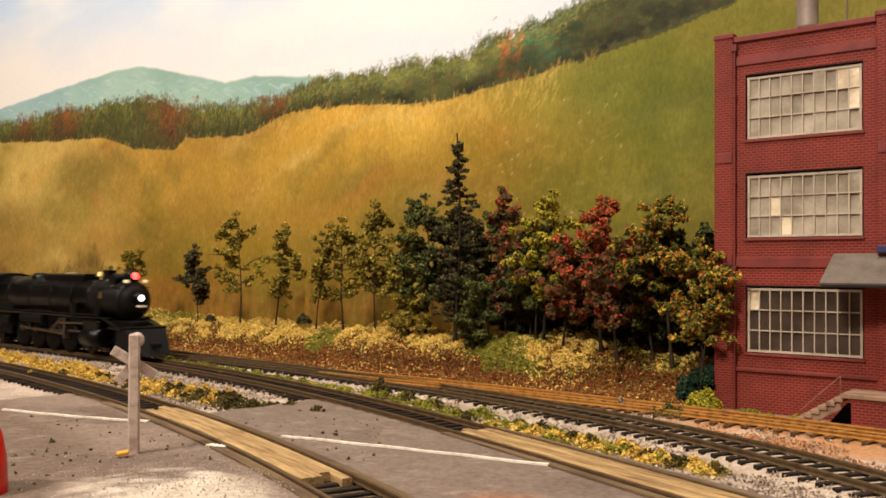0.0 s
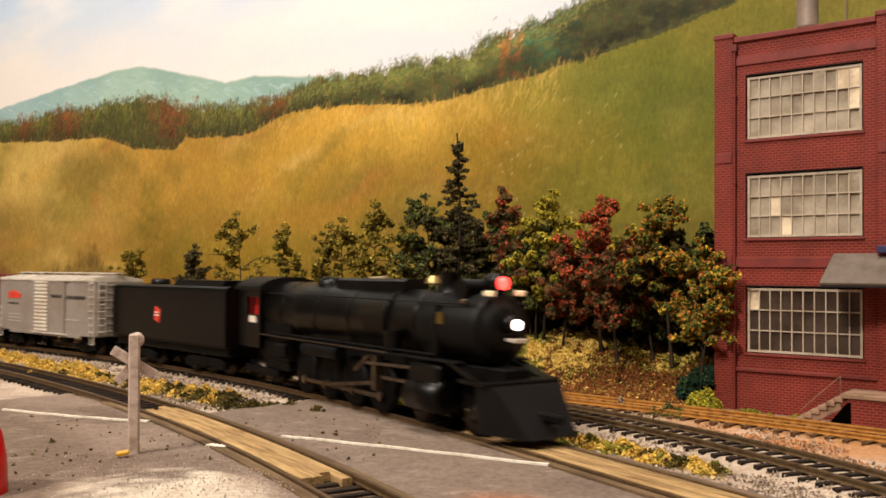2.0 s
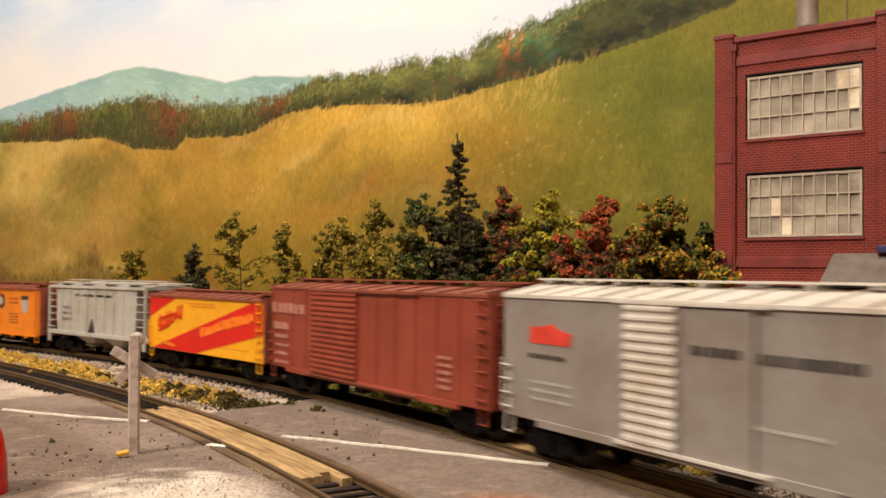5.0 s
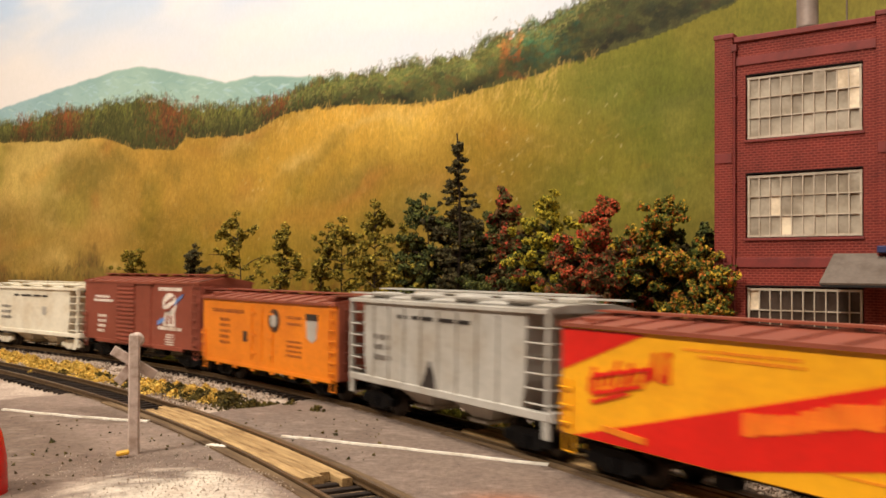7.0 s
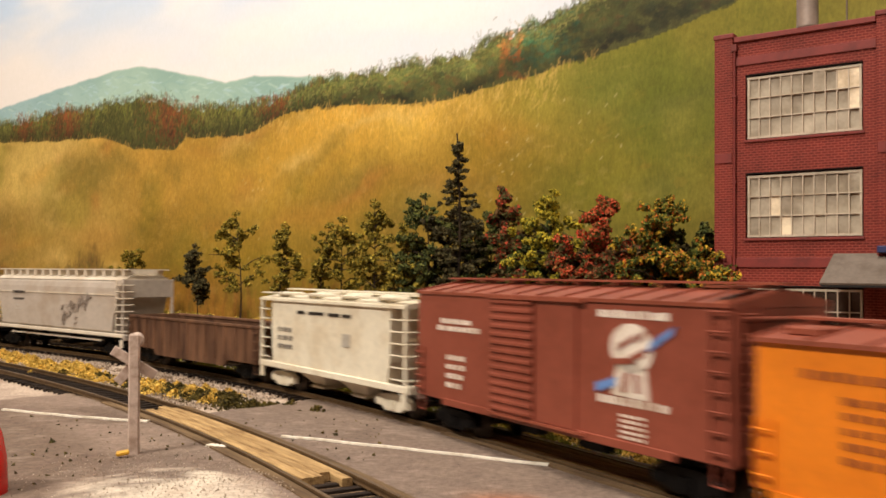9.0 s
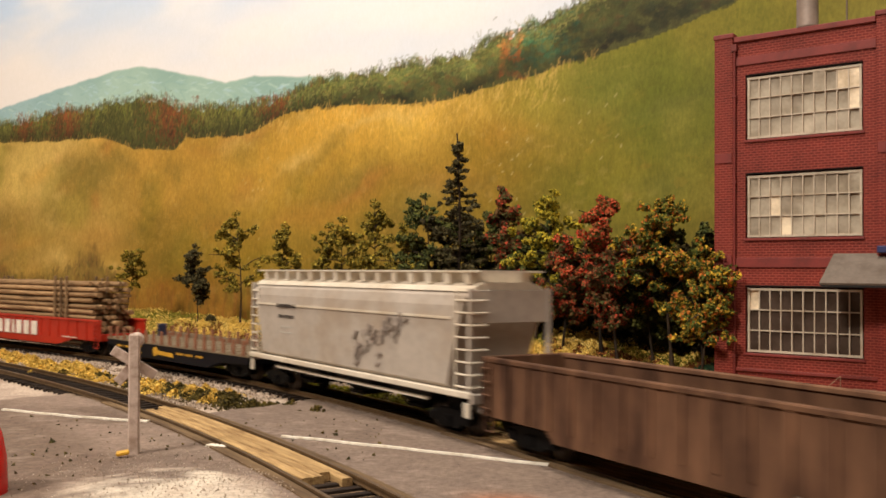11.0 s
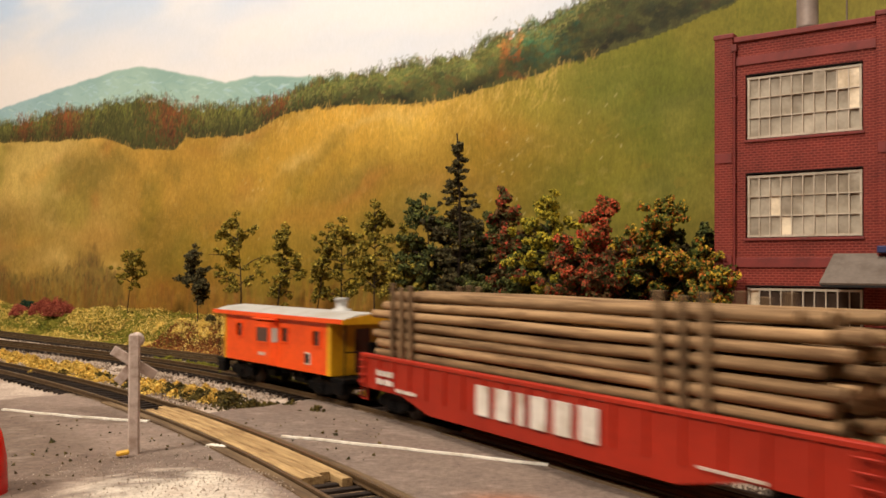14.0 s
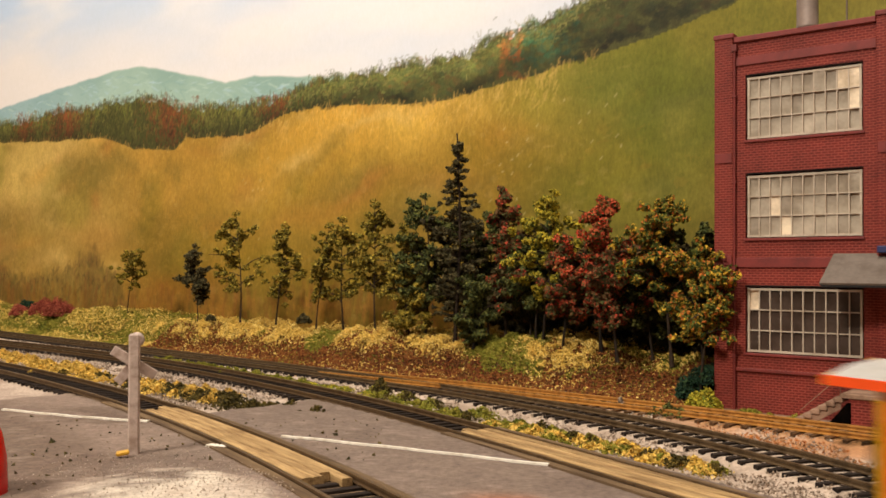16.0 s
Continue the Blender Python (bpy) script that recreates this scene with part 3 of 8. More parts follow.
    for _ in range(11000):
        x = rng.uniform(-1.15, 0.05)
        b, t = field_at(x), cr(x)
        k = rng.random()
        t += 0.0035 * math.sin(x * 130) * math.sin(x * 57 + 1) + 0.003 * math.sin(x * 310)
        zz = b + (t - b) * k * 0.98 + (0.0035 * math.sin(x * 95) * math.sin(x * 41) if k < 0.12 else 0)
        tone = np.array(tones[int(rng.integers(0, len(tones)))], float)
        patch = math.sin(x * 61) + math.sin(x * 23 + 2)
        if x < -0.55:
            continue
        lit = 0.62 + 0.85 * k + 0.25 * math.sin(x * 90) * math.sin(zz * 210)
        if x > -0.30:
            lit *= 0.72
        if -0.348 < x < -0.326 and rng.random() < 0.35:
            tone = np.array((156, 88, 40.0))
        elif -0.335 < x < -0.285 and rng.random() < 0.4:
            tone = np.array((56, 90, 62.0))
        else:
            tone = tone * 0.55 + np.array((100, 104, 52.0)) * 0.45
        dab(x, zz, rng.uniform(0.0012, 0.0042), col(*np.clip(tone * lit, 8, 230)), rng.uniform(0.25, 0.7))
    # the darker wood farther off: crown beside crown, rusty and olive
    rust_at = lambda x: max(math.exp(-((x - c) / w) ** 2) for c, w in ((-1.005, 0.02), (-0.915, 0.035), (-0.725, 0.032), (-0.575, 0.018)))
    for _ in range(300):
        x = rng.uniform(-1.16, -0.545)
        b, t = field_at(x), cr(x)
        wide, top = rng.uniform(0.006, 0.013), t + rng.normal(0.0, 0.004)
        mid = b + (top - b) * rng.random() ** 0.5
        base = np.array(((104, 62, 36.0), (124, 74, 40.0), (82, 54, 34.0)) [int(rng.integers(0, 3))]) if rng.random() < rust_at(x) * 0.85 else np.array(((78, 80, 38.0), (96, 92, 42.0), (62, 62, 32.0), (112, 104, 52.0))[int(rng.integers(0, 4))])
        for _ in range(26):
            u, v = rng.normal(0, 0.45), rng.uniform(-1, 1)
            zz = mid + v * min(0.011, (mid - b) * 0.9 + 0.002)
            if b - 0.002 < zz < top + 0.002:
                shade = 0.62 + 0.30 * (v + 1) / 2 + 0.28 * (zz - b) / max(t - b, 0.004) + rng.normal(0, 0.10)
                if rng.random() < 0.6:
                    dab(x + u * wide, zz, rng.uniform(0.001, 0.0028), col(*np.clip(base * shade, 10, 220)), rng.uniform(0.25, 0.6))
                else:
                    stroke(x + u * wide, zz - 0.002, rng.normal(0, 0.001), rng.uniform(0.002, 0.005), da * rng.choice((0.5, 1)), col(*np.clip(base * shade * 1.1, 10, 220)), rng.uniform(0.3, 0.6))
    for _ in range(700):
        x = rng.uniform(-1.16, -0.56)
        dab(x, field_at(x) + rng.uniform(-0.002, 0.004), rng.uniform(0.001, 0.002), col(58, 44, 26) * rng.uniform(0.7, 1.3), rng.uniform(0.15, 0.45))
    for _ in range(5200):
        x = rng.uniform(-1.16, -0.50)
        b, t = field_at(x), cr(x) + 0.004 * math.sin(x * 170) * math.sin(x * 63)
        k = rng.random()
        base = (132, 70, 36) if rng.random() < rust_at(x) * 0.8 else ((112, 114, 48), (52, 50, 26), (92, 100, 44), (134, 128, 62), (70, 66, 30))[int(rng.integers(0, 5))]
        cc = col(*np.clip(np.array(base) * (0.65 + 0.5 * k + rng.normal(0, 0.08)), 8, 230))
        stroke(x, b + (t - b) * k - 0.001, rng.normal(0.0006, 0.0014), rng.uniform(0.001, 0.0055), da * rng.choice((0.5, 1)), cc, rng.uniform(0.2, 0.6))
    # pale grass heads against the foot of the wood
    for _ in range(380):
        x = rng.uniform(-1.15, -0.27)
        stroke(x, field_at(x) - rng.uniform(0.002, 0.007), rng.normal(0.001, 0.0015), rng.uniform(0.003, 0.006), da * rng.choice((0.5, 1)), col(204, 164, 84) * rng.uniform(0.8, 1.1), rng.uniform(0.1, 0.4))
    for _ in range(2200):
        x = rng.uniform(-0.56, -0.20)
        zz = cr(x) + rng.normal(-0.003, 0.004) + 0.004 * math.sin(x * 120) * math.sin(x * 47)
        cc = col(*(np.array(((116, 122, 62), (88, 98, 46), (140, 132, 74))[int(rng.integers(0, 3))]) * rng.uniform(0.6, 1.15)))
        if rng.random() < 0.5:
            stroke(x, zz - 0.002, rng.normal(0.0008, 0.0022), rng.uniform(0.001, 0.004), da * rng.choice((0.5, 1)), cc, rng.uniform(0.2, 0.6))
        else:
            dab(x, zz - 0.002, rng.uniform(0.0006, 0.0018), cc, rng.uniform(0.2, 0.5))
    for _ in range(900):
        x = rng.uniform(-1.15, -0.25)
        stroke(x, cr(x) - 0.002, rng.normal(0, 0.002), rng.uniform(0.002, 0.006), da * 0.5, col(*tones[int(rng.integers(0, len(tones)))]), 0.45)
    # brush painted low at the left: a soft bushy mass with twigs standing out of it
    brush = np.interp(A, (-1.16, -1.05, -0.99, -0.955, -0.92, -0.885, -0.855, -0.825, -0.80, -0.775), (0.070, 0.066, 0.052, 0.056, 0.062, 0.074, 0.078, 0.062, 0.040, 0.0))
    brush = brush + 0.006 * fbm(A, A * 0, 70, 33, 4)
    mass = step01(brush[:, None] - z + 0.014 * fbm(a, z, 60, 34, 4), -0.010, 0.016)[..., None]
    tint = step01(fbm(a, z, 35, 35, 4), -0.5, 0.5)[..., None]
    C[:] = C * (1 - 0.72 * mass) + (col(98, 72, 34) * (1 - tint) + col(128, 106, 46) * tint) * 0.72 * mass
    for _ in range(2400):
        x = rng.uniform(-1.15, -0.785)
        h = float(np.interp(x, A, brush))
        k = rng.random() ** 0.7
        cc = col(*((86, 62, 30), (74, 64, 28), (116, 88, 40), (66, 50, 26), (122, 108, 50), (140, 98, 50))[int(rng.integers(0, 6))])
        stroke(x, h * k - 0.006, rng.normal(0.0005, 0.0030), rng.uniform(0.003, 0.010), da * rng.choice((0.5, 1, 1, 2)), cc, rng.uniform(0.10, 0.40))
    # rusty undergrowth along the foot
    for _ in range(2600):
        x = rng.uniform(-1.15, -0.30)
        cc = col(*((132, 84, 34), (112, 78, 26), (96, 78, 24), (146, 104, 36))[int(rng.integers(0, 4))])
        stroke(x, rng.uniform(-0.03, 0.032), rng.normal(0, 0.002), rng.uniform(0.008, 0.022), da * rng.choice((1, 2, 3)), cc, rng.uniform(0.12, 0.4))
    x, y = AX.x * a + BX.x * 0.5, AX.y * a + BX.y * 0.5
    k = np.arange(na * nz).reshape(na, nz)
    faces = np.stack([k[:-1, :-1], k[1:, :-1], k[1:, 1:], k[:-1, 1:]], -1).reshape(-1, 4)
    me = mesh_np("backdrop", np.stack([x, y, z], -1).reshape(-1, 3), faces, M_PAINTING, True, np.clip(C, 0.004, 0.95).reshape(-1, 3))
    ob = tagged(new("backdrop", me), "hand-painted canvas of autumn hills under a pale sky", "backdrop", kind="structure")
    board = Bag()
    m = Matrix(((AX.x, BX.x, 0, 0), (AX.y, BX.y, 0, 0), (0, 0, 1, 0), (0, 0, 0, 1)))
    board.box(-3.4, 1.6, 0.503, 0.518, -0.03, 0.46, 0, m)
    tagged(part("backdrop_board", board, M_WALL), "painted board that carries the canvas", "backdrop", kind="structure")


painted_backdrop()


# ---- factory ----
FACADE = Matrix(((0.793, 0.609, 0, 0.127), (-0.609, 0.793, 0, 0.418), (0, 0, 1, 0), (0, 0, 0, 1)))   # x along the front, y into the house
WIN_Z = ((0.1193, 0.1496), (0.0740, 0.1040), (0.0216, 0.0525))
BAY, PIER = 0.0612, 0.0088
M_PANES = []
for nm, tint, rf in (("dusty_pane", (166, 153, 134), 0.4), ("grey_pane", (156, 143, 125), 0.4), ("dim_pane", (70, 57, 49), 0.2), ("pale_pane", (232, 212, 182), 0.5)):
    M_PANES.append(painted(nm, rgb(*tint), rf, scale=60, grime=0.4, wear=0.3))


def factory():
    house = thing("factory", "three-storey red brick factory with large steel-sash windows", "factory", at=FACADE)
    length, deep, top = 0.30, 0.060, 0.1655
    bays = [0.0088 + i * (BAY + PIER) for i in range(4)]
    wall = Bag()
    wall.box(0, length, deep - 0.003, deep, -0.012, top)
    wall.box(0, 0.003, 0.0012, deep, -0.012, top)
    wall.box(length - 0.003, length, 0.0012, deep, -0.012, top)
    for x in bays:
        cuts = sorted(WIN_Z)
        z = -0.012
        for z0, z1 in cuts:
            wall.box(x, x + BAY, 0.0016, 0.0046, z, z0)
            wall.box(x, x + 0.0053, 0.0016, 0.0046, z0, z1)
            wall.box(x + 0.0557, x + BAY, 0.0016, 0.0046, z0, z1)
            z = z1
        wall.box(x, x + BAY, 0.0016, 0.0046, z, top)
    part("wall", wall, M_BRICK, house)
    for i in range(5):
        x = i * (BAY + PIER)
        pier = Bag().box(x, min(x + PIER, length), 0.0, 0.0046, -0.012, top + 0.0022, 0.0003)
        part("pier", pier, M_BRICK, house)
    for x in bays:
        for z0, z1, d in ((0.1545, 0.1585, 0.0009), (0.0610, 0.0655, 0.0009), (0.0135, 0.0150, 0.0006)):
            part("string_course", Bag().box(x + 0.0001, x + BAY - 0.0001, d, 0.0016, z0, z1, 0.0002), M_TRIM, house)
        part("coping", Bag().box(x + 0.0001, x + BAY - 0.0001, 0.0004, 0.0046, top, top + 0.0026, 0.0003), M_TRIM, house, "flat red coping")
    for i in range(5):
        x = i * (BAY + PIER)
        part("cap", Bag().box(x - 0.0004, x + PIER + 0.0004, -0.0004, 0.0052, top + 0.0022, top + 0.0046, 0.0004), M_TRIM, house)
        for z in (0.1095, 0.0620):
            part("pier_band", Bag().box(x + 0.0004, x + PIER - 0.0004, -0.0004, 0.0, z, z + 0.0045, 0.0002), M_TRIM, house)
    part("roof", Bag().box(0.003, length - 0.003, 0.0046, deep - 0.003, top - 0.004, top - 0.002), M_ROOFTAR, house)
    # windows
    rng = random.Random(4)
    for bi, x in enumerate(bays):
        for wi, (z0, z1) in enumerate(WIN_Z):
            w = thing("window", "", "", at=pose(x + 0.0053, 0.0030, z0))
            w.parent = house
            wide, high = 0.0504, z1 - z0
            fr = Bag()
            for k in range(11):
                cx = 0.0012 + (wide - 0.0024) * k / 10
                t = 0.0005 if k in (0, 10) else 0.00024
                fr.box(cx - t, cx + t, -0.0006, 0.0006, 0.0008, high - 0.0008)
            for k in range(4):
                cz = 0.0014 + (high - 0.0028) * k / 3
                t = 0.0005 if k in (0, 3) else 0.00024
                fr.box(0.0006, wide - 0.0006, -0.0007, 0.0005, cz - t, cz + t)
            part("sash", fr, M_SASH, w)
            part("sill", Bag().box(-0.0006, wide + 0.0006, -0.0022, 0.0016, -0.0008, 0.0004, 0.0002), M_TRIM, w)
            # dark strip: shadow of the window reveal, painted in
            part("lintel", Bag().box(-0.0002, wide + 0.0002, -0.0014, 0.0016, high - 0.0001, high + 0.0006, 0.0001), M_DARK, w)
            for k in range(10):
                for r in range(3):
                    cx, cz = 0.0012 + (wide - 0.0024) * k / 10, 0.0014 + (high - 0.0028) * r / 3
                    pane = Bag().box(cx + 0.0002, cx + (wide - 0.0024) / 10 - 0.0002, 0.0001, 0.0004, cz + 0.0002, cz + (high - 0.0028) / 3 - 0.0002)
                    # lowest row takes the dark tint: shade low on the front, as colour
                    kind = rng.choice((0, 0, 1)) if wi < 2 else 2
                    if bi == 0 and (wi, k, r) in ((1, 2, 1), (1, 3, 0), (2, 0, 2), (0, 8, 2), (0, 9, 2), (0, 9, 1)):
                        kind = 3
                    tilt = pose((rng.random() - .5) * 2e-4, 0, 0, (rng.random() - .5) * 1.2, 0, (rng.random() - .5) * 1.2)
                    part("pane", pane, M_PANES[kind], w, at=tilt)
    # drain pipe at the corner pier
    drain = Bag().rod((0.0094, 0.0004, -0.01), (0.0094, 0.0004, top - 0.004), 0.0006)
    for z in (0.02, 0.06, 0.10, 0.14):
        drain.box(0.0086, 0.0102, -0.0004, 0.0016, z, z + 0.0012)
    drain.box(0.0082, 0.0106, -0.0006, 0.0016, top - 0.004, top - 0.001)
    part("drain_pipe", drain, M_TRIM, house)
    # stack and vent on the roof
    st = Bag().turned([(0, 0.0049), (0.012, 0.0049), (0.0122, 0.0052), (0.0134, 0.0052), (0.0136, 0.0049), (0.060, 0.0048)], (0.034, 0.030, top - 0.003), "z", 28)
    part("chimney_pipe", st, M_GALV, house, "grey galvanised round stack")
    part("vent_pipe", Bag().rod((0.0515, 0.030, top - 0.003), (0.0515, 0.030, top + 0.05), 0.0004, n=8).rod((0.0515, 0.030, top), (0.0515, 0.030, top + 0.010), 0.0007, n=8), M_GALV, house)
    # canopy over the loading dock
    cx0, cx1 = 0.0520, 0.125
    roof = Bag()
    o = [(0.0016, 0.0672), (0.0016, 0.0655), (-0.0175, 0.0535), (-0.0180, 0.0545)]
    v = [(cx0 + (0.0005 if k < 2 else -0.0005), y, z) for k, (y, z) in enumerate(o)] + [(cx1, y, z) for y, z in o]
    roof.add(v, [(0, 1, 2, 3), (4, 7, 6, 5), (0, 4, 5, 1), (1, 5, 6, 2), (2, 6, 7, 3), (3, 7, 4, 0)])
    canopy = part("canopy", roof, M_CANOPY, house, "grey sloping canopy")
    part("fascia", Bag().box(cx0, cx1, -0.0176, -0.0166, 0.0528, 0.0538), M_DARK, canopy)
    # dock with stairs
    dock = Bag()
    dock.box(0.0640, 0.150, -0.0190, 0.0016, -0.012, 0.0075)
    part("dock", dock, M_BRICK, house)
    part("dock_slab", Bag().box(0.0600, 0.150, -0.0198, 0.0016, 0.0075, 0.0095, 0.0003), M_CONCRETE, house, "worn concrete dock slab")
    for i in range(6):
        x = 0.0605 - i * 0.0030
        z = 0.0076 - i * 0.0019
        part("step", Bag().box(x - 0.0032, x + 0.0004, -0.0198, -0.0085, z - 0.0018, z, 0.0002), M_CONCRETE, house)
    part("stringer", Bag().plate([(0.0600, 0.0060), (0.0600, 0.0030), (0.0432, -0.0075), (0.0420, -0.0040)], -0.0190, -0.0180), M_CONCRETE, house)
    rail = Bag().rod((0.0440, -0.0192, 0.0010), (0.0600, -0.0192, 0.0165), 0.00016, n=6).rod((0.0600, -0.0192, 0.0090), (0.0600, -0.0192, 0.0165), 0.00016, n=6)
    part("hand_rail", rail, M_CONCRETE, house, "thin wire hand rail")
    # black sheet that paints in the shade under the stairs
    part("stair_panel", Bag().plate([(0.0470, -0.012), (0.0640, -0.012), (0.0640, 0.0050), (0.0600, 0.0044)], -0.0083, -0.0075), M_DARK, house, "black void under the stairs")
    part("blue_plate", Bag().box(0.0705, 0.0860, -0.0030, -0.0006, 0.0672, 0.0702, 0.0003), painted("dark_blue_plate", rgb(36, 42, 84), 0.5), house, "dark blue plate")
    part("dock_door", Bag().box(0.0790, 0.118, 0.0010, 0.0016, 0.0095, 0.0480, 0.0002), M_TRIM, house, "dark red loading door")


factory()


# ---- railway tracks ----
def rail_bag(line, off, lo, hi):
    x, y, h = resample(line, 0.006)
    px, py = x - np.sin(h) * off, y + np.cos(h) * off
    keep = (AX.x * px + AX.y * py > lo) & (AX.x * px + AX.y * py < hi)
    px, py, h = px[keep], py[keep], h[keep]
    prof = [(-0.0010, -0.0021), (-0.0010, -0.0018), (-0.0004, -0.0015), (-0.0004, -0.0008), (-0.0007, -0.0006), (-0.0006, 0.0), (0.0006, 0.0), (0.0007, -0.0006), (0.0004, -0.0008), (0.0004, -0.0015), (0.0010, -0.0018), (0.0010, -0.0021)]
    bag, n = Bag(), len(prof)
    v = [(px[i] - math.sin(h[i]) * o, py[i] + math.cos(h[i]) * o, z) for i in range(len(px)) for o, z in prof]
    f = [(i * n + j, i * n + (j + 1) % n, (i + 1) * n + (j + 1) % n, (i + 1) * n + j) for i in range(len(px) - 1) for j in range(n)]
    return bag.add(v, f)


def railway_track(label, line, lo, hi, rail_mat, tie_mat, pitch, skip=None, seed=0):
    rng = random.Random(seed)
    track = thing("railway_track", label, "track", "model railway tracks", "structure")
    for off in (0.00825, -0.00825):
        part("rail", rail_bag(line, off, lo, hi), rail_mat, track)
    shapes = []
    for i in range(4):
        w, l = rng.uniform(0.0011, 0.0013), rng.uniform(0.0146, 0.0152)
        shapes.append(Bag().box(-w, w, -l, l, -0.0022, 0.0, 0.0002).mesh("tie", tie_mat, False))
    x, y, h = resample(line, pitch)
    for i in range(len(x)):
        a = AX.x * x[i] + AX.y * y[i]
        if a < lo or a > hi or (skip and skip(a)):
            continue
        ob = new("tie", rng.choice(shapes))
        ob.parent = track
        ob.matrix_basis = pose(x[i], y[i], -0.0021 + rng.uniform(-1, 1) * 0.0001, 0, 0, math.degrees(h[i]) + rng.uniform(-1.5, 1.5))
    # bright joints and spikes on the rail feet
    spikes = Bag()
    for i in range(len(x)):
        a = AX.x * x[i] + AX.y * y[i]
        if a < lo or a > hi or a < -0.75:
            continue
        for off in (0.00825 + 0.0012, 0.00825 - 0.0012, -0.00825 + 0.0012, -0.00825 - 0.0012):
            px, py = x[i] - math.sin(h[i]) * off, y[i] + math.cos(h[i]) * off
            spikes.box(-0.0006, 0.0006, -0.0003, 0.0003, 0.0, 0.0004, 0, pose(px, py, -0.0021, 0, 0, math.degrees(h[i])))
    tagged(part("spikes", spikes, rail_mat, track), kind="stuff")
    return track


railway_track("main track of brown rails on dark wooden ties", LINE_MAIN, -1.35, 0.16, M_RAIL, M_TIE, 0.0066, seed=1)
railway_track("front siding of brown rails on dark ties, partly planked", LINE_FRONT, -0.95, 0.0, M_RAIL, M_TIE, 0.0066, seed=2)
railway_track("middle track of dull brown rails in pale ballast", LINE_MIDDLE, -1.15, 0.06, M_RAIL_DARK, M_TIE, 0.0066, seed=3)
railway_track("rear spur of ochre-painted rails beside the factory", LINE_REAR, -0.38, 0.06, M_RAIL_OCHRE, M_TIE_BROWN, 0.0066, seed=4)


def crossing(label, line, lo, hi, offs, seed, ragged=0.012):
    """Timber boards laid between the rails."""
    rng = random.Random(seed)
    x, y, h = resample(line, 0.004)
    a = AX.x * x + AX.y * y
    ob = thing("timber_crossing", label, "crossing")
    for o0, o1 in offs:
        l, r = lo + rng.uniform(-1, 1) * ragged * 0.5, hi + rng.uniform(-1, 1) * ragged
        k = np.where((a > l) & (a < r))[0]
        zt = -0.0002 + rng.uniform(-1, 1) * 0.00025
        v, n = [], 6
        for i in k:
            for o, z in ((o0, -0.0027), (o0, zt - 0.0003), (o0 + 0.0003, zt), (o1 - 0.0003, zt), (o1, zt - 0.0003), (o1, -0.0027)):
                v.append((x[i] - math.sin(h[i]) * o, y[i] + math.cos(h[i]) * o, z))
        m = len(k)
        f = [(i * n + j, i * n + (j + 1) % n, (i + 1) * n + (j + 1) % n, (i + 1) * n + j) for i in range(m - 1) for j in range(n)]
        f += [tuple(range(n)), tuple(range((m - 1) * n, m * n))]
        part("board", Bag().add(v, f), M_PLANK, ob)
    return ob


BOARDS = [(-0.0068, -0.0036), (-0.0034, -0.0001), (0.0001, 0.0034), (0.0036, 0.0068)]
crossing("weathered tan timbers between the rails of the siding", LINE_FRONT, -0.325, -0.183, BOARDS, 5, 0.010)
crossing("weathered tan timbers between the rails of the main track", LINE_MAIN, -0.196, 0.05, BOARDS, 6, 0.006)
M_PLANK_DARK = woody("stained_timber", rgb(120, 98, 72), rgb(76, 60, 46), 0.75, (14, 1, 1), 350, -54)


def edge_timber(line, lo, hi, o0, o1):
    x, y, h = resample(line, 0.004)
    a = AX.x * x + AX.y * y
    k = np.where((a > lo) & (a < hi))[0]
    v = []
    for i in k:
        for o, z in ((o0, -0.0027), (o0, -0.0007), (o1, -0.0007), (o1, -0.0027)):
            v.append((x[i] - math.sin(h[i]) * o, y[i] + math.cos(h[i]) * o, z))
    m = len(k)
    f = [(i * 4 + j, i * 4 + (j + 1) % 4, (i + 1) * 4 + (j + 1) % 4, (i + 1) * 4 + j) for i in range(m - 1) for j in range(4)] + [(0, 1, 2, 3), tuple(range(4 * m - 4, 4 * m))]
    ob = part("edge_timber", Bag().add(v, f), M_PLANK_DARK)
    return tagged(ob, "dark stained timber along the outside of a rail", "timber", "edge timbers")


edge_timber(LINE_FRONT, -0.36, -0.14, -0.0132, -0.0094)
edge_timber(LINE_FRONT, -0.33, -0.12, 0.0094, 0.0122)
edge_timber(LINE_MAIN, -0.20, 0.05, -0.0126, -0.0094)
edge_timber(LINE_MAIN, -0.20, 0.05, 0.0094, 0.0130)


# ---- painted road lines ----
def road_line(p, q, wide, sag, seed):
    rng = random.Random(seed)
    n, v = 26, []
    p, q = Vector((*p, 0)), Vector((*q, 0))
    side = (q - p).normalized().cross(Vector((0, 0, 1)))
    for i in range(n):
        c = p.lerp(q, i / (n - 1)) + side * (sag * math.sin(math.pi * i / (n - 1)) + rng.uniform(-1, 1) * 0.0002 + 0.0004 * math.sin(i * 0.9 + seed))
        w = wide * rng.uniform(0.75, 1.2) * 0.5
        v += [c + side * w + Vector((0, 0, -0.0012)), c + side * w + Vector((0, 0, -0.0005)), c - side * w + Vector((0, 0, -0.0005)), c - side * w + Vector((0, 0, -0.0012))]
    f = [(i * 4 + j, i * 4 + j + 1, i * 4 + 4 + j + 1, i * 4 + 4 + j) for i in range(n - 1) for j in range(3)]
    f += [(0, 1, 2, 3), tuple(range(4 * n - 4, 4 * n))]
    tagged(part("road_line", Bag().add(v, f), M_LINE), "thin hand-painted white line on the road", "road line", "road lines")


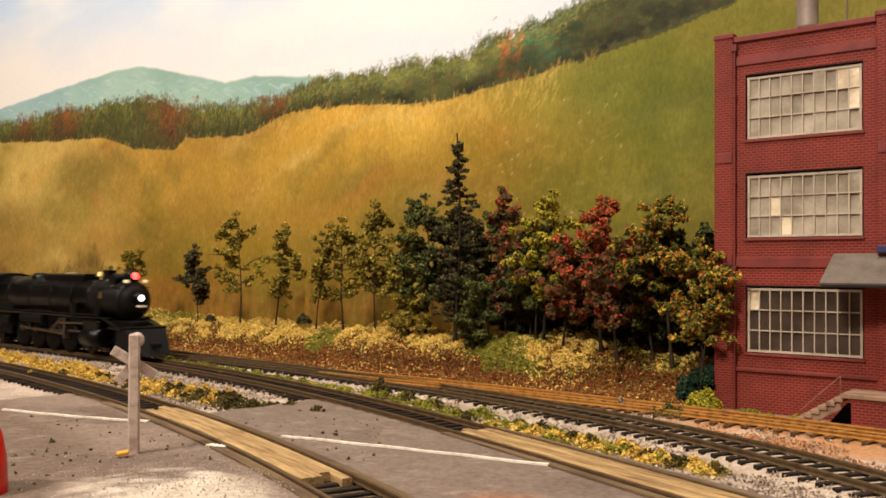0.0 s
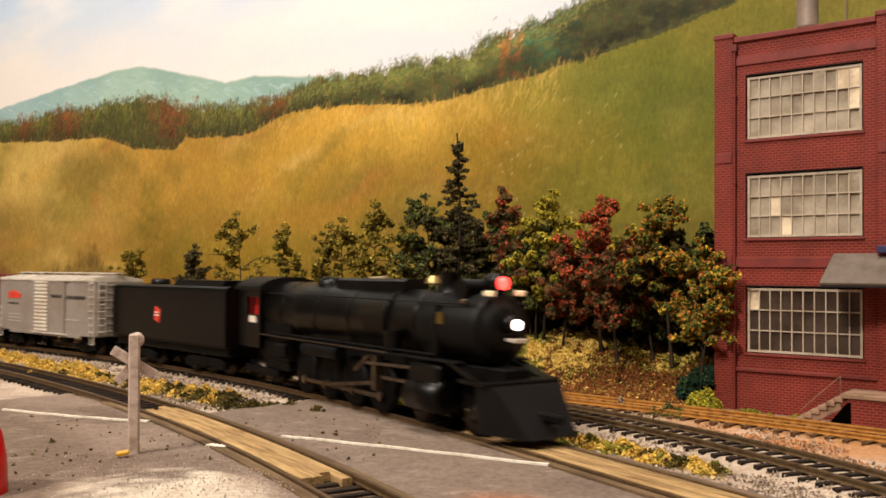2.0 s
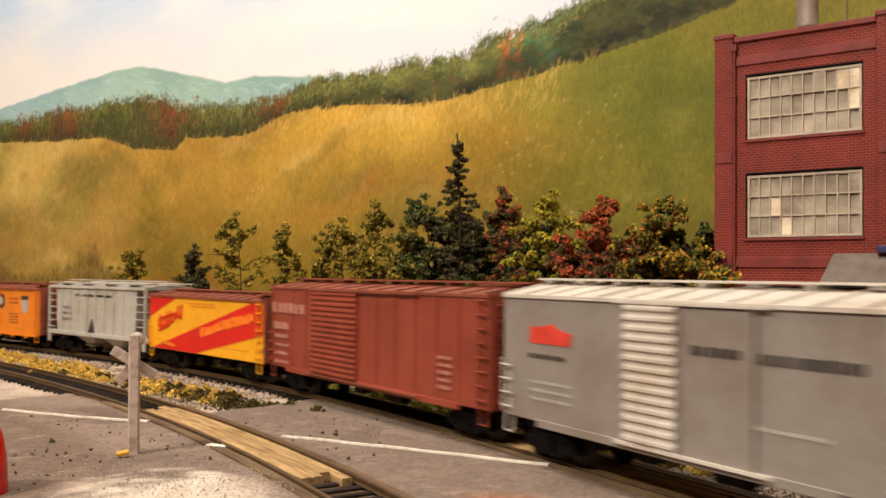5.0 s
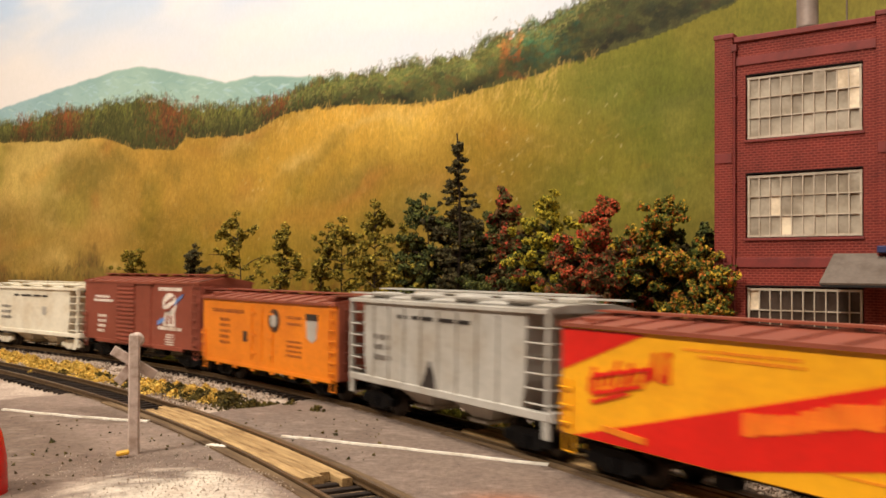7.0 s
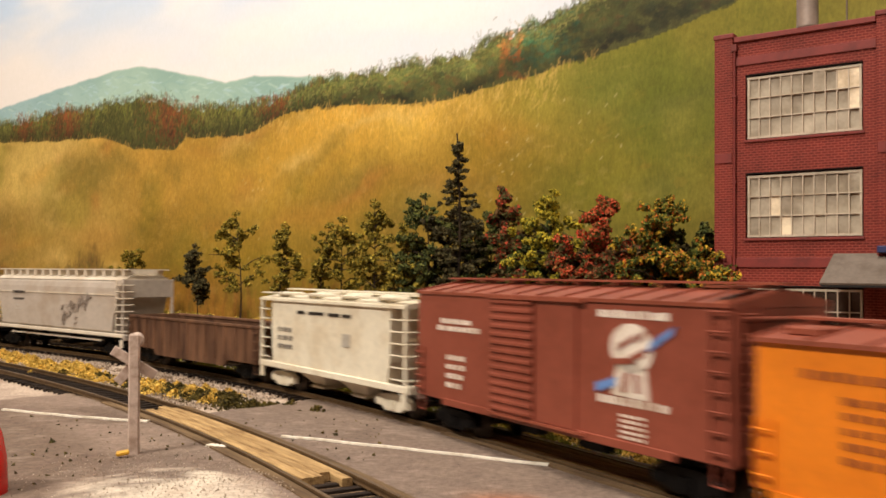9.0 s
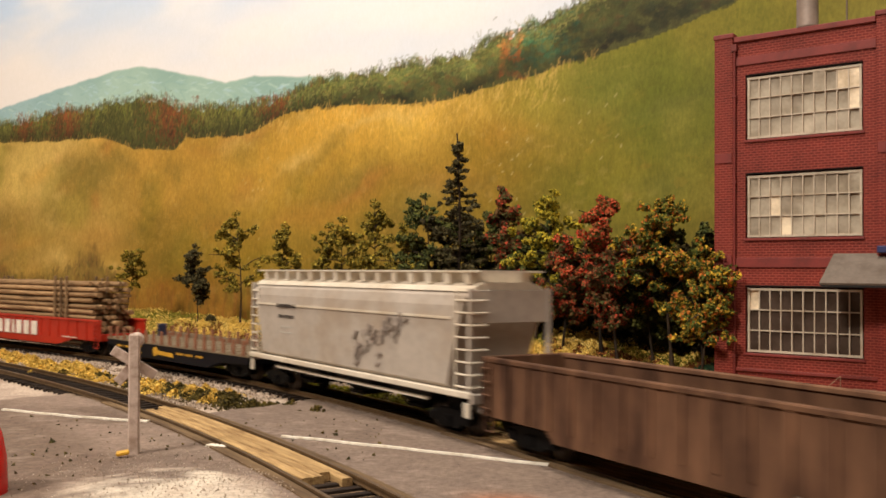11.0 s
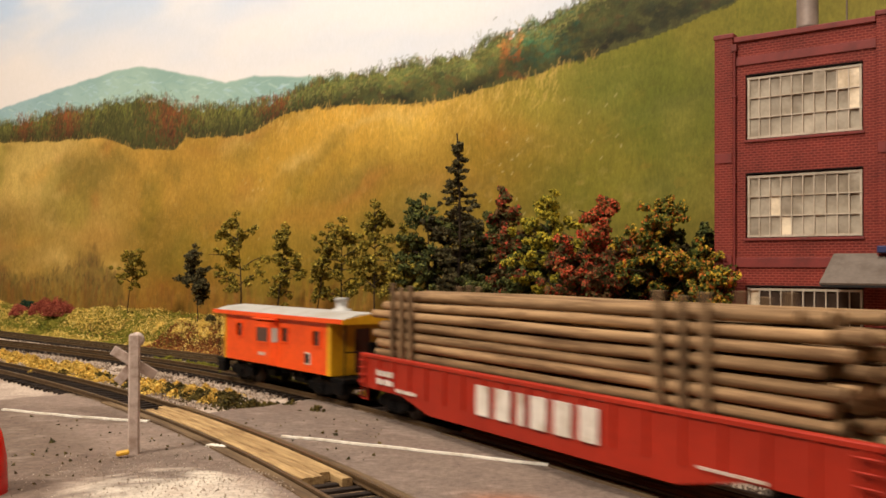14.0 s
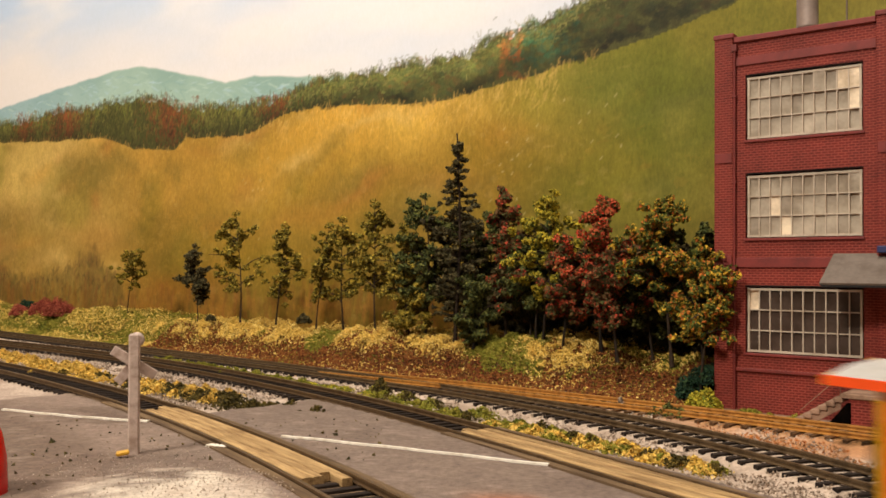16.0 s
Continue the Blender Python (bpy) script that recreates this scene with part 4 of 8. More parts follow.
road_line((-0.056, 0.3165), (0.0325, 0.2725), 0.0012, -0.0008, 1)
road_line((-0.181, 0.371), (-0.1125, 0.3445), 0.0012, 0.0022, 2)
road_line((-0.0775, 0.2985), (-0.0705, 0.2955), 0.0030, 0.0, 3)


# ---- crossbuck ----
def crossbuck():
    ob = thing("crossbuck_sign", "bleached wooden railway crossbuck with a round knob on top", "sign", at=pose(-0.0975, 0.2850, -0.002, 0, -0.6, 14))
    part("post", Bag().box(-0.0017, 0.0017, -0.0015, 0.0015, 0, 0.0388, 0.0005), M_SIGN, ob)
    part("knob", Bag().turned([(-0.0012, 0.0018), (-0.0009, 0.0024), (0.0009, 0.0024), (0.0012, 0.0018)], (0.0006, 0.0004, 0.0368), "y", 20), M_SIGN, ob)
    for ang, d in ((33, 0.0), (-48, 0.0008)):
        m = pose(0.0, 0.0021 + d, 0.0292, 0, ang, 0)
        part("blade", Bag().box(-0.0082, 0.0076 if ang > 0 else 0.0008, -0.0004, 0.0004, -0.0016, 0.0016, 0.0002), M_SIGN, ob, at=m)
    tagged(part("yellow_chock", Bag().box(-0.0020, 0.0020, -0.0012, 0.0012, 0, 0.0014, 0.0004), painted("yellow_paint", rgb(214, 162, 44), 0.6), at=pose(-0.0988, 0.2790, -0.0005, 0, -8, 20)), "small yellow painted block at the foot of a post", "block")


crossbuck()


# ---- red plastic thing at the edge ----
def red_post():
    ob = thing("toy_fender", "glossy red plastic body corner of a toy vehicle", "toy", at=pose(-0.1222, 0.232, -0.002))
    part("shell", Bag().turned([(0, 0.0098), (0.010, 0.0092), (0.016, 0.0080), (0.020, 0.0062), (0.0222, 0.0036), (0.0228, 0.001)], (0, 0, 0), "z", 32), M_RED_GLOSS, ob)


red_post()

# ---- plants ----
CRUMB_V = 1.35 * np.array([(0.82, 0.0, -0.5), (-0.5, 0.72, -0.45), (-0.42, -0.76, -0.4), (0.05, 0.05, 0.95)])
CRUMB_F = np.array([(0, 2, 1), (0, 1, 3), (1, 2, 3), (2, 0, 3)])


def crumbs(name, centres, sizes, material, seed):
    """Many small uneven crumbs of foam in one mesh."""
    rng = np.random.default_rng(seed)
    centres = np.asarray(centres, float)
    n = len(centres)
    v = CRUMB_V[None] * np.asarray(sizes)[:, None, None] * rng.uniform(0.55, 1.3, (n, 4, 1))
    q = rng.normal(size=(n, 4))
    q /= np.linalg.norm(q, axis=1)[:, None]
    w, x, y, z = q.T
    R = np.stack([1 - 2 * (y * y + z * z), 2 * (x * y - z * w), 2 * (x * z + y * w), 2 * (x * y + z * w), 1 - 2 * (x * x + z * z), 2 * (y * z - x * w), 2 * (x * z - y * w), 2 * (y * z + x * w), 1 - 2 * (x * x + y * y)], -1).reshape(n, 3, 3)
    v = np.einsum("nij,nkj->nki", R, v) + centres[:, None]
    f = CRUMB_F[None] + (np.arange(n) * 4)[:, None, None]
    return mesh_np(name, v.reshape(-1, 3), f.reshape(-1, 3), material)


def stops(*cols):
    return [(i / len(cols), rgb(*c)) for i, c in enumerate(cols)]


F_STRAW = flock("straw_flock", stops((150, 116, 44), (190, 152, 64), (224, 188, 92), (236, 202, 108), (206, 166, 74), (244, 216, 130), (170, 134, 50)), each=0.34, lump_scale=120, fine=(0.55, 1.22))
F_RUST = flock("rust_flock", stops((96, 48, 28), (76, 38, 24), (124, 66, 36), (150, 96, 46), (84, 46, 28), (116, 74, 38)), each=0.34, lump_scale=120, fine=(0.55, 1.22))
F_GREEN = flock("green_flock", stops((92, 98, 32), (70, 80, 28), (140, 130, 48), (112, 112, 38), (160, 146, 60)), each=0.34, lump_scale=120, fine=(0.55, 1.22))
F_GOLD = flock("gold_flock", stops((196, 148, 52), (230, 188, 86), (148, 118, 48), (238, 200, 104), (214, 166, 66), (118, 98, 44)), each=0.34, lump_scale=120, fine=(0.55, 1.22))
F_DARK = flock("dark_flock", stops((56, 50, 24), (84, 72, 32), (42, 40, 22), (104, 88, 38), (62, 52, 32)), each=0.34, lump_scale=120, fine=(0.55, 1.22))
F_PINE = flock("pine_flock", stops((54, 46, 28), (80, 70, 42), (44, 42, 28), (104, 92, 58), (56, 54, 32)), each=0.55, lump_scale=210, fine=(0.5, 1.25))
F_OLIVE = flock("olive_flock", stops((62, 58, 26), (94, 88, 34), (188, 160, 56), (52, 50, 26), (148, 128, 46), (76, 76, 34), (214, 184, 78)), each=0.55, lump_scale=210, fine=(0.5, 1.25))
F_DEEP = flock("deep_green_flock", stops((50, 56, 30), (74, 80, 38), (40, 46, 28), (118, 116, 56), (60, 68, 38), (92, 98, 48)), each=0.55, lump_scale=210, fine=(0.5, 1.25))
F_REDTREE = flock("red_leaf_flock", stops((56, 62, 30), (84, 86, 42), (206, 56, 38), (64, 70, 34), (232, 100, 66), (70, 66, 36), (92, 100, 48), (216, 72, 44)), each=0.55, lump_scale=210, fine=(0.5, 1.25))
F_MIXRED = flock("mixed_leaf_flock", stops((56, 60, 32), (92, 92, 50), (70, 74, 40), (108, 72, 44), (60, 66, 36), (182, 66, 46), (100, 100, 56)), each=0.55, lump_scale=210, fine=(0.5, 1.25))
F_YELLOW = flock("yellow_leaf_flock", stops((58, 68, 28), (92, 96, 36), (196, 170, 44), (70, 78, 32), (216, 190, 60), (120, 116, 40), (56, 66, 30)), each=0.55, lump_scale=210, fine=(0.5, 1.25))
F_ORANGE = flock("orange_leaf_flock", stops((54, 62, 28), (92, 100, 40), (66, 76, 32), (208, 160, 48), (84, 94, 38), (60, 70, 32), (106, 112, 46), (222, 112, 48), (72, 82, 36)), each=0.55, lump_scale=210, fine=(0.5, 1.25))
F_ROSE = flock("rose_flock", stops((158, 76, 58), (136, 60, 48), (176, 94, 70), (124, 56, 44)))
F_TEAL = flock("teal_flock", stops((34, 62, 46), (46, 72, 48), (28, 48, 38), (58, 78, 48)))
F_LIME = flock("lime_flock", stops((160, 150, 40), (130, 134, 44), (186, 166, 50), (98, 112, 40)))
F_STONE = flock("ballast_stone", stops((176, 156, 138), (142, 122, 104), (196, 178, 160), (112, 94, 78), (160, 138, 118)))
F_GRIT = flock("orange_grit", stops((206, 132, 72), (178, 108, 58), (190, 150, 110), (150, 92, 52)))


F_PALE = flock("pale_gravel", stops((190, 172, 154), (172, 152, 134), (204, 188, 170), (150, 130, 114), (182, 164, 146)))


def ground_cover(name, label, a, b, sizes, lift, mat, seed):
    x, y = AX.x * a + BX.x * b, AX.y * a + BX.y * b
    z = -0.0042 + bank_height(a, b) + lift
    me = crumbs(name, np.stack([x, y, z], -1), sizes, mat, seed)
    return tagged(new(name, me), label, "ground cover", kind="stuff")


def bank_cover():
    rng = np.random.default_rng(20)
    n = 190000
    a, b = rng.uniform(-1.06, -0.160, n), rng.uniform(0.402, 0.495, n)
    b = np.where(rng.random(n) < 0.75, 0.402 + (b - 0.402) * 0.62, b)
    h = bank_height(a, b)
    patch = 0.25 * rng.normal(size=n) + 0.8 * np.sin(a * 37) + 0.7 * np.sin(a * 83 + 1.3) + 1.5 * fbm(a, b, 34, 21)
    low = (0.0080 + 0.003 * np.sin(a * 29) + 0.005 * fbm(a, b, 50, 24) + 0.001 * rng.normal(size=n)) - 0.005 * step01(a, -0.50, -0.60)
    puff = (np.abs(fbm(a, b, 90, 22)) * 0.0055 + np.clip(fbm(a, b, 38, 23), 0, 1) * 0.0095) * step01(h, 0.003, 0.012)
    hollow = (puff < 0.0017) & (h > 0.004) & (rng.random(n) < 0.75)
    rust = ((h < low) | (hollow & (fbm(a, b, 20, 25) > 0.0))) & (a > -0.62) & (rng.random(n) < 0.86)
    greenish = ~rust & ((patch > 0.95) | hollow | ((a > -0.24) & (rng.random(n) < 0.45)) | ((a < -0.64) & (a > -0.72) & (rng.random(n) < 0.5)) | ((a < -0.72) & (rng.random(n) < 0.4)))
    straw = ~rust & ~greenish
    for nm, lab, m, mat, sd in (("rust_undergrowth", "red-brown flock undergrowth at the foot of the bank", rust, F_RUST, 1), ("straw_grass", "straw-yellow flock grass on the bank", straw, F_STRAW, 2), ("green_grass", "olive green flock grass on the bank", greenish, F_GREEN, 3)):
        k = np.where(m)[0]
        ground_cover(nm, lab, a[k], b[k], rng.uniform(0.0003, 0.0008, len(k)), puff[k] + rng.uniform(-0.0005, 0.0016, len(k)), mat, sd)


bank_cover()


def clumps(name, label, centres, mat, seed, per=60, spread=0.0045, high=0.005, size=(0.00025, 0.0008)):
    """Tufts of flock round plan points (x, y)."""
    rng = np.random.default_rng(seed)
    P, S = [], []
    for x, y, k in centres:
        n = int(2.6 * per * k)
        r = np.abs(rng.normal(0, spread * k, n))
        t = rng.uniform(0, 2 * np.pi, n)
        z = -0.0042 + rng.random(n) * high * k * np.exp(-(r / (spread * k * 1.2)) ** 2)
        P.append(np.stack([x + r * np.cos(t), y + r * np.sin(t), z], -1))
        S.append(rng.uniform(*size, n))
    return tagged(new(name, crumbs(name, np.concatenate(P), np.concatenate(S), mat, seed)), label, "ground cover", kind="stuff")


def along(points, n, jitter, seed, lo=0.6, hi=1.2):
    rng = np.random.default_rng(seed)
    p = np.array(points)
    d = np.concatenate([[0], np.cumsum(np.hypot(*np.diff(p, axis=0).T))])
    q = rng.uniform(0, d[-1], n)
    return [(np.interp(k, d, p[:, 0]) + rng.normal(0, jitter), np.interp(k, d, p[:, 1]) + rng.normal(0, jitter), rng.uniform(lo, hi)) for k in q]


STRIP = [(-0.46, 0.770), (-0.319, 0.640), (-0.184, 0.497), (-0.105, 0.424), (-0.052, 0.374)]
clumps("golden_weeds", "golden yellow flock weeds between two tracks", along(STRIP[:4], 190, 0.0052, 31, 0.5, 1.0), F_GOLD, 32, per=130)
clumps("dark_weeds", "dark olive flock weeds between two tracks", along([(-0.17, 0.482), (-0.105, 0.422), (-0.050, 0.372)], 46, 0.0042, 33, 0.5, 1.1), F_DARK, 34, per=130)
clumps("dark_weeds", "dark olive flock weeds between two tracks", along(STRIP[:3], 34, 0.0055, 35, 0.4, 0.8), F_DARK, 36)
MID = [(-0.20, 0.615), (-0.11, 0.525), (-0.038, 0.450), (0.0255, 0.362), (0.060, 0.312), (0.086, 0.276)]
clumps("green_weeds", "olive green flock weeds between two tracks", along(MID, 130, 0.0050, 37, 0.35, 0.85), F_GREEN, 38, per=80, high=0.0042)
clumps("golden_weeds", "yellow flock weeds beside the main track", along(MID[3:], 60, 0.0042, 39, 0.35, 0.8), F_GOLD, 40, per=80, high=0.004)
clumps("golden_weeds", "yellow flock weeds beside the main track", along(MID[:3], 44, 0.0048, 41, 0.3, 0.6), F_LIME, 42, per=80, high=0.003)
clumps("dark_bush", "dark flock bush beside a turnout", [(-0.031, 0.459, 1.0), (-0.029, 0.455, 0.7), (-0.033, 0.463, 0.8)], F_DARK, 43, per=160, spread=0.0040, high=0.0075)
clumps("dark_weeds", "dark olive flock weeds beside the main track", along(MID[2:], 16, 0.0040, 44, 0.5, 0.9), F_DARK, 45)
clumps("green_bush", "dark green flock bush between two tracks", [(0.097, 0.384, 1.0), (0.101, 0.380, 0.8), (0.092, 0.387, 0.7)], F_DEEP, 46, per=160, spread=0.0042, high=0.0065)
clumps("white_weed", "white flowering flock tuft between tracks", [(0.083, 0.415, 0.6)], F_STONE, 47, per=120, spread=0.0030, high=0.008)
clumps("pale_weed", "pale flock tuft in the road", [(-0.083, 0.293, 0.35), (-0.0245, 0.308, 0.3), (0.0225, 0.276, 0.35)], F_LIME, 48, per=60, spread=0.003, high=0.003)
clumps("orange_grit", "orange grit at the edge of the road", along([(0.0, 0.2385), (0.020, 0.232), (0.034, 0.223)], 24, 0.0030, 49, 0.4, 0.7), F_GRIT, 50, per=50, high=0.003, size=(0.0003, 0.0008))
clumps("ochre_weeds", "ochre weeds at the factory wall", along([(0.130, 0.408), (0.150, 0.392), (0.163, 0.381)], 9, 0.0016, 51, 0.20, 0.4), F_GREEN, 52, high=0.006)


def loose_stones():
    """Ballast crumbs beside and between the tracks."""
    rng = np.random.default_rng(60)
    n = 90000
    a, b = rng.uniform(-0.75, -0.03, n), rng.uniform(0.20, 0.405, n)
    x, y = AX.x * a + BX.x * b, AX.y * a + BX.y * b
    dm, sm = distance_to(LINE_MAIN, x, y)
    db, sb = distance_to(LINE_MIDDLE, x, y)
    dr, sr = distance_to(LINE_REAR, x, y)
    df, sf = distance_to(LINE_FRONT, x, y)
    near = np.minimum(np.minimum(dm, db), np.minimum(dr, df))
    ok = (near > 0.0095) & (near < 0.030) & (fbm(x, y, 60, 61) > -0.25) & (sf > 0.012)
    ok &= ~((a > -0.33) & (sm < -0.009)) & ~((a > -0.20) & (sm > 0) & (sm < 0.017) & (sb < 0))
    k = np.where(ok)[0]
    z = -0.0044 + rng.uniform(0, 0.0009, len(k))
    z = np.where(near[k] < 0.016, z + 0.0008, z)
    rust = (sb[k] > 0.010) & (a[k] > -0.16) & (rng.random(len(k)) < 0.7)
    P, S = np.stack([x[k], y[k], z], -1), rng.uniform(0.00025, 0.0007, len(k))
    tagged(new("ballast", crumbs("ballast", P[~rust], S[~rust], F_STONE, 62)), "pale grey ballast stones along the tracks", "ballast", kind="stuff")
    tagged(new("ballast", crumbs("ballast", P[rust], S[rust], F_GRIT, 63)), "rusty orange grit between the tracks", "ballast", kind="stuff")
    n = 4200
    x, y = rng.normal(-0.060, 0.040, n), rng.normal(0.236, 0.026, n)
    df, sf = distance_to(LINE_FRONT, x, y)
    k = np.where((sf < -0.014) & (x > -0.118) & (fbm(x, y, 60, 65) + 0.5 * rng.random(n) > 0.1))[0]
    tagged(new("gravel", crumbs("gravel", np.stack([x[k], y[k], -0.0013 + 0.003 * np.exp(-(((x[k] + 0.058) / 0.046) ** 2 + ((y[k] - 0.230) / 0.036) ** 2)) + rng.uniform(0, 0.0004, len(k))], -1), rng.uniform(0.00008, 0.00026, len(k)), F_PALE, 64)), "pale crushed gravel beside the siding", "gravel", kind="stuff")


loose_stones()


# ---- trees ----
def tree(a, b, base, top, wide, mat, label, seed, lean=0.0, dense=1.0, first=0.35, trunk=0.0011, tall=False, category="tree"):
    """A wire-and-foam model tree: tapered trunk, limbs and a crown of crumbs."""
    rng = np.random.default_rng(seed)
    foot = ab(a, b, base - 0.004)
    ob = thing("tree" if not tall else "conifer_tree", label, category, "trees before the backdrop", at=Matrix.Translation(foot))
    high = top - base + 0.004
    wood = Bag()
    n = 9
    ph = rng.uniform(0, 6, 2)
    spine = []
    for i in range(n + 1):
        k = i / n
        sway = 0.0022 * math.sin(4 * k + ph[0]) + lean * k * k
        p = Vector((AX.x * sway, AX.y * sway, high * k * 0.96)) + Vector((0, 0.0008 * math.sin(4 * k + ph[1]), 0))
        spine.append(p)
    for i in range(n):
        fall = 0.6 if tall else 0.8
        r0, r1 = 0.72 * trunk * (1 - fall * i / n), 0.72 * trunk * (1 - fall * (i + 1) / n)
        wood.rod(spine[i], spine[i + 1], r0 * (1.5 if i == 0 else 1), r1, 7, cap=False)
    P, S = [], []
    def tuft(p, r, m, flat=0.8):
        d = rng.normal(size=(m, 3))
        d /= np.linalg.norm(d, axis=1)[:, None]
        d *= (rng.random((m, 1)) ** 0.5) * r
        d[:, 2] *= flat
        P.append(np.array(p)[None] + d)
        S.append(rng.uniform(0.0005, 0.0013, m))
    at = lambda k: spine[min(int(k * n), n - 1)].lerp(spine[min(int(k * n), n - 1) + 1], k * n - min(int(k * n), n - 1))
    if tall:
        for i in range(96):
            k = first + (0.95 - first) * (i + rng.random()) / 96
            reach = wide * 0.46 * min(1.0, (1.02 - k) * 2.6) * rng.uniform(0.30, 1.15)
            t = rng.uniform(0, 2 * math.pi)
            p = at(k)
            q = p + Vector((math.cos(t) * reach, math.sin(t) * reach, rng.uniform(-0.1, 0.25) * reach))
            wood.rod(p, q, 0.0003, 0.00015, 5, cap=False)
            for f in (0.55, 0.8, 1.0):
                if rng.random() < 0.75:
                    tuft(p.lerp(q, f), 0.0021, int(13 * dense), 0.6)
    else:
        limbs = max(8, int(17 * (0.5 + 0.6 * dense)))
        for i in range(limbs):
            k = first + (1 - first) * (i + rng.random()) / limbs
            t = rng.uniform(0, 2 * math.pi)
            bulge = math.sin(math.pi * min(1, 0.22 + 0.72 * (k - first) / (1 - first))) ** 0.7
            reach = wide * (0.5 + 0.12 * min(1, dense)) * bulge * rng.uniform(0.55, 1.15)
            p = at(k * 0.92)
            q = p + Vector((math.cos(t) * reach, math.sin(t) * reach * 0.8, rng.uniform(0.0, 0.7) * reach))
            mid = p.lerp(q, 0.5) + Vector((0, 0, rng.uniform(0, 0.003)))
            wood.rod(p, mid, 0.0005, 0.0004, 5, cap=False).rod(mid, q, 0.0004, 0.0002, 5, cap=False)
            for f in range(int(2.5 + 4.6 * dense)):
                c = p.lerp(q, rng.uniform(0.15, 1.08)) + Vector(rng.normal(0, 0.0024, 3))
                tuft(c, rng.uniform(0.0020, 0.0040), int(40 * (0.6 + 0.4 * dense)))
        tuft(at(0.99), 0.0035, 30)
    part("trunk", wood, M_BARK, ob)
    part("crown", crumbs("crown", np.concatenate(P), np.concatenate(S), mat, seed), mat, ob)
    return ob


tree(-0.703, 0.446, 0.017, 0.077, 0.022, F_OLIVE, "thin leaning olive model tree", 1, 0.016, 0.42, 0.55, 0.0008)
tree(-0.606, 0.446, 0.018, 0.081, 0.017, F_PINE, "small slim dark green model tree", 2, 0.0, 0.80, 0.30, 0.0007)
tree(-0.552, 0.446, 0.022, 0.107, 0.036, F_OLIVE, "open-crowned olive model tree with bare limbs", 3, -0.003, 0.72, 0.28, 0.0010)
tree(-0.508, 0.446, 0.022, 0.095, 0.028, F_OLIVE, "yellow-green model tree with a loose crown", 4, 0.008, 0.68, 0.26, 0.0009)
tree(-0.462, 0.444, 0.021, 0.094, 0.014, F_OLIVE, "very thin model sapling with few leaves", 5, 0.008, 0.42, 0.30, 0.0007)
tree(-0.440, 0.447, 0.021, 0.098, 0.030, F_OLIVE, "olive model tree with a loose crown", 6, -0.004, 0.72, 0.25, 0.0009)
tree(-0.408, 0.446, 0.020, 0.109, 0.026, F_OLIVE, "slim olive and yellow model tree", 7, -0.006, 0.76, 0.32, 0.0009)
tree(-0.388, 0.452, 0.018, 0.092, 0.030, F_OLIVE, "dense olive model tree", 8, 0.0, 0.8, 0.25, 0.0010)
tree(-0.364, 0.446, 0.017, 0.112, 0.040, F_DEEP, "dense dark green model tree", 9, -0.004, 1.1, 0.22, 0.0016)
tree(-0.336, 0.440, 0.016, 0.150, 0.032, F_PINE, "tall ragged dark conifer with a bare pole trunk", 10, 0.0, 1.1, 0.12, 0.0016, True)
tree(-0.342, 0.462, 0.018, 0.095, 0.036, F_PINE, "dense dark model tree", 11, 0.0, 1.0, 0.2, 0.0012)
tree(-0.308, 0.450, 0.018, 0.114, 0.034, F_MIXRED, "dark model tree with reddish leaves", 12, 0.0, 1.0, 0.25, 0.0012)
tree(-0.318, 0.436, 0.016, 0.052, 0.022, F_DEEP, "low grey-green model bush tree", 13, 0.0, 0.9, 0.1, 0.0010)
tree(-0.276, 0.448, 0.018, 0.109, 0.040, F_YELLOW, "yellow and green autumn model tree", 14, 0.004, 1.0, 0.30, 0.0013)
tree(-0.286, 0.456, 0.018, 0.086, 0.040, F_DEEP, "dark green model tree", 15, 0.0, 1.0, 0.28, 0.0012)
tree(-0.238, 0.446, 0.016, 0.104, 0.042, F_REDTREE, "red-leaved autumn model tree", 16, -0.002, 1.25, 0.30, 0.0014)
tree(-0.258, 0.440, 0.016, 0.080, 0.034, F_MIXRED, "reddish green autumn model tree", 17, 0.0, 1.0, 0.32, 0.0012)
tree(-0.198, 0.444, 0.013, 0.102, 0.044, F_ORANGE, "orange and green autumn model tree", 18, 0.0, 1.2, 0.28, 0.0014)
tree(-0.212, 0.452, 0.013, 0.084, 0.044, F_DEEP, "dark green model tree", 19, 0.0, 1.1, 0.25, 0.0012)
tree(-0.178, 0.436, 0.008, 0.078, 0.030, F_ORANGE, "orange-leaved model tree beside the factory", 20, 0.0, 0.9, 0.32, 0.0012)
tree(-0.186, 0.462, 0.013, 0.086, 0.034, F_DEEP, "dark green model tree behind others", 21, 0.0, 1.1, 0.22, 0.0012)


tree(-0.352, 0.458, 0.018, 0.104, 0.034, F_PINE, "dense dark model tree", 22, 0.003, 1.0, 0.26, 0.0012)
tree(-0.324, 0.460, 0.018, 0.098, 0.034, F_DEEP, "dense dark model tree", 23, -0.003, 1.0, 0.28, 0.0012)
tree(-0.374, 0.438, 0.017, 0.066, 0.026, F_OLIVE, "low bushy olive model tree", 24, 0.0, 0.85, 0.12, 0.0010)
tree(-0.298, 0.462, 0.018, 0.092, 0.036, F_PINE, "dark model tree behind others", 25, 0.0, 1.0, 0.22, 0.0011)
tree(-0.224, 0.436, 0.014, 0.078, 0.036, F_MIXRED, "dark model tree with reddish leaves", 26, 0.0, 1.0, 0.36, 0.0012)
tree(-0.163, 0.406, -0.002, 0.070, 0.024, F_ORANGE, "small orange-leaved model tree at the factory corner", 27, 0.004, 0.85, 0.50, 0.0010)


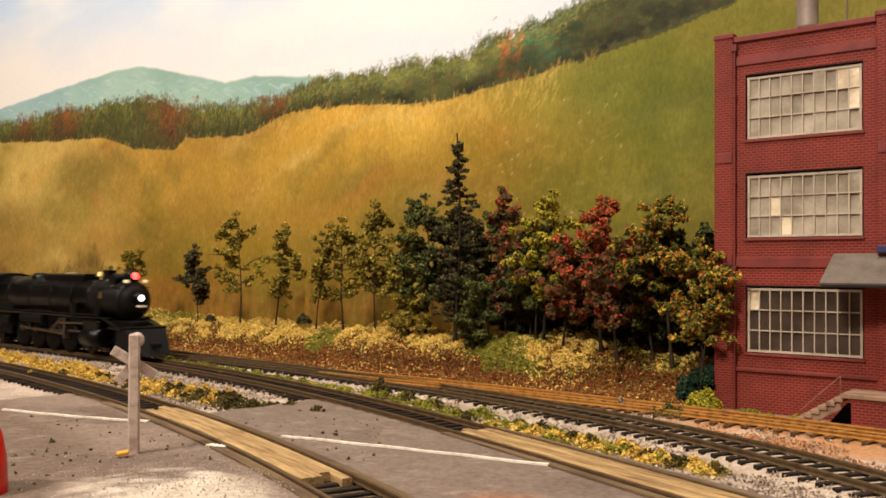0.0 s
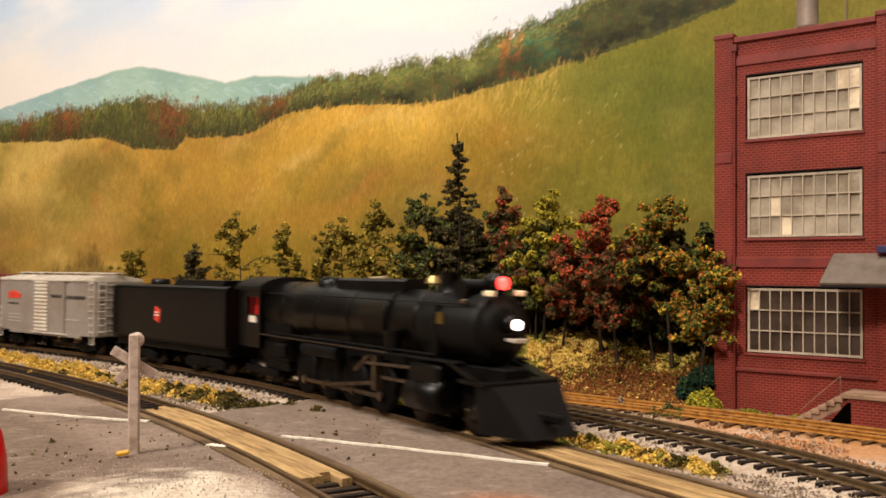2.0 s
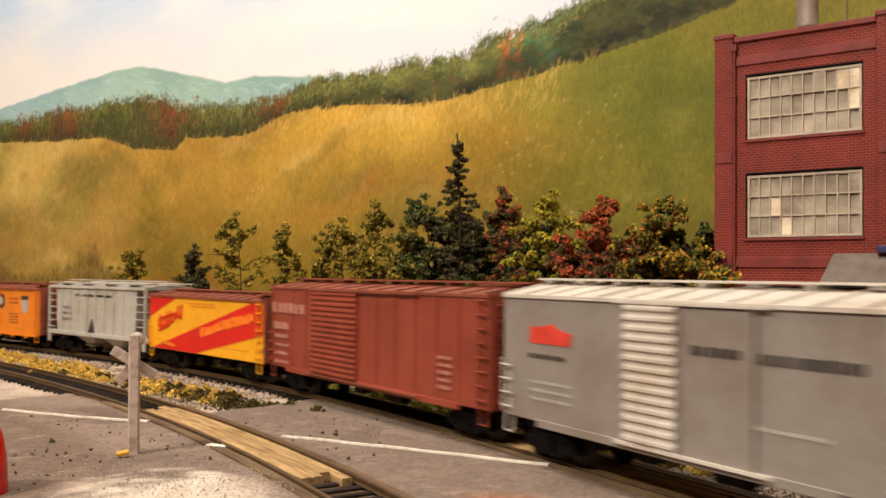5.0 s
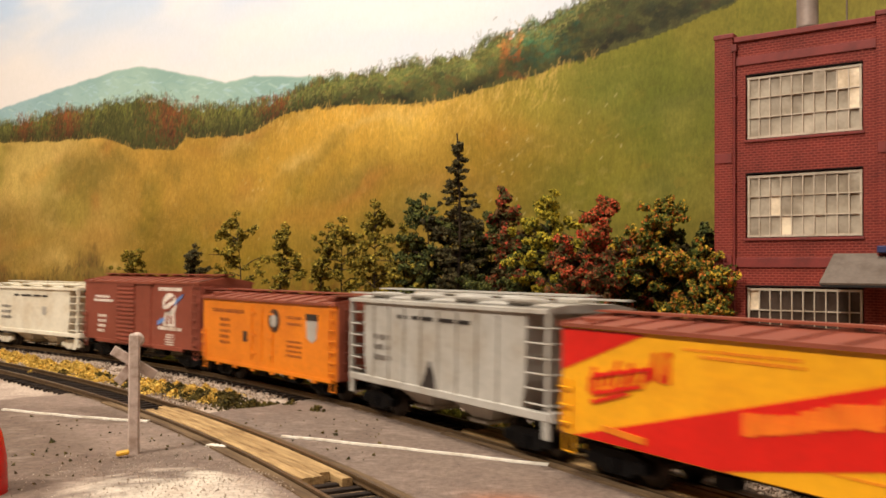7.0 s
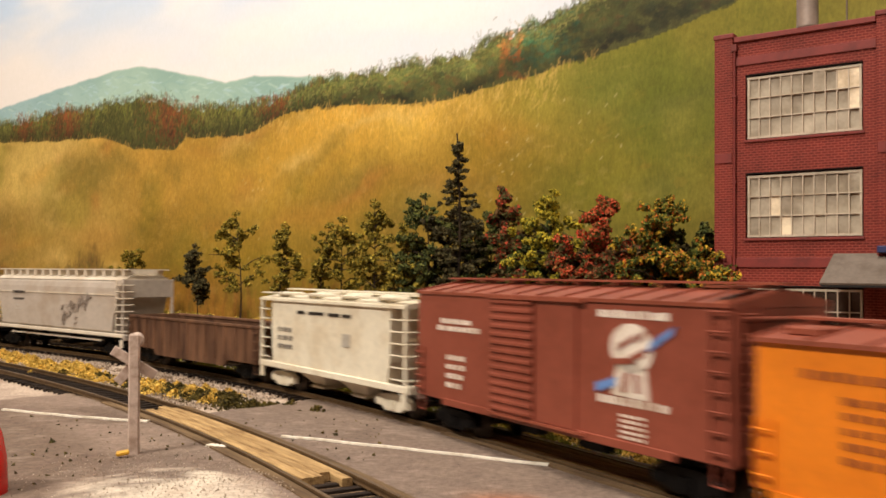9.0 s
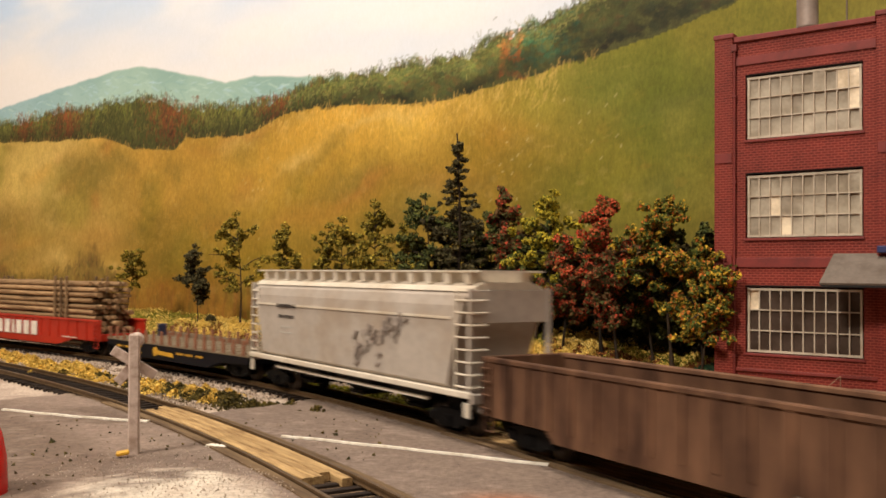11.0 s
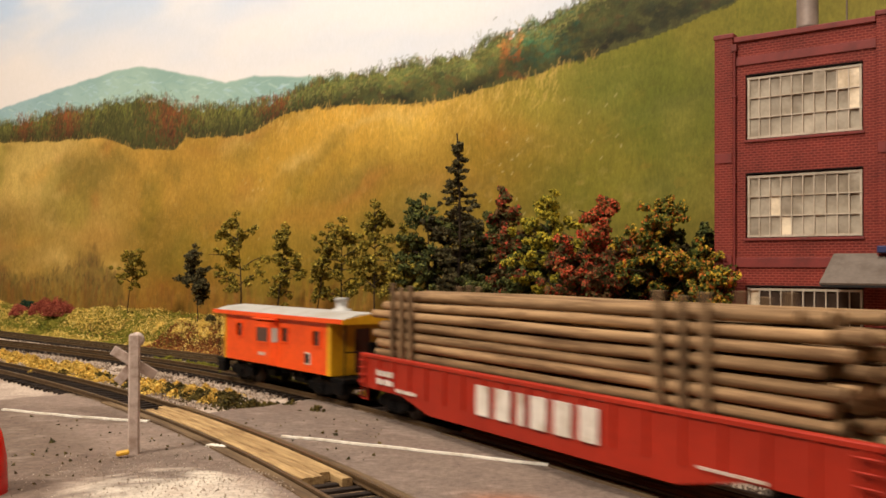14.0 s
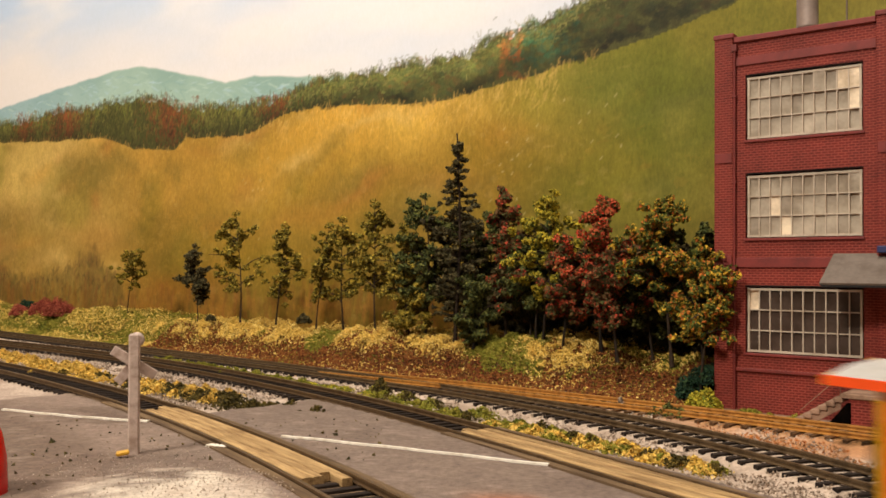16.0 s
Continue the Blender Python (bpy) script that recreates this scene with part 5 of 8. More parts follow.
# extra trees, added to block light and view behind the grove
for k, (a, high) in enumerate(((-0.318, 0.080), (-0.290, 0.074), (-0.268, 0.078), (-0.248, 0.072), (-0.228, 0.078), (-0.206, 0.076), (-0.184, 0.074), (-0.168, 0.070))):
    tree(a, 0.478, 0.016, high, 0.034, F_PINE, "low dark model tree at the back of the grove", 40 + k, 0.0, 1.05, 0.06, 0.0010)


def bush(a, b, base, r, mat, label, seed):
    rng = np.random.default_rng(seed)
    n = int(900 * (r / 0.008) ** 2)
    d = rng.normal(size=(n, 3))
    d /= np.linalg.norm(d, axis=1)[:, None]
    d *= r * (0.70 + 0.35 * rng.random((n, 1))) * (1 + 0.18 * np.sin(d[:, :1] * 5 + seed) * np.cos(d[:, 1:2] * 4))
    d[:, 2] = np.abs(d[:, 2]) * 1.1
    c = ab(a, b, base)
    return tagged(new("bush", crumbs("bush", d + np.array(c)[None], rng.uniform(0.0004, 0.0009, n), mat, seed)), label, "bush", "bushes before the backdrop")


bush(-0.860, 0.452, 0.013, 0.013, F_ROSE, "dusty red foam bush on the bank", 1)
bush(-0.828, 0.450, 0.013, 0.014, F_ROSE, "dusty red foam bush on the bank", 2)
bush(-0.885, 0.440, 0.012, 0.009, F_ROSE, "small dusty red foam bush on the bank", 3)
bush(-0.905, 0.458, 0.016, 0.009, F_TEAL, "small dark green foam bush on the bank", 4)
bush(-0.170, 0.414, -0.002, 0.010, F_TEAL, "blue-green foam bush at the factory corner", 5)
bush(-0.164, 0.412, 0.006, 0.008, F_TEAL, "blue-green foam bush at the factory corner", 6)
bush(-0.162, 0.402, -0.005, 0.008, F_LIME, "yellow-green foam bush at the factory corner", 7)
bush(-0.486, 0.452, 0.020, 0.0055, F_PINE, "small dark foam bush under the trees", 8)
bush(-0.590, 0.448, 0.018, 0.004, F_PINE, "small dark foam bush under the trees", 9)


def scattered_debris():
    """Dark crumbs and twigs on the dirt lot and the road."""
    rng = np.random.default_rng(70)
    n = 620
    x, y = rng.uniform(-0.17, -0.02, n), rng.uniform(0.20, 0.36, n)
    df, sf = distance_to(LINE_FRONT, x, y)
    k = np.where((np.abs(sf) > 0.014) & (x > -0.50 * y))[0]
    tagged(new("debris", crumbs("debris", np.stack([x[k], y[k], np.full(len(k), -0.0010)], -1), rng.uniform(0.00015, 0.0008, len(k)) * rng.uniform(0.3, 1.2, len(k)) ** 2, F_DARK, 71)), "dark crumbs of dirt scattered on the road", "debris", kind="stuff")


scattered_debris()


# ---- the train ----
def glow(name, colour, strength):
    m, nt, p = node_mat(name)
    p.inputs["Base Color"].default_value = (*colour, 1)
    p.inputs["Emission Color"].default_value = (*colour, 1)
    p.inputs["Emission Strength"].default_value = strength
    p.inputs["Roughness"].default_value = 0.2
    return m


T_BLACK = painted("loco_black", rgb(7, 5, 4), 0.36, scale=60, grime=0.4, wear=0.2, spec=0.22)
T_UNDER = painted("under_black", rgb(6, 4, 4), 0.6, scale=160, grime=0.4, wear=0.3, spec=0.16)
T_GRAPHITE = painted("smokebox_graphite", rgb(11, 9, 8), 0.5, scale=80, grime=0.3, spec=0.2)
T_PILOT = painted("pilot_black", rgb(13, 10, 9), 0.6, scale=80, grime=0.3, spec=0.2)
T_STEEL = painted("bright_steel", rgb(112, 96, 80), 0.32, 0.8, scale=200, grime=0.3)
T_WHEEL = painted("wheel_rim", rgb(60, 50, 42), 0.4, 0.7, scale=200, grime=0.4)
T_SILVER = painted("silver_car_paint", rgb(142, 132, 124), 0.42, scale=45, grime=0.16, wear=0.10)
# paler silver for roof, pressed door, rails and ladders
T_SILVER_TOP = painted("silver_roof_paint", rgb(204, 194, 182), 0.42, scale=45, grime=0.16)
T_BOXRED = painted("boxcar_red", rgb(146, 64, 44), 0.5, scale=45, grime=0.18, wear=0.12)
T_BROWN = painted("freight_brown", rgb(134, 66, 48), 0.5, scale=45, grime=0.16, wear=0.12)
T_ROOFBROWN = painted("roof_brown", rgb(138, 70, 50), 0.5, scale=50, grime=0.2)
T_ORANGE = painted("reefer_orange", rgb(226, 126, 22), 0.45, scale=45, grime=0.12, wear=0.08)
T_YELLOW = painted("reefer_yellow", rgb(244, 172, 22), 0.42, scale=45, grime=0.08, wear=0.05)
T_RED = painted("reefer_red", rgb(216, 26, 14), 0.42, scale=45, grime=0.10, wear=0.06)
T_GREY = painted("hopper_grey", rgb(178, 172, 162), 0.48, scale=45, grime=0.16)
T_WHITE = painted("hopper_white", rgb(224, 214, 192), 0.48, scale=45, grime=0.14, wear=0.06)
T_RUSTGON = woody("rusty_gondola", rgb(122, 88, 66), rgb(62, 42, 33), 0.75, (1, 1, 5), 140)
T_FLOW = painted("centre_flow_grey", rgb(174, 162, 150), 0.45, scale=35, grime=0.12)
T_FLOWTOP = painted("centre_flow_top", rgb(208, 196, 178), 0.45, scale=35, grime=0.14)
T_GONRED = painted("gondola_red", rgb(164, 38, 16), 0.48, scale=45, grime=0.14, wear=0.10)
T_BLUE = painted("flat_blue", rgb(8, 8, 16), 0.55, scale=60, grime=0.3, spec=0.2)
T_TAN = painted("flat_tan", rgb(122, 106, 84), 0.7, scale=120, grime=0.25)
T_STAKE = painted("flat_stake", rgb(132, 84, 58), 0.7, scale=120, grime=0.25)
T_CABOOSE = painted("caboose_orange", rgb(240, 82, 20), 0.42, scale=45, grime=0.10, wear=0.05)
T_CABEND = painted("caboose_yellow", rgb(220, 158, 20), 0.45, scale=45, grime=0.14)
T_CABROOF = painted("caboose_roof", rgb(176, 172, 166), 0.5, scale=60, grime=0.16)
T_GLASS = painted("dark_glazing", rgb(70, 34, 24), 0.15, scale=60)
T_FAINT = painted("brown_lettering", rgb(150, 78, 26), 0.6)
T_WASH = painted("worn_lettering", rgb(112, 104, 96), 0.6)
T_INK = painted("dark_lettering", rgb(46, 38, 34), 0.6)
T_CHALK = painted("white_lettering", rgb(226, 214, 200), 0.6)
T_SKY = painted("blue_marking", rgb(96, 132, 190), 0.6)
T_AMBER = painted("amber_marking", rgb(250, 132, 30), 0.5)
T_DUSTY = painted("dusty_lettering", rgb(190, 128, 110), 0.6)
T_LOGORED = painted("red_marking", rgb(214, 64, 46), 0.5)
T_GOLD = painted("gold_marking", rgb(196, 148, 40), 0.55)
T_LOG = woody("peeled_log", rgb(172, 138, 100), rgb(108, 82, 58), 0.8, (10, 1, 1), 320)
T_STAKEWOOD = woody("log_stake", rgb(140, 112, 82), rgb(90, 70, 50), 0.85, (1, 1, 8), 400)
G_HEAD = glow("headlamp_glow", (1.0, 0.93, 0.85), 5.0)
G_RED = glow("red_lamp_glow", (1.0, 0.04, 0.03), 7.0)
G_BOARD = glow("number_board_glow", (1.0, 0.78, 0.5), 0.12)
G_CAB = glow("cab_red_glow", (0.45, 0.02, 0.015), 0.22)

WHEELS = []          # wheelsets and their rolling radius
DRIVERS, RODS = [], []


def wheel_mesh(r, name="wheelset"):
    b = Bag()
    for s in (-1, 1):
        b.turned([(-0.0011, r * 0.55), (-0.0008, r), (0.0008, r), (0.0008, r * 1.10), (0.0012, r * 1.10), (0.0012, r * 0.5)] if s > 0 else
                 [(-0.0012, r * 0.5), (-0.0012, r * 1.10), (-0.0008, r * 1.10), (-0.0008, r), (0.0008, r), (0.0011, r * 0.55)], (0, -s * 0.0082, 0), "y", 20)
    b.rod((0, -0.0115, 0), (0, 0.0115, 0), 0.0011, n=8)
    return b.mesh(name, T_WHEEL)


def side_frame_bag():
    b = Bag()
    for s in (-1, 1):
        y0, y1 = (0.0102, 0.0126) if s > 0 else (-0.0126, -0.0102)
        b.plate([(-0.0125, 0.0068), (-0.0095, 0.0082), (-0.004, 0.0088), (0.004, 0.0088), (0.0095, 0.0082), (0.0125, 0.0068), (0.0125, 0.0040), (0.0085, 0.0040), (0.0050, 0.0022), (-0.0050, 0.0022), (-0.0085, 0.0040), (-0.0125, 0.0040)], y0, y1)
        for x in (-0.0100, 0.0100):
            b.box(x - 0.0016, x + 0.0016, min(y0, y1 * 1.0) - 0.0006, max(y0, y1) + 0.0006, 0.0038, 0.0072, 0.0004)
        for x in (-0.0012, 0.0, 0.0012):
            b.rod((x, s * 0.0128, 0.0030), (x, s * 0.0128, 0.0066), 0.0007, n=8)
    b.box(-0.0024, 0.0024, -0.0104, 0.0104, 0.0040, 0.0084, 0.0005)
    return b


WHEEL_MESH = wheel_mesh(0.0052)
FRAME_MESH = side_frame_bag().mesh("truck", T_UNDER)
FRAME_CREAM = side_frame_bag().mesh("truck", T_WHITE)
COUPLER_MESH = Bag().box(0, 0.0060, -0.0010, 0.0010, 0.0068, 0.0088, 0.0003).box(0.0050, 0.0078, -0.0022, 0.0016, 0.0060, 0.0094, 0.0006).mesh("coupler", T_UNDER)


def truck(parent, x, wheels=(-0.0100, 0.0100), frame_mesh=None):
    t = part("truck", frame_mesh or FRAME_MESH, None, parent, at=pose(x, 0, 0))
    for w in wheels:
        WHEELS.append((part("wheelset", WHEEL_MESH, None, t, at=pose(w, 0, 0.0052)), 0.0052, w))
    return t


def couplers(parent, half):
    part("coupler", COUPLER_MESH, None, parent, at=pose(half - 0.0048, 0, 0))
    part("coupler", COUPLER_MESH, None, parent, at=pose(-half + 0.0048, 0, 0, 0, 0, 180))


def ladder(parent, x, y, z0, z1, wide, mat, along="x", rungs=7):
    b = Bag()
    for s in (-1, 1):
        o = s * wide / 2
        p, q = ((o, 0, z0), (o, 0, z1)) if along == "x" else ((0, o, z0), (0, o, z1))
        b.rod(p, q, 0.00028, n=6)
    for i in range(rungs):
        z = z0 + (z1 - z0) * (i + 0.5) / rungs
        p, q = ((-wide / 2 - 0.0003, -0.0004, z), (wide / 2 + 0.0003, -0.0004, z)) if along == "x" else ((0, -wide / 2, z), (0, wide / 2, z))
        b.rod(p, q, 0.00032, n=6)
    return part("ladder", b, mat, parent, at=pose(x, y, 0))


def bars(parent, x, z, w, h, n, mat, y, seed=0, name="lettering"):
    """Illegible writing: n short bars of one line."""
    rng = random.Random(seed)
    b = Bag()
    step = w / n
    for i in range(n):
        k = step * rng.uniform(0.55, 0.82)
        b.box(x + i * step, x + i * step + k, y - 0.00022, y + 0.0002, z, z + h * rng.uniform(0.85, 1.0))
    return tagged(part(name, b, mat, parent), kind="stuff")


def decal(parent, pts, y, mat, name="marking", label=""):
    return part(name, Bag().plate(pts, y - 0.00025, y + 0.0003), mat, parent, label)


def disc(parent, x, z, r, y, mat, sx=1.0, name="marking"):
    return decal(parent, [(x + sx * r * math.cos(k * math.pi / 12), z + r * math.sin(k * math.pi / 12)) for k in range(24)], y, mat, name)


def under(parent, half, z=0.0095):
    b = Bag()
    b.box(-half + 0.004, half - 0.004, -0.0030, 0.0030, z - 0.0030, z + 0.0012, 0.0003)
    for i in range(6):
        x = -half + 0.012 + (2 * half - 0.024) * i / 5
        b.box(x - 0.0008, x + 0.0008, -0.0150, 0.0150, z - 0.0008, z + 0.0012)
    b.rod((0.010, -0.0080, z - 0.0028), (0.022, -0.0080, z - 0.0028), 0.0026, n=12)
    b.box(-0.016, -0.008, -0.0110, -0.0060, z - 0.0046, z - 0.0010, 0.0004)
    b.rod((-0.03, -0.006, z - 0.002), (0.04, -0.006, z - 0.002), 0.0004, n=6)
    return part("underframe", b, T_UNDER, parent)


def corrugated(x0, x1, z0, z1, y, rows, depth=0.0009):
    """One pressed sheet with rows of beads."""
    b = Bag()
    edge = [(y, z0)]
    for i in range(rows):
        z = z0 + (z1 - z0) * (i + 0.5) / rows
        h = (z1 - z0) / rows * 0.36
        edge += [(y, z - h), (y - depth * 0.8, z - h * 0.4), (y - depth * 0.8, z + h * 0.4), (y, z + h)]
    edge.append((y, z1))
    m = len(edge)
    v = [(x, yy, z) for x in (x0, x1) for yy, z in edge] + [(x, y + 0.0012, z) for x in (x0, x1) for z in (z0, z1)]
    f = [(i, i + m, i + m + 1, i + 1) for i in range(m - 1)]
    k = 2 * m
    f += [(k, k + 1, k + 3, k + 2), (m - 1, 2 * m - 1, k + 3, k + 1), (0, k, k + 2, m), tuple(range(m)) + (k + 1, k), tuple(range(2 * m - 1, m - 1, -1)) + (k + 2, k + 3)]
    return b.add(v, f)


def running_board(parent, half, z, mat, wide=0.0058, lat=0.004):
    b = Bag()
    for i in range(3):
        y = -wide / 2 + wide * i / 3
        b.box(-half - 0.0016, half + 0.0016, y + 0.0001, y + wide / 3 - 0.0001, z, z + 0.0006)
    for x in np.linspace(-half + 0.004, half - 0.004, 9):
        b.box(x - 0.0005, x + 0.0005, -wide / 2, wide / 2, z - 0.0010, z)
    for s in (-1, 1):
        b.box(s * (half - 0.006) - 0.003, s * (half - 0.006) + 0.003, -0.0160 * s if s > 0 else 0.0030, -0.0030 if s > 0 else 0.0160, z - 0.0008, z - 0.0002)
    return part("running_board", b, mat, parent)


def gable_roof(parent, half, w, z0, z1, mat, ribs=12, over=0.0006):
    b = Bag().prism([(-w - over, z0 - 0.0008), (-w - over, z0 + 0.0002), (0, z1), (w + over, z0 + 0.0002), (w + over, z0 - 0.0008)], -half - 0.0003, half + 0.0003)
    for i in range(ribs + 1):
        x = -half + 0.0006 + (2 * half - 0.0012) * i / ribs
        v = [(x + dx, yy, zz) for dx in (-0.0004, 0.0004) for yy, zz in ((-w - over * 1.2, z0 - 0.0002), (-w - over * 1.2, z0 + 0.0007), (0, z1 + 0.0005), (w + over * 1.2, z0 + 0.0007), (w + over * 1.2, z0 - 0.0002))]
        part("roof_seam", Bag().add(v, [(0, 5, 6, 1), (1, 6, 7, 2), (2, 7, 8, 3), (3, 8, 9, 4), (0, 1, 2, 3, 4), (9, 8, 7, 6, 5)]), mat, parent)
    return part("roof", b, mat, parent)


def car_ends(parent, half, w, z0, z1, mat, rows=7):
    """Corrugated end panels."""
    for s in (-1, 1):
        b = Bag().box(s * half - 0.0004, s * half + 0.0004, -w + 0.0004, w - 0.0004, z0, z1)
        for i in range(rows):
            z = z0 + (z1 - z0) * (i + 0.5) / rows
            b.rod((s * half, -w + 0.0025, z), (s * half, w - 0.0025, z), 0.0009, n=8)
        part("end_panel", b, mat, parent)
        wheel = Bag().turned([(-0.0003, 0.0026), (0.0003, 0.0026)], (s * (half + 0.0022), 0.006, z1 - 0.012), "x", 16)
        wheel.rod((s * half, 0.006, z1 - 0.012), (s * (half + 0.0022), 0.006, z1 - 0.012), 0.0004, n=6)
        part("brake_wheel", wheel, mat, parent)


def steps(parent, half, w, z, mat):
    for sx in (-1, 1):
        b = Bag()
        x = sx * (half - 0.0035)
        b.rod((x - 0.0022, -w, z), (x - 0.0022, -w - 0.0002, z - 0.0048), 0.0003, n=6).rod((x + 0.0022, -w, z), (x + 0.0022, -w - 0.0002, z - 0.0048), 0.0003, n=6)
        b.rod((x - 0.0022, -w - 0.0002, z - 0.0048), (x + 0.0022, -w - 0.0002, z - 0.0048), 0.0003, n=6)
        part("step", b, mat, parent)


def boxcar(label, half, body, roof, ribs=0, ladder_mat=None, z0=0.0100, z1=0.0478, peak=0.0512):
    w = 0.0172
    ladder_mat = ladder_mat or body
    car = thing("boxcar", label, "freight car", "cars of the goods train")
    part("body", Bag().box(-half, half, -w, w, z0, z1, 0.0003), body, car)
    gable_roof(car, half, w, z1, peak, roof)
    running_board(car, half, peak + 0.0012, roof)
    car_ends(car, half, w, z0 + 0.001, z1 - 0.001, body)
    if ribs:
        for x in ribs:
            part("rib", Bag().box(x - 0.0007, x + 0.0007, -w - 0.0006, -w + 0.0002, z0 + 0.002, z1 - 0.001, 0.0002), body, car)
    part("sill", Bag().box(-half + 0.018, half - 0.018, -w - 0.0004, -w + 0.0010, z0 - 0.0016, z0 + 0.0008, 0.0002), body, car)
    for x in (half - 0.0034, -half + 0.0034):
        ladder(car, x, -w - 0.0010, z0 + 0.001, z1 + 0.0006 if x > 0 else z0 + 0.018, 0.0050, ladder_mat, rungs=8 if x > 0 else 4)
    ladder(car, half + 0.0013, -w + 0.0042, z0 + 0.001, z1, 0.0052, ladder_mat, "y", 8)
    ladder(car, -half - 0.0013, w - 0.0042, z0 + 0.001, z1, 0.0052, ladder_mat, "y", 8)
    steps(car, half, w, z0, ladder_mat)
    under(car, half, z0 - 0.001)
    truck(car, half - 0.0185)
    truck(car, -half + 0.0185)
    couplers(car, half)
    return car


def silver_boxcar():
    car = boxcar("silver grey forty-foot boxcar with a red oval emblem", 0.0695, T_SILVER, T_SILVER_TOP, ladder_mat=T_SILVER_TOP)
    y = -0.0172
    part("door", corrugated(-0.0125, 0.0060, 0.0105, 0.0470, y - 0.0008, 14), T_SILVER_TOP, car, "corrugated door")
    part("door", Bag().box(0.0070, 0.0300, y - 0.0007, y + 0.0006, 0.0105, 0.0466, 0.0002).box(0.0070, 0.0077, y - 0.0012, y, 0.0105, 0.0466).box(0.0292, 0.0300, y - 0.0012, y, 0.0105, 0.0466), T_SILVER, car, "smooth plug door")
    part("door_rail", Bag().box(-0.016, 0.034, y - 0.0014, y, 0.0468, 0.0476), T_SILVER_TOP, car)
    part("door_rail", Bag().box(-0.016, 0.034, y - 0.0014, y, 0.0098, 0.0106), T_SILVER_TOP, car)
    decal(car, [(-0.0555, 0.0335), (-0.0360, 0.0335), (-0.0350, 0.0370), (-0.0410, 0.0380), (-0.0450, 0.0396), (-0.0500, 0.0384), (-0.0550, 0.0386)], y, T_LOGORED)
    bars(car, -0.0560, 0.0290, 0.018, 0.0015, 7, T_INK, y, 1)
    bars(car, 0.0110, 0.0352, 0.016, 0.0024, 6, T_INK, y - 0.0007, 2)
    bars(car, 0.0310, 0.0346, 0.026, 0.0026, 12, T_INK, y, 3)
    for i in range(3):
        bars(car, -0.0550, 0.0215 - i * 0.0025, 0.020, 0.0009, 8, T_GREY, y, 4 + i)
    bars(car, 0.0300, 0.0200, 0.020, 0.0009, 8, T_GREY, y, 8)
    return car


def red_boxcar():
    car = boxcar("box-red fifty-foot boxcar with ribbed sides and a corrugated door", 0.0880, T_BOXRED, T_ROOFBROWN, ribs=[-0.086, -0.064, -0.050, 0.014, 0.028, 0.042, 0.056, 0.070, 0.083], z1=0.0480, peak=0.0505)
    y = -0.0172
    part("door", corrugated(-0.0420, -0.0010, 0.0105, 0.0470, y - 0.0009, 16), T_BOXRED, car, "wide corrugated door")
    part("door_rail", Bag().box(-0.045, 0.045, y - 0.0016, y, 0.0470, 0.0477), T_ROOFBROWN, car)
    part("door_rail", Bag().box(-0.045, 0.045, y - 0.0014, y, 0.0096, 0.0104), T_ROOFBROWN, car)
    bars(car, -0.0845, 0.0360, 0.036, 0.0048, 6, T_DUSTY, y - 0.0006, 1)
    for i, h in enumerate((0.0036, 0.0018, 0.0014, 0.0014, 0.0014)):
        bars(car, -0.0830, 0.0280 - i * 0.0040, 0.0170, h, 4, T_DUSTY, y - 0.0006, 2 + i)
    for i in range(5):
        bars(car, 0.0580, 0.0250 - i * 0.0026, 0.0090, 0.0012, 3, T_DUSTY, y - 0.0006, 9 + i)
    return car


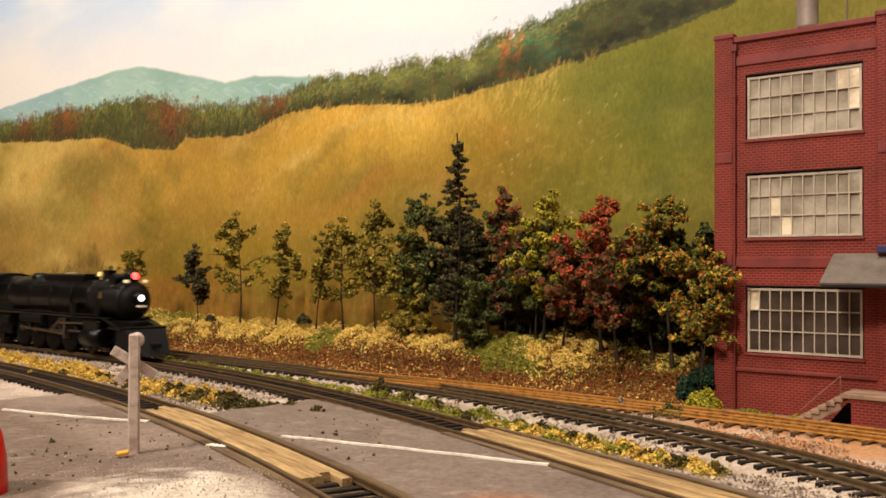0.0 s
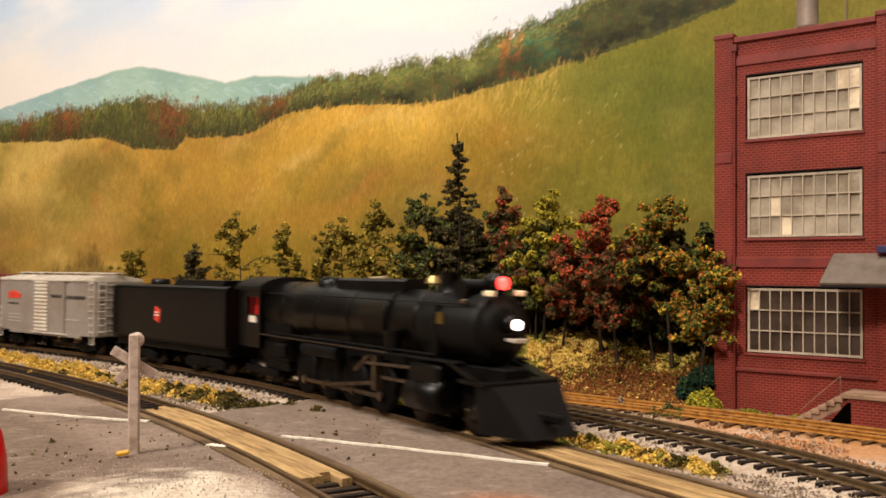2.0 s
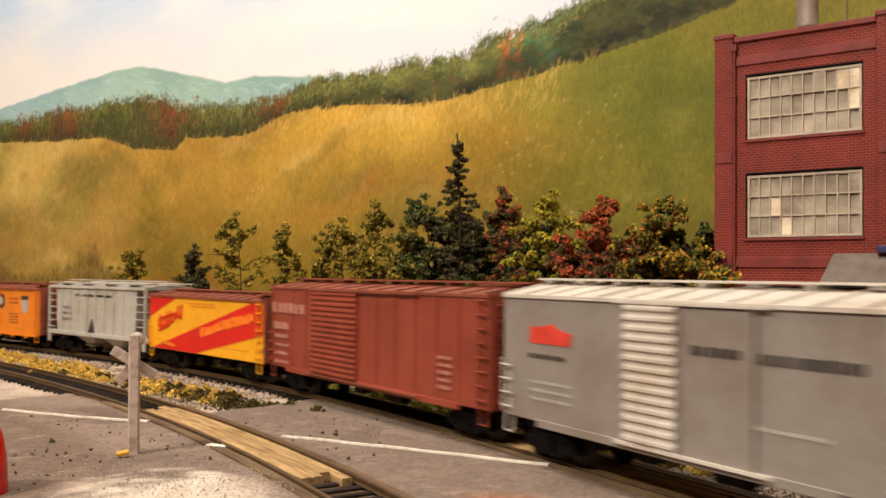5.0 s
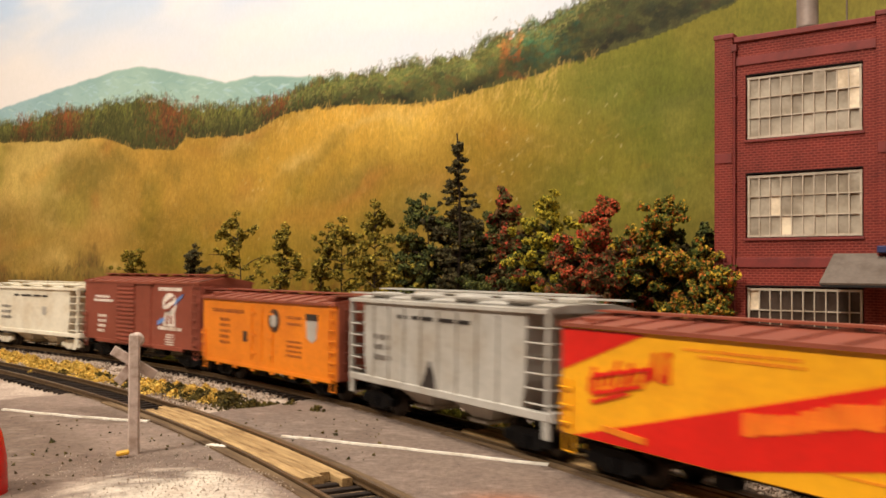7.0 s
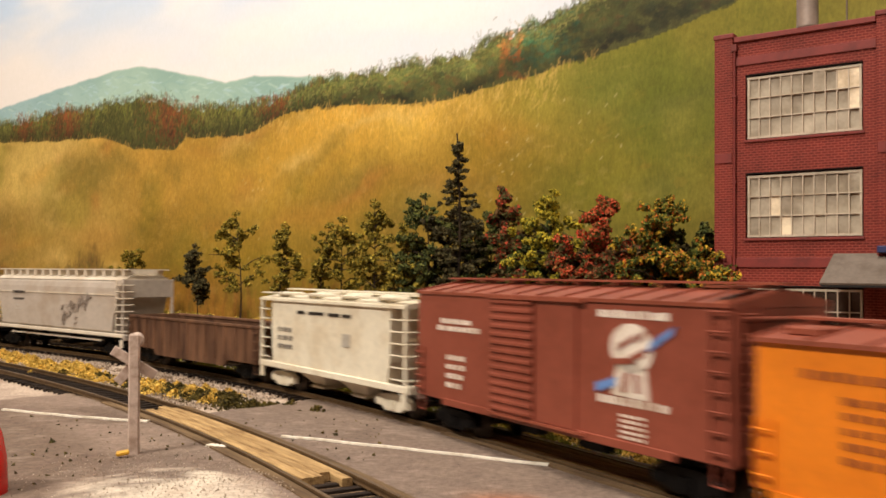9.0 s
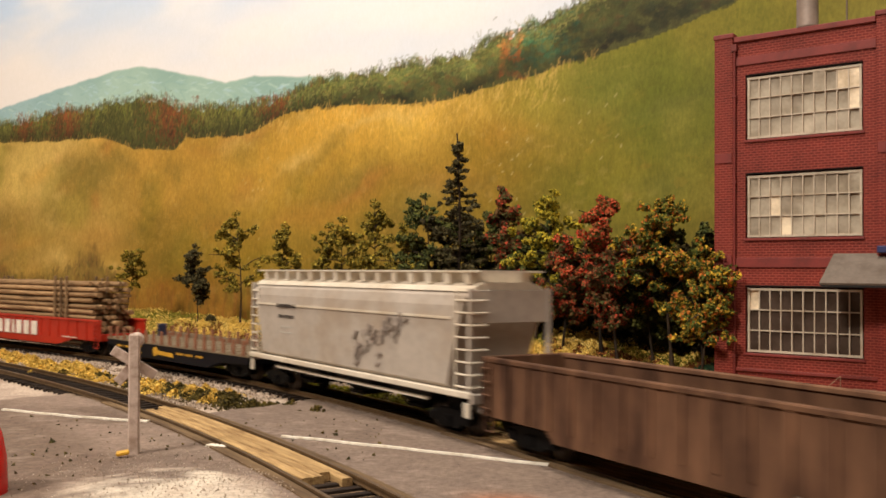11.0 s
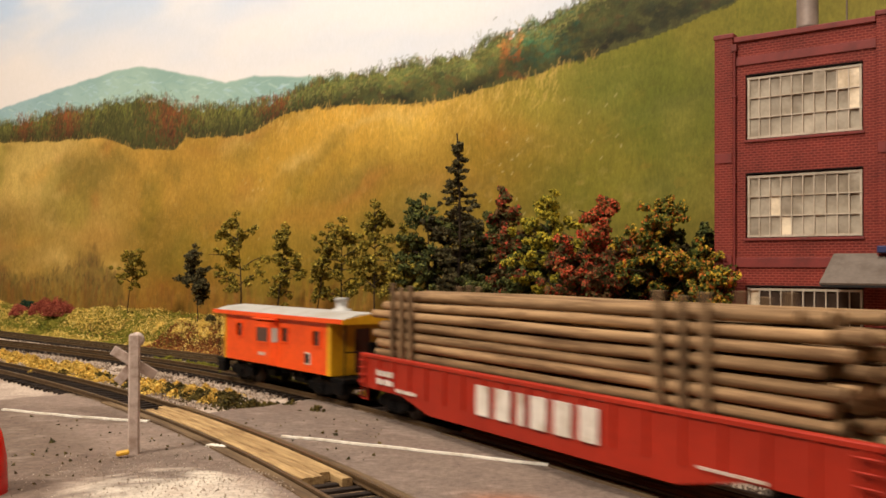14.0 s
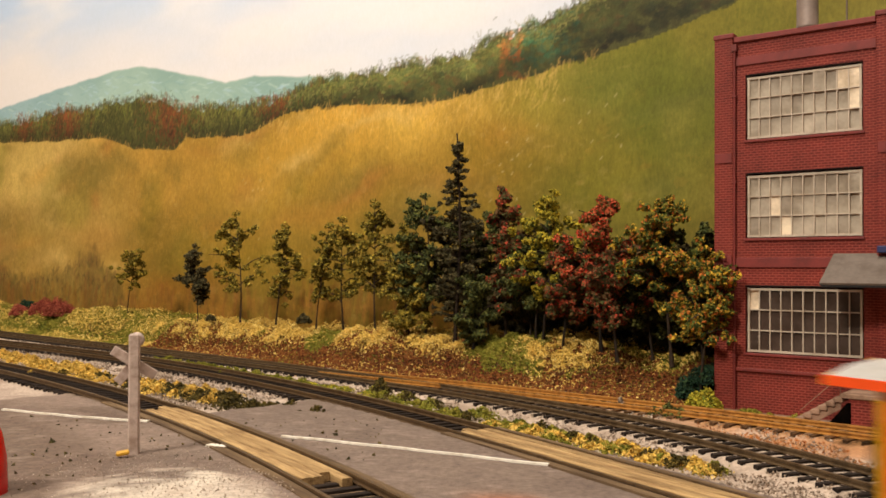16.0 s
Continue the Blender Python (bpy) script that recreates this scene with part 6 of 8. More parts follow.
def brown_boxcar():
    car = boxcar("freight-brown forty-foot boxcar with a white and blue emblem", 0.0735, T_BROWN, T_ROOFBROWN)
    y = -0.0172
    part("door", corrugated(-0.0240, -0.0020, 0.0105, 0.0470, y - 0.0008, 14), T_BROWN, car, "corrugated door")
    part("door", Bag().box(-0.0010, 0.0180, y - 0.0007, y + 0.0006, 0.0105, 0.0466, 0.0002), T_BROWN, car, "smooth door")
    part("door_rail", Bag().box(-0.026, 0.022, y - 0.0018, y, 0.0466, 0.0478), T_ROOFBROWN, car)
    part("door_rail", Bag().box(-0.026, 0.022, y - 0.0014, y, 0.0096, 0.0104), T_ROOFBROWN, car)
    bars(car, -0.0570, 0.0370, 0.020, 0.0018, 7, T_CHALK, y, 1)
    bars(car, -0.0590, 0.0345, 0.027, 0.0018, 9, T_CHALK, y, 2)
    for i, wd in enumerate((0.013, 0.012, 0.012, 0.010)):
        bars(car, -0.0530, 0.0245 - i * 0.0032, wd, 0.0018, 4, T_CHALK, y, 3 + i)
    disc(car, 0.0400, 0.0352, 0.0066, y, T_CHALK, 1.2)
    decal(car, [(0.0325, 0.0225), (0.0465, 0.0222), (0.0455, 0.0300), (0.0420, 0.0318), (0.0345, 0.0305)], y, T_CHALK)
    for cx, cz, sx, sz, tilt in ((0.0385, 0.0368, 0.0032, 0.0010, 0.5), (0.0425, 0.0335, 0.0030, 0.0011, 0.4), (0.0375, 0.0318, 0.0040, 0.0008, 0.1), (0.0380, 0.0262, 0.0011, 0.0026, 0.2), (0.0425, 0.0262, 0.0010, 0.0024, -0.1), (0.0440, 0.0385, 0.0012, 0.0012, 0.6)):
        decal(car, [(cx + sx * i + tilt * sz * j, cz + sz * j + tilt * sx * i) for i, j in ((-1, -1), (1, -1), (1, 1), (-1, 1))], y - 0.0003, T_BROWN)
    bars(car, 0.0270, 0.0430, 0.027, 0.0022, 8, T_CHALK, y, 10)
    bars(car, 0.0270, 0.0200, 0.027, 0.0022, 8, T_CHALK, y, 11)
    decal(car, [(0.0460, 0.0345), (0.0545, 0.0395), (0.0560, 0.0420), (0.0475, 0.0375)], y - 0.0003, T_SKY)
    decal(car, [(0.0265, 0.0225), (0.0340, 0.0250), (0.0345, 0.0275), (0.0265, 0.0250)], y - 0.0003, T_SKY)
    for i in range(5):
        bars(car, 0.0360, 0.0170 - i * 0.0014, 0.010, 0.0008, 4, T_CHALK, y, 12 + i)
    return car


def reefer(label, half, side, z0=0.0098, z1=0.0432, peak=0.0462, hinges=True):
    w = 0.0170
    car = thing("refrigerator_car", label, "freight car", "cars of the goods train")
    part("body", Bag().box(-half, half, -w, w, z0, z1, 0.0003), side, car)
    gable_roof(car, half, w, z1, peak, T_ROOFBROWN, 10, 0.0012)
    running_board(car, half, peak + 0.0008, T_ROOFBROWN)
    for s in (-1, 1):
        b = Bag().box(s * half - 0.0002, s * (half + 0.0007) if s > 0 else -half + 0.0002, -w + 0.0001, w - 0.0001, z0, z1 - 0.0002) if s > 0 else Bag().box(-half - 0.0007, -half + 0.0002, -w + 0.0001, w - 0.0001, z0, z1 - 0.0002)
        for k in range(12):
            yy = -w + 0.0015 + k * (2 * w - 0.003) / 11
            part("plank", Bag().box(s * (half + 0.0007) - 0.0002, s * (half + 0.0007) + 0.0002, yy - 0.0012, yy + 0.0012, z0 + 0.0005, z1 - 0.0006, 0.0001), T_ROOFBROWN, car)
        part("end_panel", b, T_ROOFBROWN, car, "brown planked end")
        for k in (-1, 1):
            part("ice_hatch", Bag().box(s * (half - 0.010) - 0.0045, s * (half - 0.010) + 0.0045, k * 0.0095 - 0.0045, k * 0.0095 + 0.0045, peak - 0.0022, peak - 0.0002, 0.0004), T_ROOFBROWN, car)
    for x in (half - 0.0030, -half + 0.0030):
        ladder(car, x, -w - 0.0010, z0 + 0.001, z1 if x > 0 else z0 + 0.016, 0.0042, side, rungs=7 if x > 0 else 3)
    ladder(car, half + 0.0018, -w + 0.0042, z0 + 0.001, z1, 0.0050, T_ROOFBROWN, "y", 7)
    steps(car, half, w, z0, side)
    b = Bag()
    for x in (-0.0110, 0.0, 0.0110):
        b.box(x - 0.0002, x + 0.0002, -w - 0.0005, -w + 0.0002, z0 + 0.003, z1 - 0.003)
    for z in (0.016, 0.025, 0.036):
        b.box(-0.0120, -0.0070, -w - 0.0006, -w + 0.0002, z, z + 0.0010).box(0.0070, 0.0120, -w - 0.0006, -w + 0.0002, z, z + 0.0010)
    if hinges:
        part("door", b, side, car)
    under(car, half, z0 - 0.001)
    truck(car, half - 0.0180)
    truck(car, -half + 0.0180)
    couplers(car, half)
    return car


def orange_reefer():
    car = reefer("orange wooden refrigerator car with a brown roof", 0.0700, T_ORANGE)
    y = -0.0170
    bars(car, -0.0580, 0.0355, 0.038, 0.0020, 12, T_FAINT, y, 1)
    for i in range(5):
        bars(car, -0.0480, 0.0310 - i * 0.0030, 0.012, 0.0016, 4, T_FAINT, y, 2 + i)
    disc(car, 0.0120, 0.0335, 0.0056, y, T_INK)
    disc(car, 0.0120, 0.0335, 0.0030, y - 0.0003, T_GREY)
    decal(car, [(0.0440, 0.0270), (0.0480, 0.0250), (0.0520, 0.0270), (0.0530, 0.0380), (0.0430, 0.0380)], y, T_GREY, label="grey shield")
    decal(car, [(0.0430, 0.0352), (0.0530, 0.0352), (0.0530, 0.0380), (0.0430, 0.0380)], y - 0.0003, T_INK)
    decal(car, [(-0.0210, 0.0215), (-0.0165, 0.0215), (-0.0165, 0.0268), (-0.0210, 0.0268)], y, T_INK, "hatch")
    bars(car, 0.0250, 0.0350, 0.014, 0.0014, 5, T_FAINT, y, 9)
    bars(car, 0.0250, 0.0320, 0.014, 0.0014, 5, T_FAINT, y, 10)
    for i in range(4):
        bars(car, 0.0250, 0.0240 - i * 0.0022, 0.014, 0.0010, 5, T_FAINT, y, 11 + i)
    part("side_sill", Bag().box(-0.066, 0.066, y - 0.0004, y + 0.001, 0.0086, 0.0102), T_ORANGE, car)
    for x in (-0.050, -0.030, -0.010, 0.010, 0.030, 0.050):
        part("sill_foot", Bag().box(x - 0.0016, x + 0.0016, y - 0.0004, y + 0.0012, 0.0072, 0.0090, 0.0002), T_ORANGE, car)
    return car


def banded_reefer():
    half, z0, z1 = 0.0665, 0.0112, 0.0428
    car = reefer("yellow refrigerator car with bold red diagonal bands", half, T_YELLOW, z0, z1, 0.0450, False)
    y = -0.0170
    X = lambda k: -half + 0.0004 + (2 * half - 0.0008) * k
    Z = lambda k: z0 + 0.0003 + (z1 - z0 - 0.0016) * k
    decal(car, [(X(0), Z(0.60)), (X(0.26), Z(1)), (X(0), Z(1))], y, T_RED, label="red corner field")
    decal(car, [(X(0.04), Z(0)), (X(0.45), Z(0)), (X(1), Z(0.46)), (X(1), Z(1)), (X(0.93), Z(1))], y, T_RED, label="red diagonal band")
    rng = random.Random(3)
    for i in range(13):
        k = 0.085 + i * 0.019
        h = rng.uniform(0.12, 0.30)
        zz = 0.42 + i * 0.017 + rng.uniform(-0.03, 0.03)
        lean = rng.uniform(-0.010, 0.022)
        decal(car, [(X(k), Z(zz)), (X(k + 0.010), Z(zz + 0.01)), (X(k + 0.014 + lean), Z(zz + h)), (X(k + 0.003 + lean), Z(zz + h - 0.02))], y - 0.00002 * i, T_RED, "marking")
    for zz, l in ((0.44, 0.15), (0.36, 0.11), (0.60, 0.17)):
        decal(car, [(X(0.10), Z(zz - 0.04)), (X(0.10 + l), Z(zz + 0.10)), (X(0.10 + l), Z(zz + 0.13)), (X(0.10), Z(zz))], y - 0.0004, T_RED)
    for i in range(15):
        k = 0.50 + i * 0.029
        zz = 0.31 + i * 0.025 + rng.uniform(-0.015, 0.015)
        h = rng.uniform(0.13, 0.20)
        decal(car, [(X(k), Z(zz)), (X(k + 0.024), Z(zz + 0.02)), (X(k + 0.022), Z(zz + h)), (X(k + 0.002), Z(zz + h - 0.02))], y - 0.0003, T_AMBER)
    bars(car, X(0.36), Z(0.90), 0.034, 0.0008, 9, T_ORANGE, y, 4)
    bars(car, X(0.40), Z(0.85), 0.030, 0.0008, 9, T_ORANGE, y, 5)
    bars(car, X(0.60), Z(0.16), 0.040, 0.0006, 9, T_ORANGE, y, 6)
    decal(car, [(X(0.13), Z(0.10)), (X(0.26), Z(0.06)), (X(0.26), Z(0.12)), (X(0.14), Z(0.15))], y - 0.0003, T_ORANGE)
    return car


def covered_hopper(label, half, paint, ribs, ink, seed):
    w = 0.0166
    car = thing("covered_hopper", label, "freight car", "cars of the goods train")
    z0, z1 = 0.0128, 0.0432
    body = Bag().plate([(-half + 0.012, z1), (half - 0.012, z1), (half - 0.0125, 0.022), (half - 0.0145, z0), (-half + 0.0145, z0), (-half + 0.0125, 0.022)], -w, w)
    part("body", body, paint, car)
    part("slope_sheet", Bag().plate([(half - 0.0118, 0.0300), (half - 0.0150, 0.0135), (half - 0.0170, 0.0135), (half - 0.0138, 0.0300)], -w + 0.002, w - 0.002), paint, car)
    for k in range(len(ribs)):
        part("rib", Bag().box(ribs[k] - 0.0005, ribs[k] + 0.0005, -w - 0.0010, -w + 0.0002, z0 + 0.0006, z1 - 0.0012, 0.0002), paint, car)
    part("roof", Bag().prism([(-w - 0.0012, z1), (-w - 0.0012, z1 + 0.0012), (-0.010, z1 + 0.0026), (0.010, z1 + 0.0026), (w + 0.0012, z1 + 0.0012), (w + 0.0012, z1)], -half + 0.001, half - 0.001), paint, car)
    for x in np.linspace(-half + 0.020, half - 0.020, 4):
        for s in (-1, 1):
            part("hatch", Bag().box(x - 0.0062, x + 0.0062, s * 0.0100 - 0.0040, s * 0.0100 + 0.0040, z1 + 0.0020, z1 + 0.0042, 0.0006), paint, car)
    part("running_board", Bag().box(-half, half, -0.0028, 0.0028, z1 + 0.0050, z1 + 0.0056).box(-half, half, -w, -w + 0.0022, z1 + 0.0034, z1 + 0.0040).box(-half, half, w - 0.0022, w, z1 + 0.0034, z1 + 0.0040), paint, car)
    part("side_sill", Bag().box(-half, half, -w - 0.0008, -w + 0.0012, z0 - 0.0018, z0 + 0.0010, 0.0003).box(-half, half, w - 0.0012, w + 0.0008, z0 - 0.0018, z0 + 0.0010, 0.0003), paint, car)
    part("centre_sill", Bag().box(-half + 0.004, half - 0.004, -0.003, 0.003, 0.0072, 0.0112), T_UNDER, car)
    for sx in (-1, 1):
        part("end_sill", Bag().box(sx * half - 0.0010, sx * half + 0.0010, -w, w, z0 - 0.0020, z0 + 0.0014, 0.0003), paint, car)
        for sy in (-1, 1):
            part("corner_post", Bag().box(sx * (half - 0.0012) - 0.0009, sx * (half - 0.0012) + 0.0009, sy * (w - 0.0002) - 0.0008, sy * (w - 0.0002) + 0.0008, z0, z1 + 0.0008), paint, car)
            part("sill_step", Bag().box(sx * (half - 0.0020) - 0.0016, sx * (half - 0.0020) + 0.0016, sy * w - 0.0006, sy * w + 0.0006, z0 - 0.0072, z0 - 0.0014, 0.0002), paint, car)
        b = Bag()
        for i in range(6):
            z = z0 + 0.003 + i * 0.0046
            b.rod((sx * (half - 0.0012), -w - 0.0006, z), (sx * (half - 0.0110), -w - 0.0006, z), 0.00035, n=6)
            b.rod((sx * half, -w, z), (sx * half, -w + 0.007, z), 0.00035, n=6)
        part("ladder", b, paint, car)
        bay = Bag()
        x = sx * 0.0185
        v = [(x + a, c, z) for z, ax, cx in ((z0, 0.0150, 0.0150), (0.0050, 0.0050, 0.0085)) for a, c in ((-ax, -cx), (ax, -cx), (ax, cx), (-ax, cx))]
        bay.add(v, [(0, 1, 2, 3), (7, 6, 5, 4), (0, 4, 5, 1), (1, 5, 6, 2), (2, 6, 7, 3), (3, 7, 4, 0)])
        bay.box(x - 0.0056, x + 0.0056, -0.0100, 0.0100, 0.0038, 0.0052, 0.0003)
        part("hopper_bay", bay, paint, car)
    for x, n in ((-0.026, 2), (-0.015, 4), (0.003, 3), (0.016, 2)):
        bars(car, x, 0.0378, 0.0036 * n, 0.0015, n * 3, ink, -w - 0.0002, seed + n)
    for i in range(3):
        bars(car, -half + 0.020, 0.0290 - i * 0.0040, 0.016, 0.0020, 3, T_WASH, -w - 0.0002, seed + i + 1)
    fm = FRAME_CREAM if paint is T_WHITE else None
    truck(car, half - 0.0165, frame_mesh=fm)
    truck(car, -half + 0.0165, frame_mesh=fm)
    couplers(car, half)
    return car


def grey_hopper():
    ribs = [-0.045, -0.033, -0.021, -0.009, 0.003, 0.015, 0.027, 0.039]
    car = covered_hopper("light grey two-bay covered hopper with ribbed sides", 0.0660, T_GREY, ribs, T_INK, 20)
    # dark triangle on the closed side, painted as a shaded gap between bays
    decal(car, [(-0.0080, 0.0136), (0.0030, 0.0136), (-0.0025, 0.0235)], -0.0168, T_INK, "hopper_gap")
    return car


def white_hopper():
    car = covered_hopper("cream-white two-bay covered hopper with smooth sides", 0.0660, T_WHITE, [], T_INK, 30)
    decal(car, [(0.016, 0.0255), (0.0225, 0.0255), (0.0225, 0.0310), (0.016, 0.0310)], -0.0167, T_GREY, "marking")
    return car


def gondola(label, half, paint, z_top, belly, name="gondola", floor_mat=None, ribs=15, end_top=None):
    w = 0.0172
    car = thing(name, label, "freight car", "cars of the goods train")
    zb = 0.0105
    for s in (-1, 1):
        y0, y1 = (-w, -w + 0.0012) if s < 0 else (w - 0.0012, w)
        pts = [(-half, z_top), (half, z_top), (half, zb), (half - 0.034, zb), (half * 0.52, belly), (-half * 0.52, belly), (-half + 0.034, zb), (-half, zb)]
        part("side", Bag().plate(pts, y0, y1), paint, car)
        part("top_rail", Bag().box(-half, half, y0 - 0.0007, y1 + 0.0007, z_top - 0.0012, z_top + 0.0004, 0.0003), paint, car)
        for i in range(ribs):
            x = -half + 0.004 + (2 * half - 0.008) * i / (ribs - 1)
            yy = y0 - 0.0007 if s < 0 else y1
            part("rib", Bag().box(x - 0.0006, x + 0.0006, yy, yy + 0.0007, zb + 0.0004, z_top - 0.001), paint, car)
    for s in (-1, 1):
        part("end_panel", Bag().box(s * half - 0.0008, s * half + 0.0008, -w, w, zb, end_top or z_top + 0.0004, 0.0003), paint, car)
        ladder(car, s * (half - 0.0034), -w - 0.0010, zb + 0.0006, z_top - 0.001, 0.0046, paint, rungs=4)
    part("deck", Bag().box(-half + 0.001, half - 0.001, -w + 0.001, w - 0.001, zb - 0.0004, zb + 0.0008), floor_mat or paint, car)
    part("centre_sill", Bag().box(-half + 0.004, half - 0.004, -0.003, 0.003, 0.0070, zb), T_UNDER, car)
    steps(car, half, w, zb, paint)
    truck(car, half - 0.0200)
    truck(car, -half + 0.0200)
    couplers(car, half)
    return car


def rusty_gondola():
    car = gondola("empty rust-streaked brown gondola", 0.0780, T_RUSTGON, 0.0293, 0.0072)
    return car


def red_gondola():
    car = gondola("bright red mill gondola with large white lettering", 0.1150, T_GONRED, 0.0238, 0.0058, ribs=19, end_top=0.0150)
    y = -0.0172 - 0.0008
    # six white letter blocks
    for i, wd in enumerate((0.0066, 0.0072, 0.0030, 0.0070, 0.0070, 0.0072)):
        x = -0.0275 + 1.06 * (0, 0.0104, 0.0214, 0.0278, 0.0384, 0.0490)[i]
        wd *= 1.06
        decal(car, [(x, 0.0108), (x + wd, 0.0108), (x + wd, 0.0205), (x, 0.0205)], y, T_CHALK, "letter_block")
    bars(car, -0.0990, 0.0165, 0.014, 0.0022, 4, T_CHALK, y, 1)
    bars(car, -0.0990, 0.0132, 0.014, 0.0022, 4, T_CHALK, y, 2)
    bars(car, -0.0830, 0.0115, 0.016, 0.0014, 5, T_CHALK, y, 3)
    bars(car, 0.0680, 0.0112, 0.020, 0.0008, 5, T_CHALK, y, 4)
    return car


def log_load():
    """The stacked logs in the red gondola, with upright stakes."""
    load = thing("log_load", "stack of peeled tan logs between wooden stakes", "logs")
    rng = random.Random(8)
    r = 0.00196
    for row in range(10):
        n = 7 if row < 8 else 6
        for i in range(n):
            y = (i - (n - 1) / 2) * 2 * r * 1.03 + rng.uniform(-1, 1) * 0.0003
            z = 0.0115 + r + row * r * 1.94 + rng.uniform(-1, 1) * 0.0002
            h = 0.1085 + rng.uniform(-0.009, 0.003) - (0.006 if row == 9 else 0)
            k = rng.uniform(0.82, 1.05)
            b = Bag()
            p = [Vector((-h + 2 * h * t / 5, y + rng.uniform(-1, 1) * 0.0002, z + rng.uniform(-1, 1) * 0.0003)) for t in range(6)]
            for t in range(5):
                b.rod(p[t], p[t + 1], r * k * (1 - 0.02 * t), r * k * (1 - 0.02 * (t + 1)), 12, cap=t in (0, 4))
            part("log", b, T_LOG, load)
    for x in (-0.0870, -0.0800, -0.0730, 0.0560, 0.0640, 0.0715):
        for s in (-1, 1):
            part("stake", Bag().box(x - 0.0010, x + 0.0010, s * 0.0154 - 0.0008, s * 0.0154 + 0.0008, 0.0110, 0.0522 + rng.uniform(-0.001, 0.001), 0.0003), T_STAKEWOOD, load)
    return load


def centre_flow():
    half, w = 0.0925, 0.0180
    car = thing("covered_hopper", "long light grey centre-flow covered hopper with curved sides", "freight car", "cars of the goods train")
    out = [(-w, 0.0165), (-w, 0.0400), (-w * 0.985, 0.0440), (-w * 0.93, 0.0475), (-w * 0.80, 0.0500), (-w * 0.5, 0.0515), (w * 0.5, 0.0515), (w * 0.80, 0.0500), (w * 0.93, 0.0475), (w * 0.985, 0.0440), (w, 0.0400), (w, 0.0165), (w * 0.80, 0.0125), (-w * 0.80, 0.0125)]
    b = Bag()
    n = len(out)
    ends = ((0.0035, 0.0470), (0.0062, 0.0400), (0.0092, 0.0330), (0.0116, 0.0260), (0.0132, 0.0195), (0.0142, 0.0125))
    stations = tuple((-half + d, lo) for d, lo in ends) + tuple((half - d, lo) for d, lo in ends[::-1])
    v = []
    for x, lo in stations:
        v += [(x, y, max(z, lo)) for y, z in out]
    m = len(stations)
    b.add(v, [(i * n + j, i * n + (j + 1) % n, (i + 1) * n + (j + 1) % n, (i + 1) * n + j) for i in range(m - 1) for j in range(n)])
    part("body", b, T_FLOW, car)
    part("roof", Bag().prism([(-w * 0.90, 0.0490), (-w * 0.84, 0.0505), (-w * 0.55, 0.0522), (w * 0.55, 0.0522), (w * 0.84, 0.0505), (w * 0.90, 0.0490)], -half + 0.002, half - 0.002), T_FLOWTOP, car, "paler roof sheet")
    for x in np.linspace(-half + 0.008, half - 0.008, 15):
        part("roof_saddle", Bag().box(x - 0.0016, x + 0.0016, -0.0140, 0.0140, 0.0515, 0.0556), T_FLOWTOP, car)
    part("running_board", Bag().box(-half, half, -0.0145, -0.0095, 0.0556, 0.0563).box(-half, half, 0.0095, 0.0145, 0.0556, 0.0563).box(-half, -half + 0.003, -0.0095, 0.0095, 0.0556, 0.0563).box(half - 0.003, half, -0.0095, 0.0095, 0.0556, 0.0563), T_FLOWTOP, car)
    for x in np.linspace(-half + 0.018, half - 0.018, 6):
        part("hatch", Bag().turned([(0, 0.0052), (0.0016, 0.0052), (0.0024, 0.0040)], (x, 0, 0.0520), "z", 18), T_FLOWTOP, car)
    part("side_bead", Bag().box(-half + 0.006, half - 0.012, -w - 0.0005, -w + 0.0004, 0.0392, 0.0400), T_FLOWTOP, car, "raised pale bead")
    part("side_sill", Bag().box(-half, half, -w - 0.0010, -w + 0.0012, 0.0128, 0.0150, 0.0003).box(-half, half, w - 0.0012, w + 0.0010, 0.0128, 0.0150, 0.0003), T_FLOWTOP, car)
    part("lower_bead", Bag().box(-half + 0.026, half - 0.030, -w + 0.002, -w + 0.0035, 0.0092, 0.0102), T_FLOWTOP, car)
    part("centre_sill", Bag().box(-half + 0.004, half - 0.004, -0.003, 0.003, 0.0072, 0.0120), T_UNDER, car)
    for s in (-1, 1):
        part("end_sill", Bag().box(s * half - 0.0010, s * half + 0.0010, -w, w, 0.0110, 0.0145, 0.0003), T_FLOW, car)
        for k in (-1, 1):
            part("corner_post", Bag().box(s * (half - 0.0012) - 0.0008, s * (half - 0.0012) + 0.0008, k * (w - 0.0004) - 0.0006, k * (w - 0.0004) + 0.0006, 0.0140, 0.0500), T_FLOW, car)
        part("end_panel", Bag().box(s * (half - 0.0016) - 0.0006, s * (half - 0.0016) + 0.0006, -w + 0.001, w - 0.001, 0.0380, 0.0495, 0.0002), T_FLOW, car)
        b = Bag()
        for i in range(8):
            z = 0.0165 + i * 0.0042
            b.rod((s * (half - 0.0010), -w - 0.0002, z), (s * (half - 0.0085), -w - 0.0002, z), 0.0004, n=6)
            b.rod((s * half, -w, z), (s * half, -w + 0.007, z), 0.0004, n=6)
        b.rod((s * (half - 0.0085), -w - 0.0002, 0.014), (s * (half - 0.0085), -w - 0.0002, 0.049), 0.0004, n=6)
        part("ladder", b, T_FLOWTOP, car)
        part("sill_step", Bag().box(s * (half - 0.002) - 0.0016, s * (half - 0.002) + 0.0016, -w - 0.0004, -w + 0.0006, 0.0062, 0.0112, 0.0002), T_FLOWTOP, car)
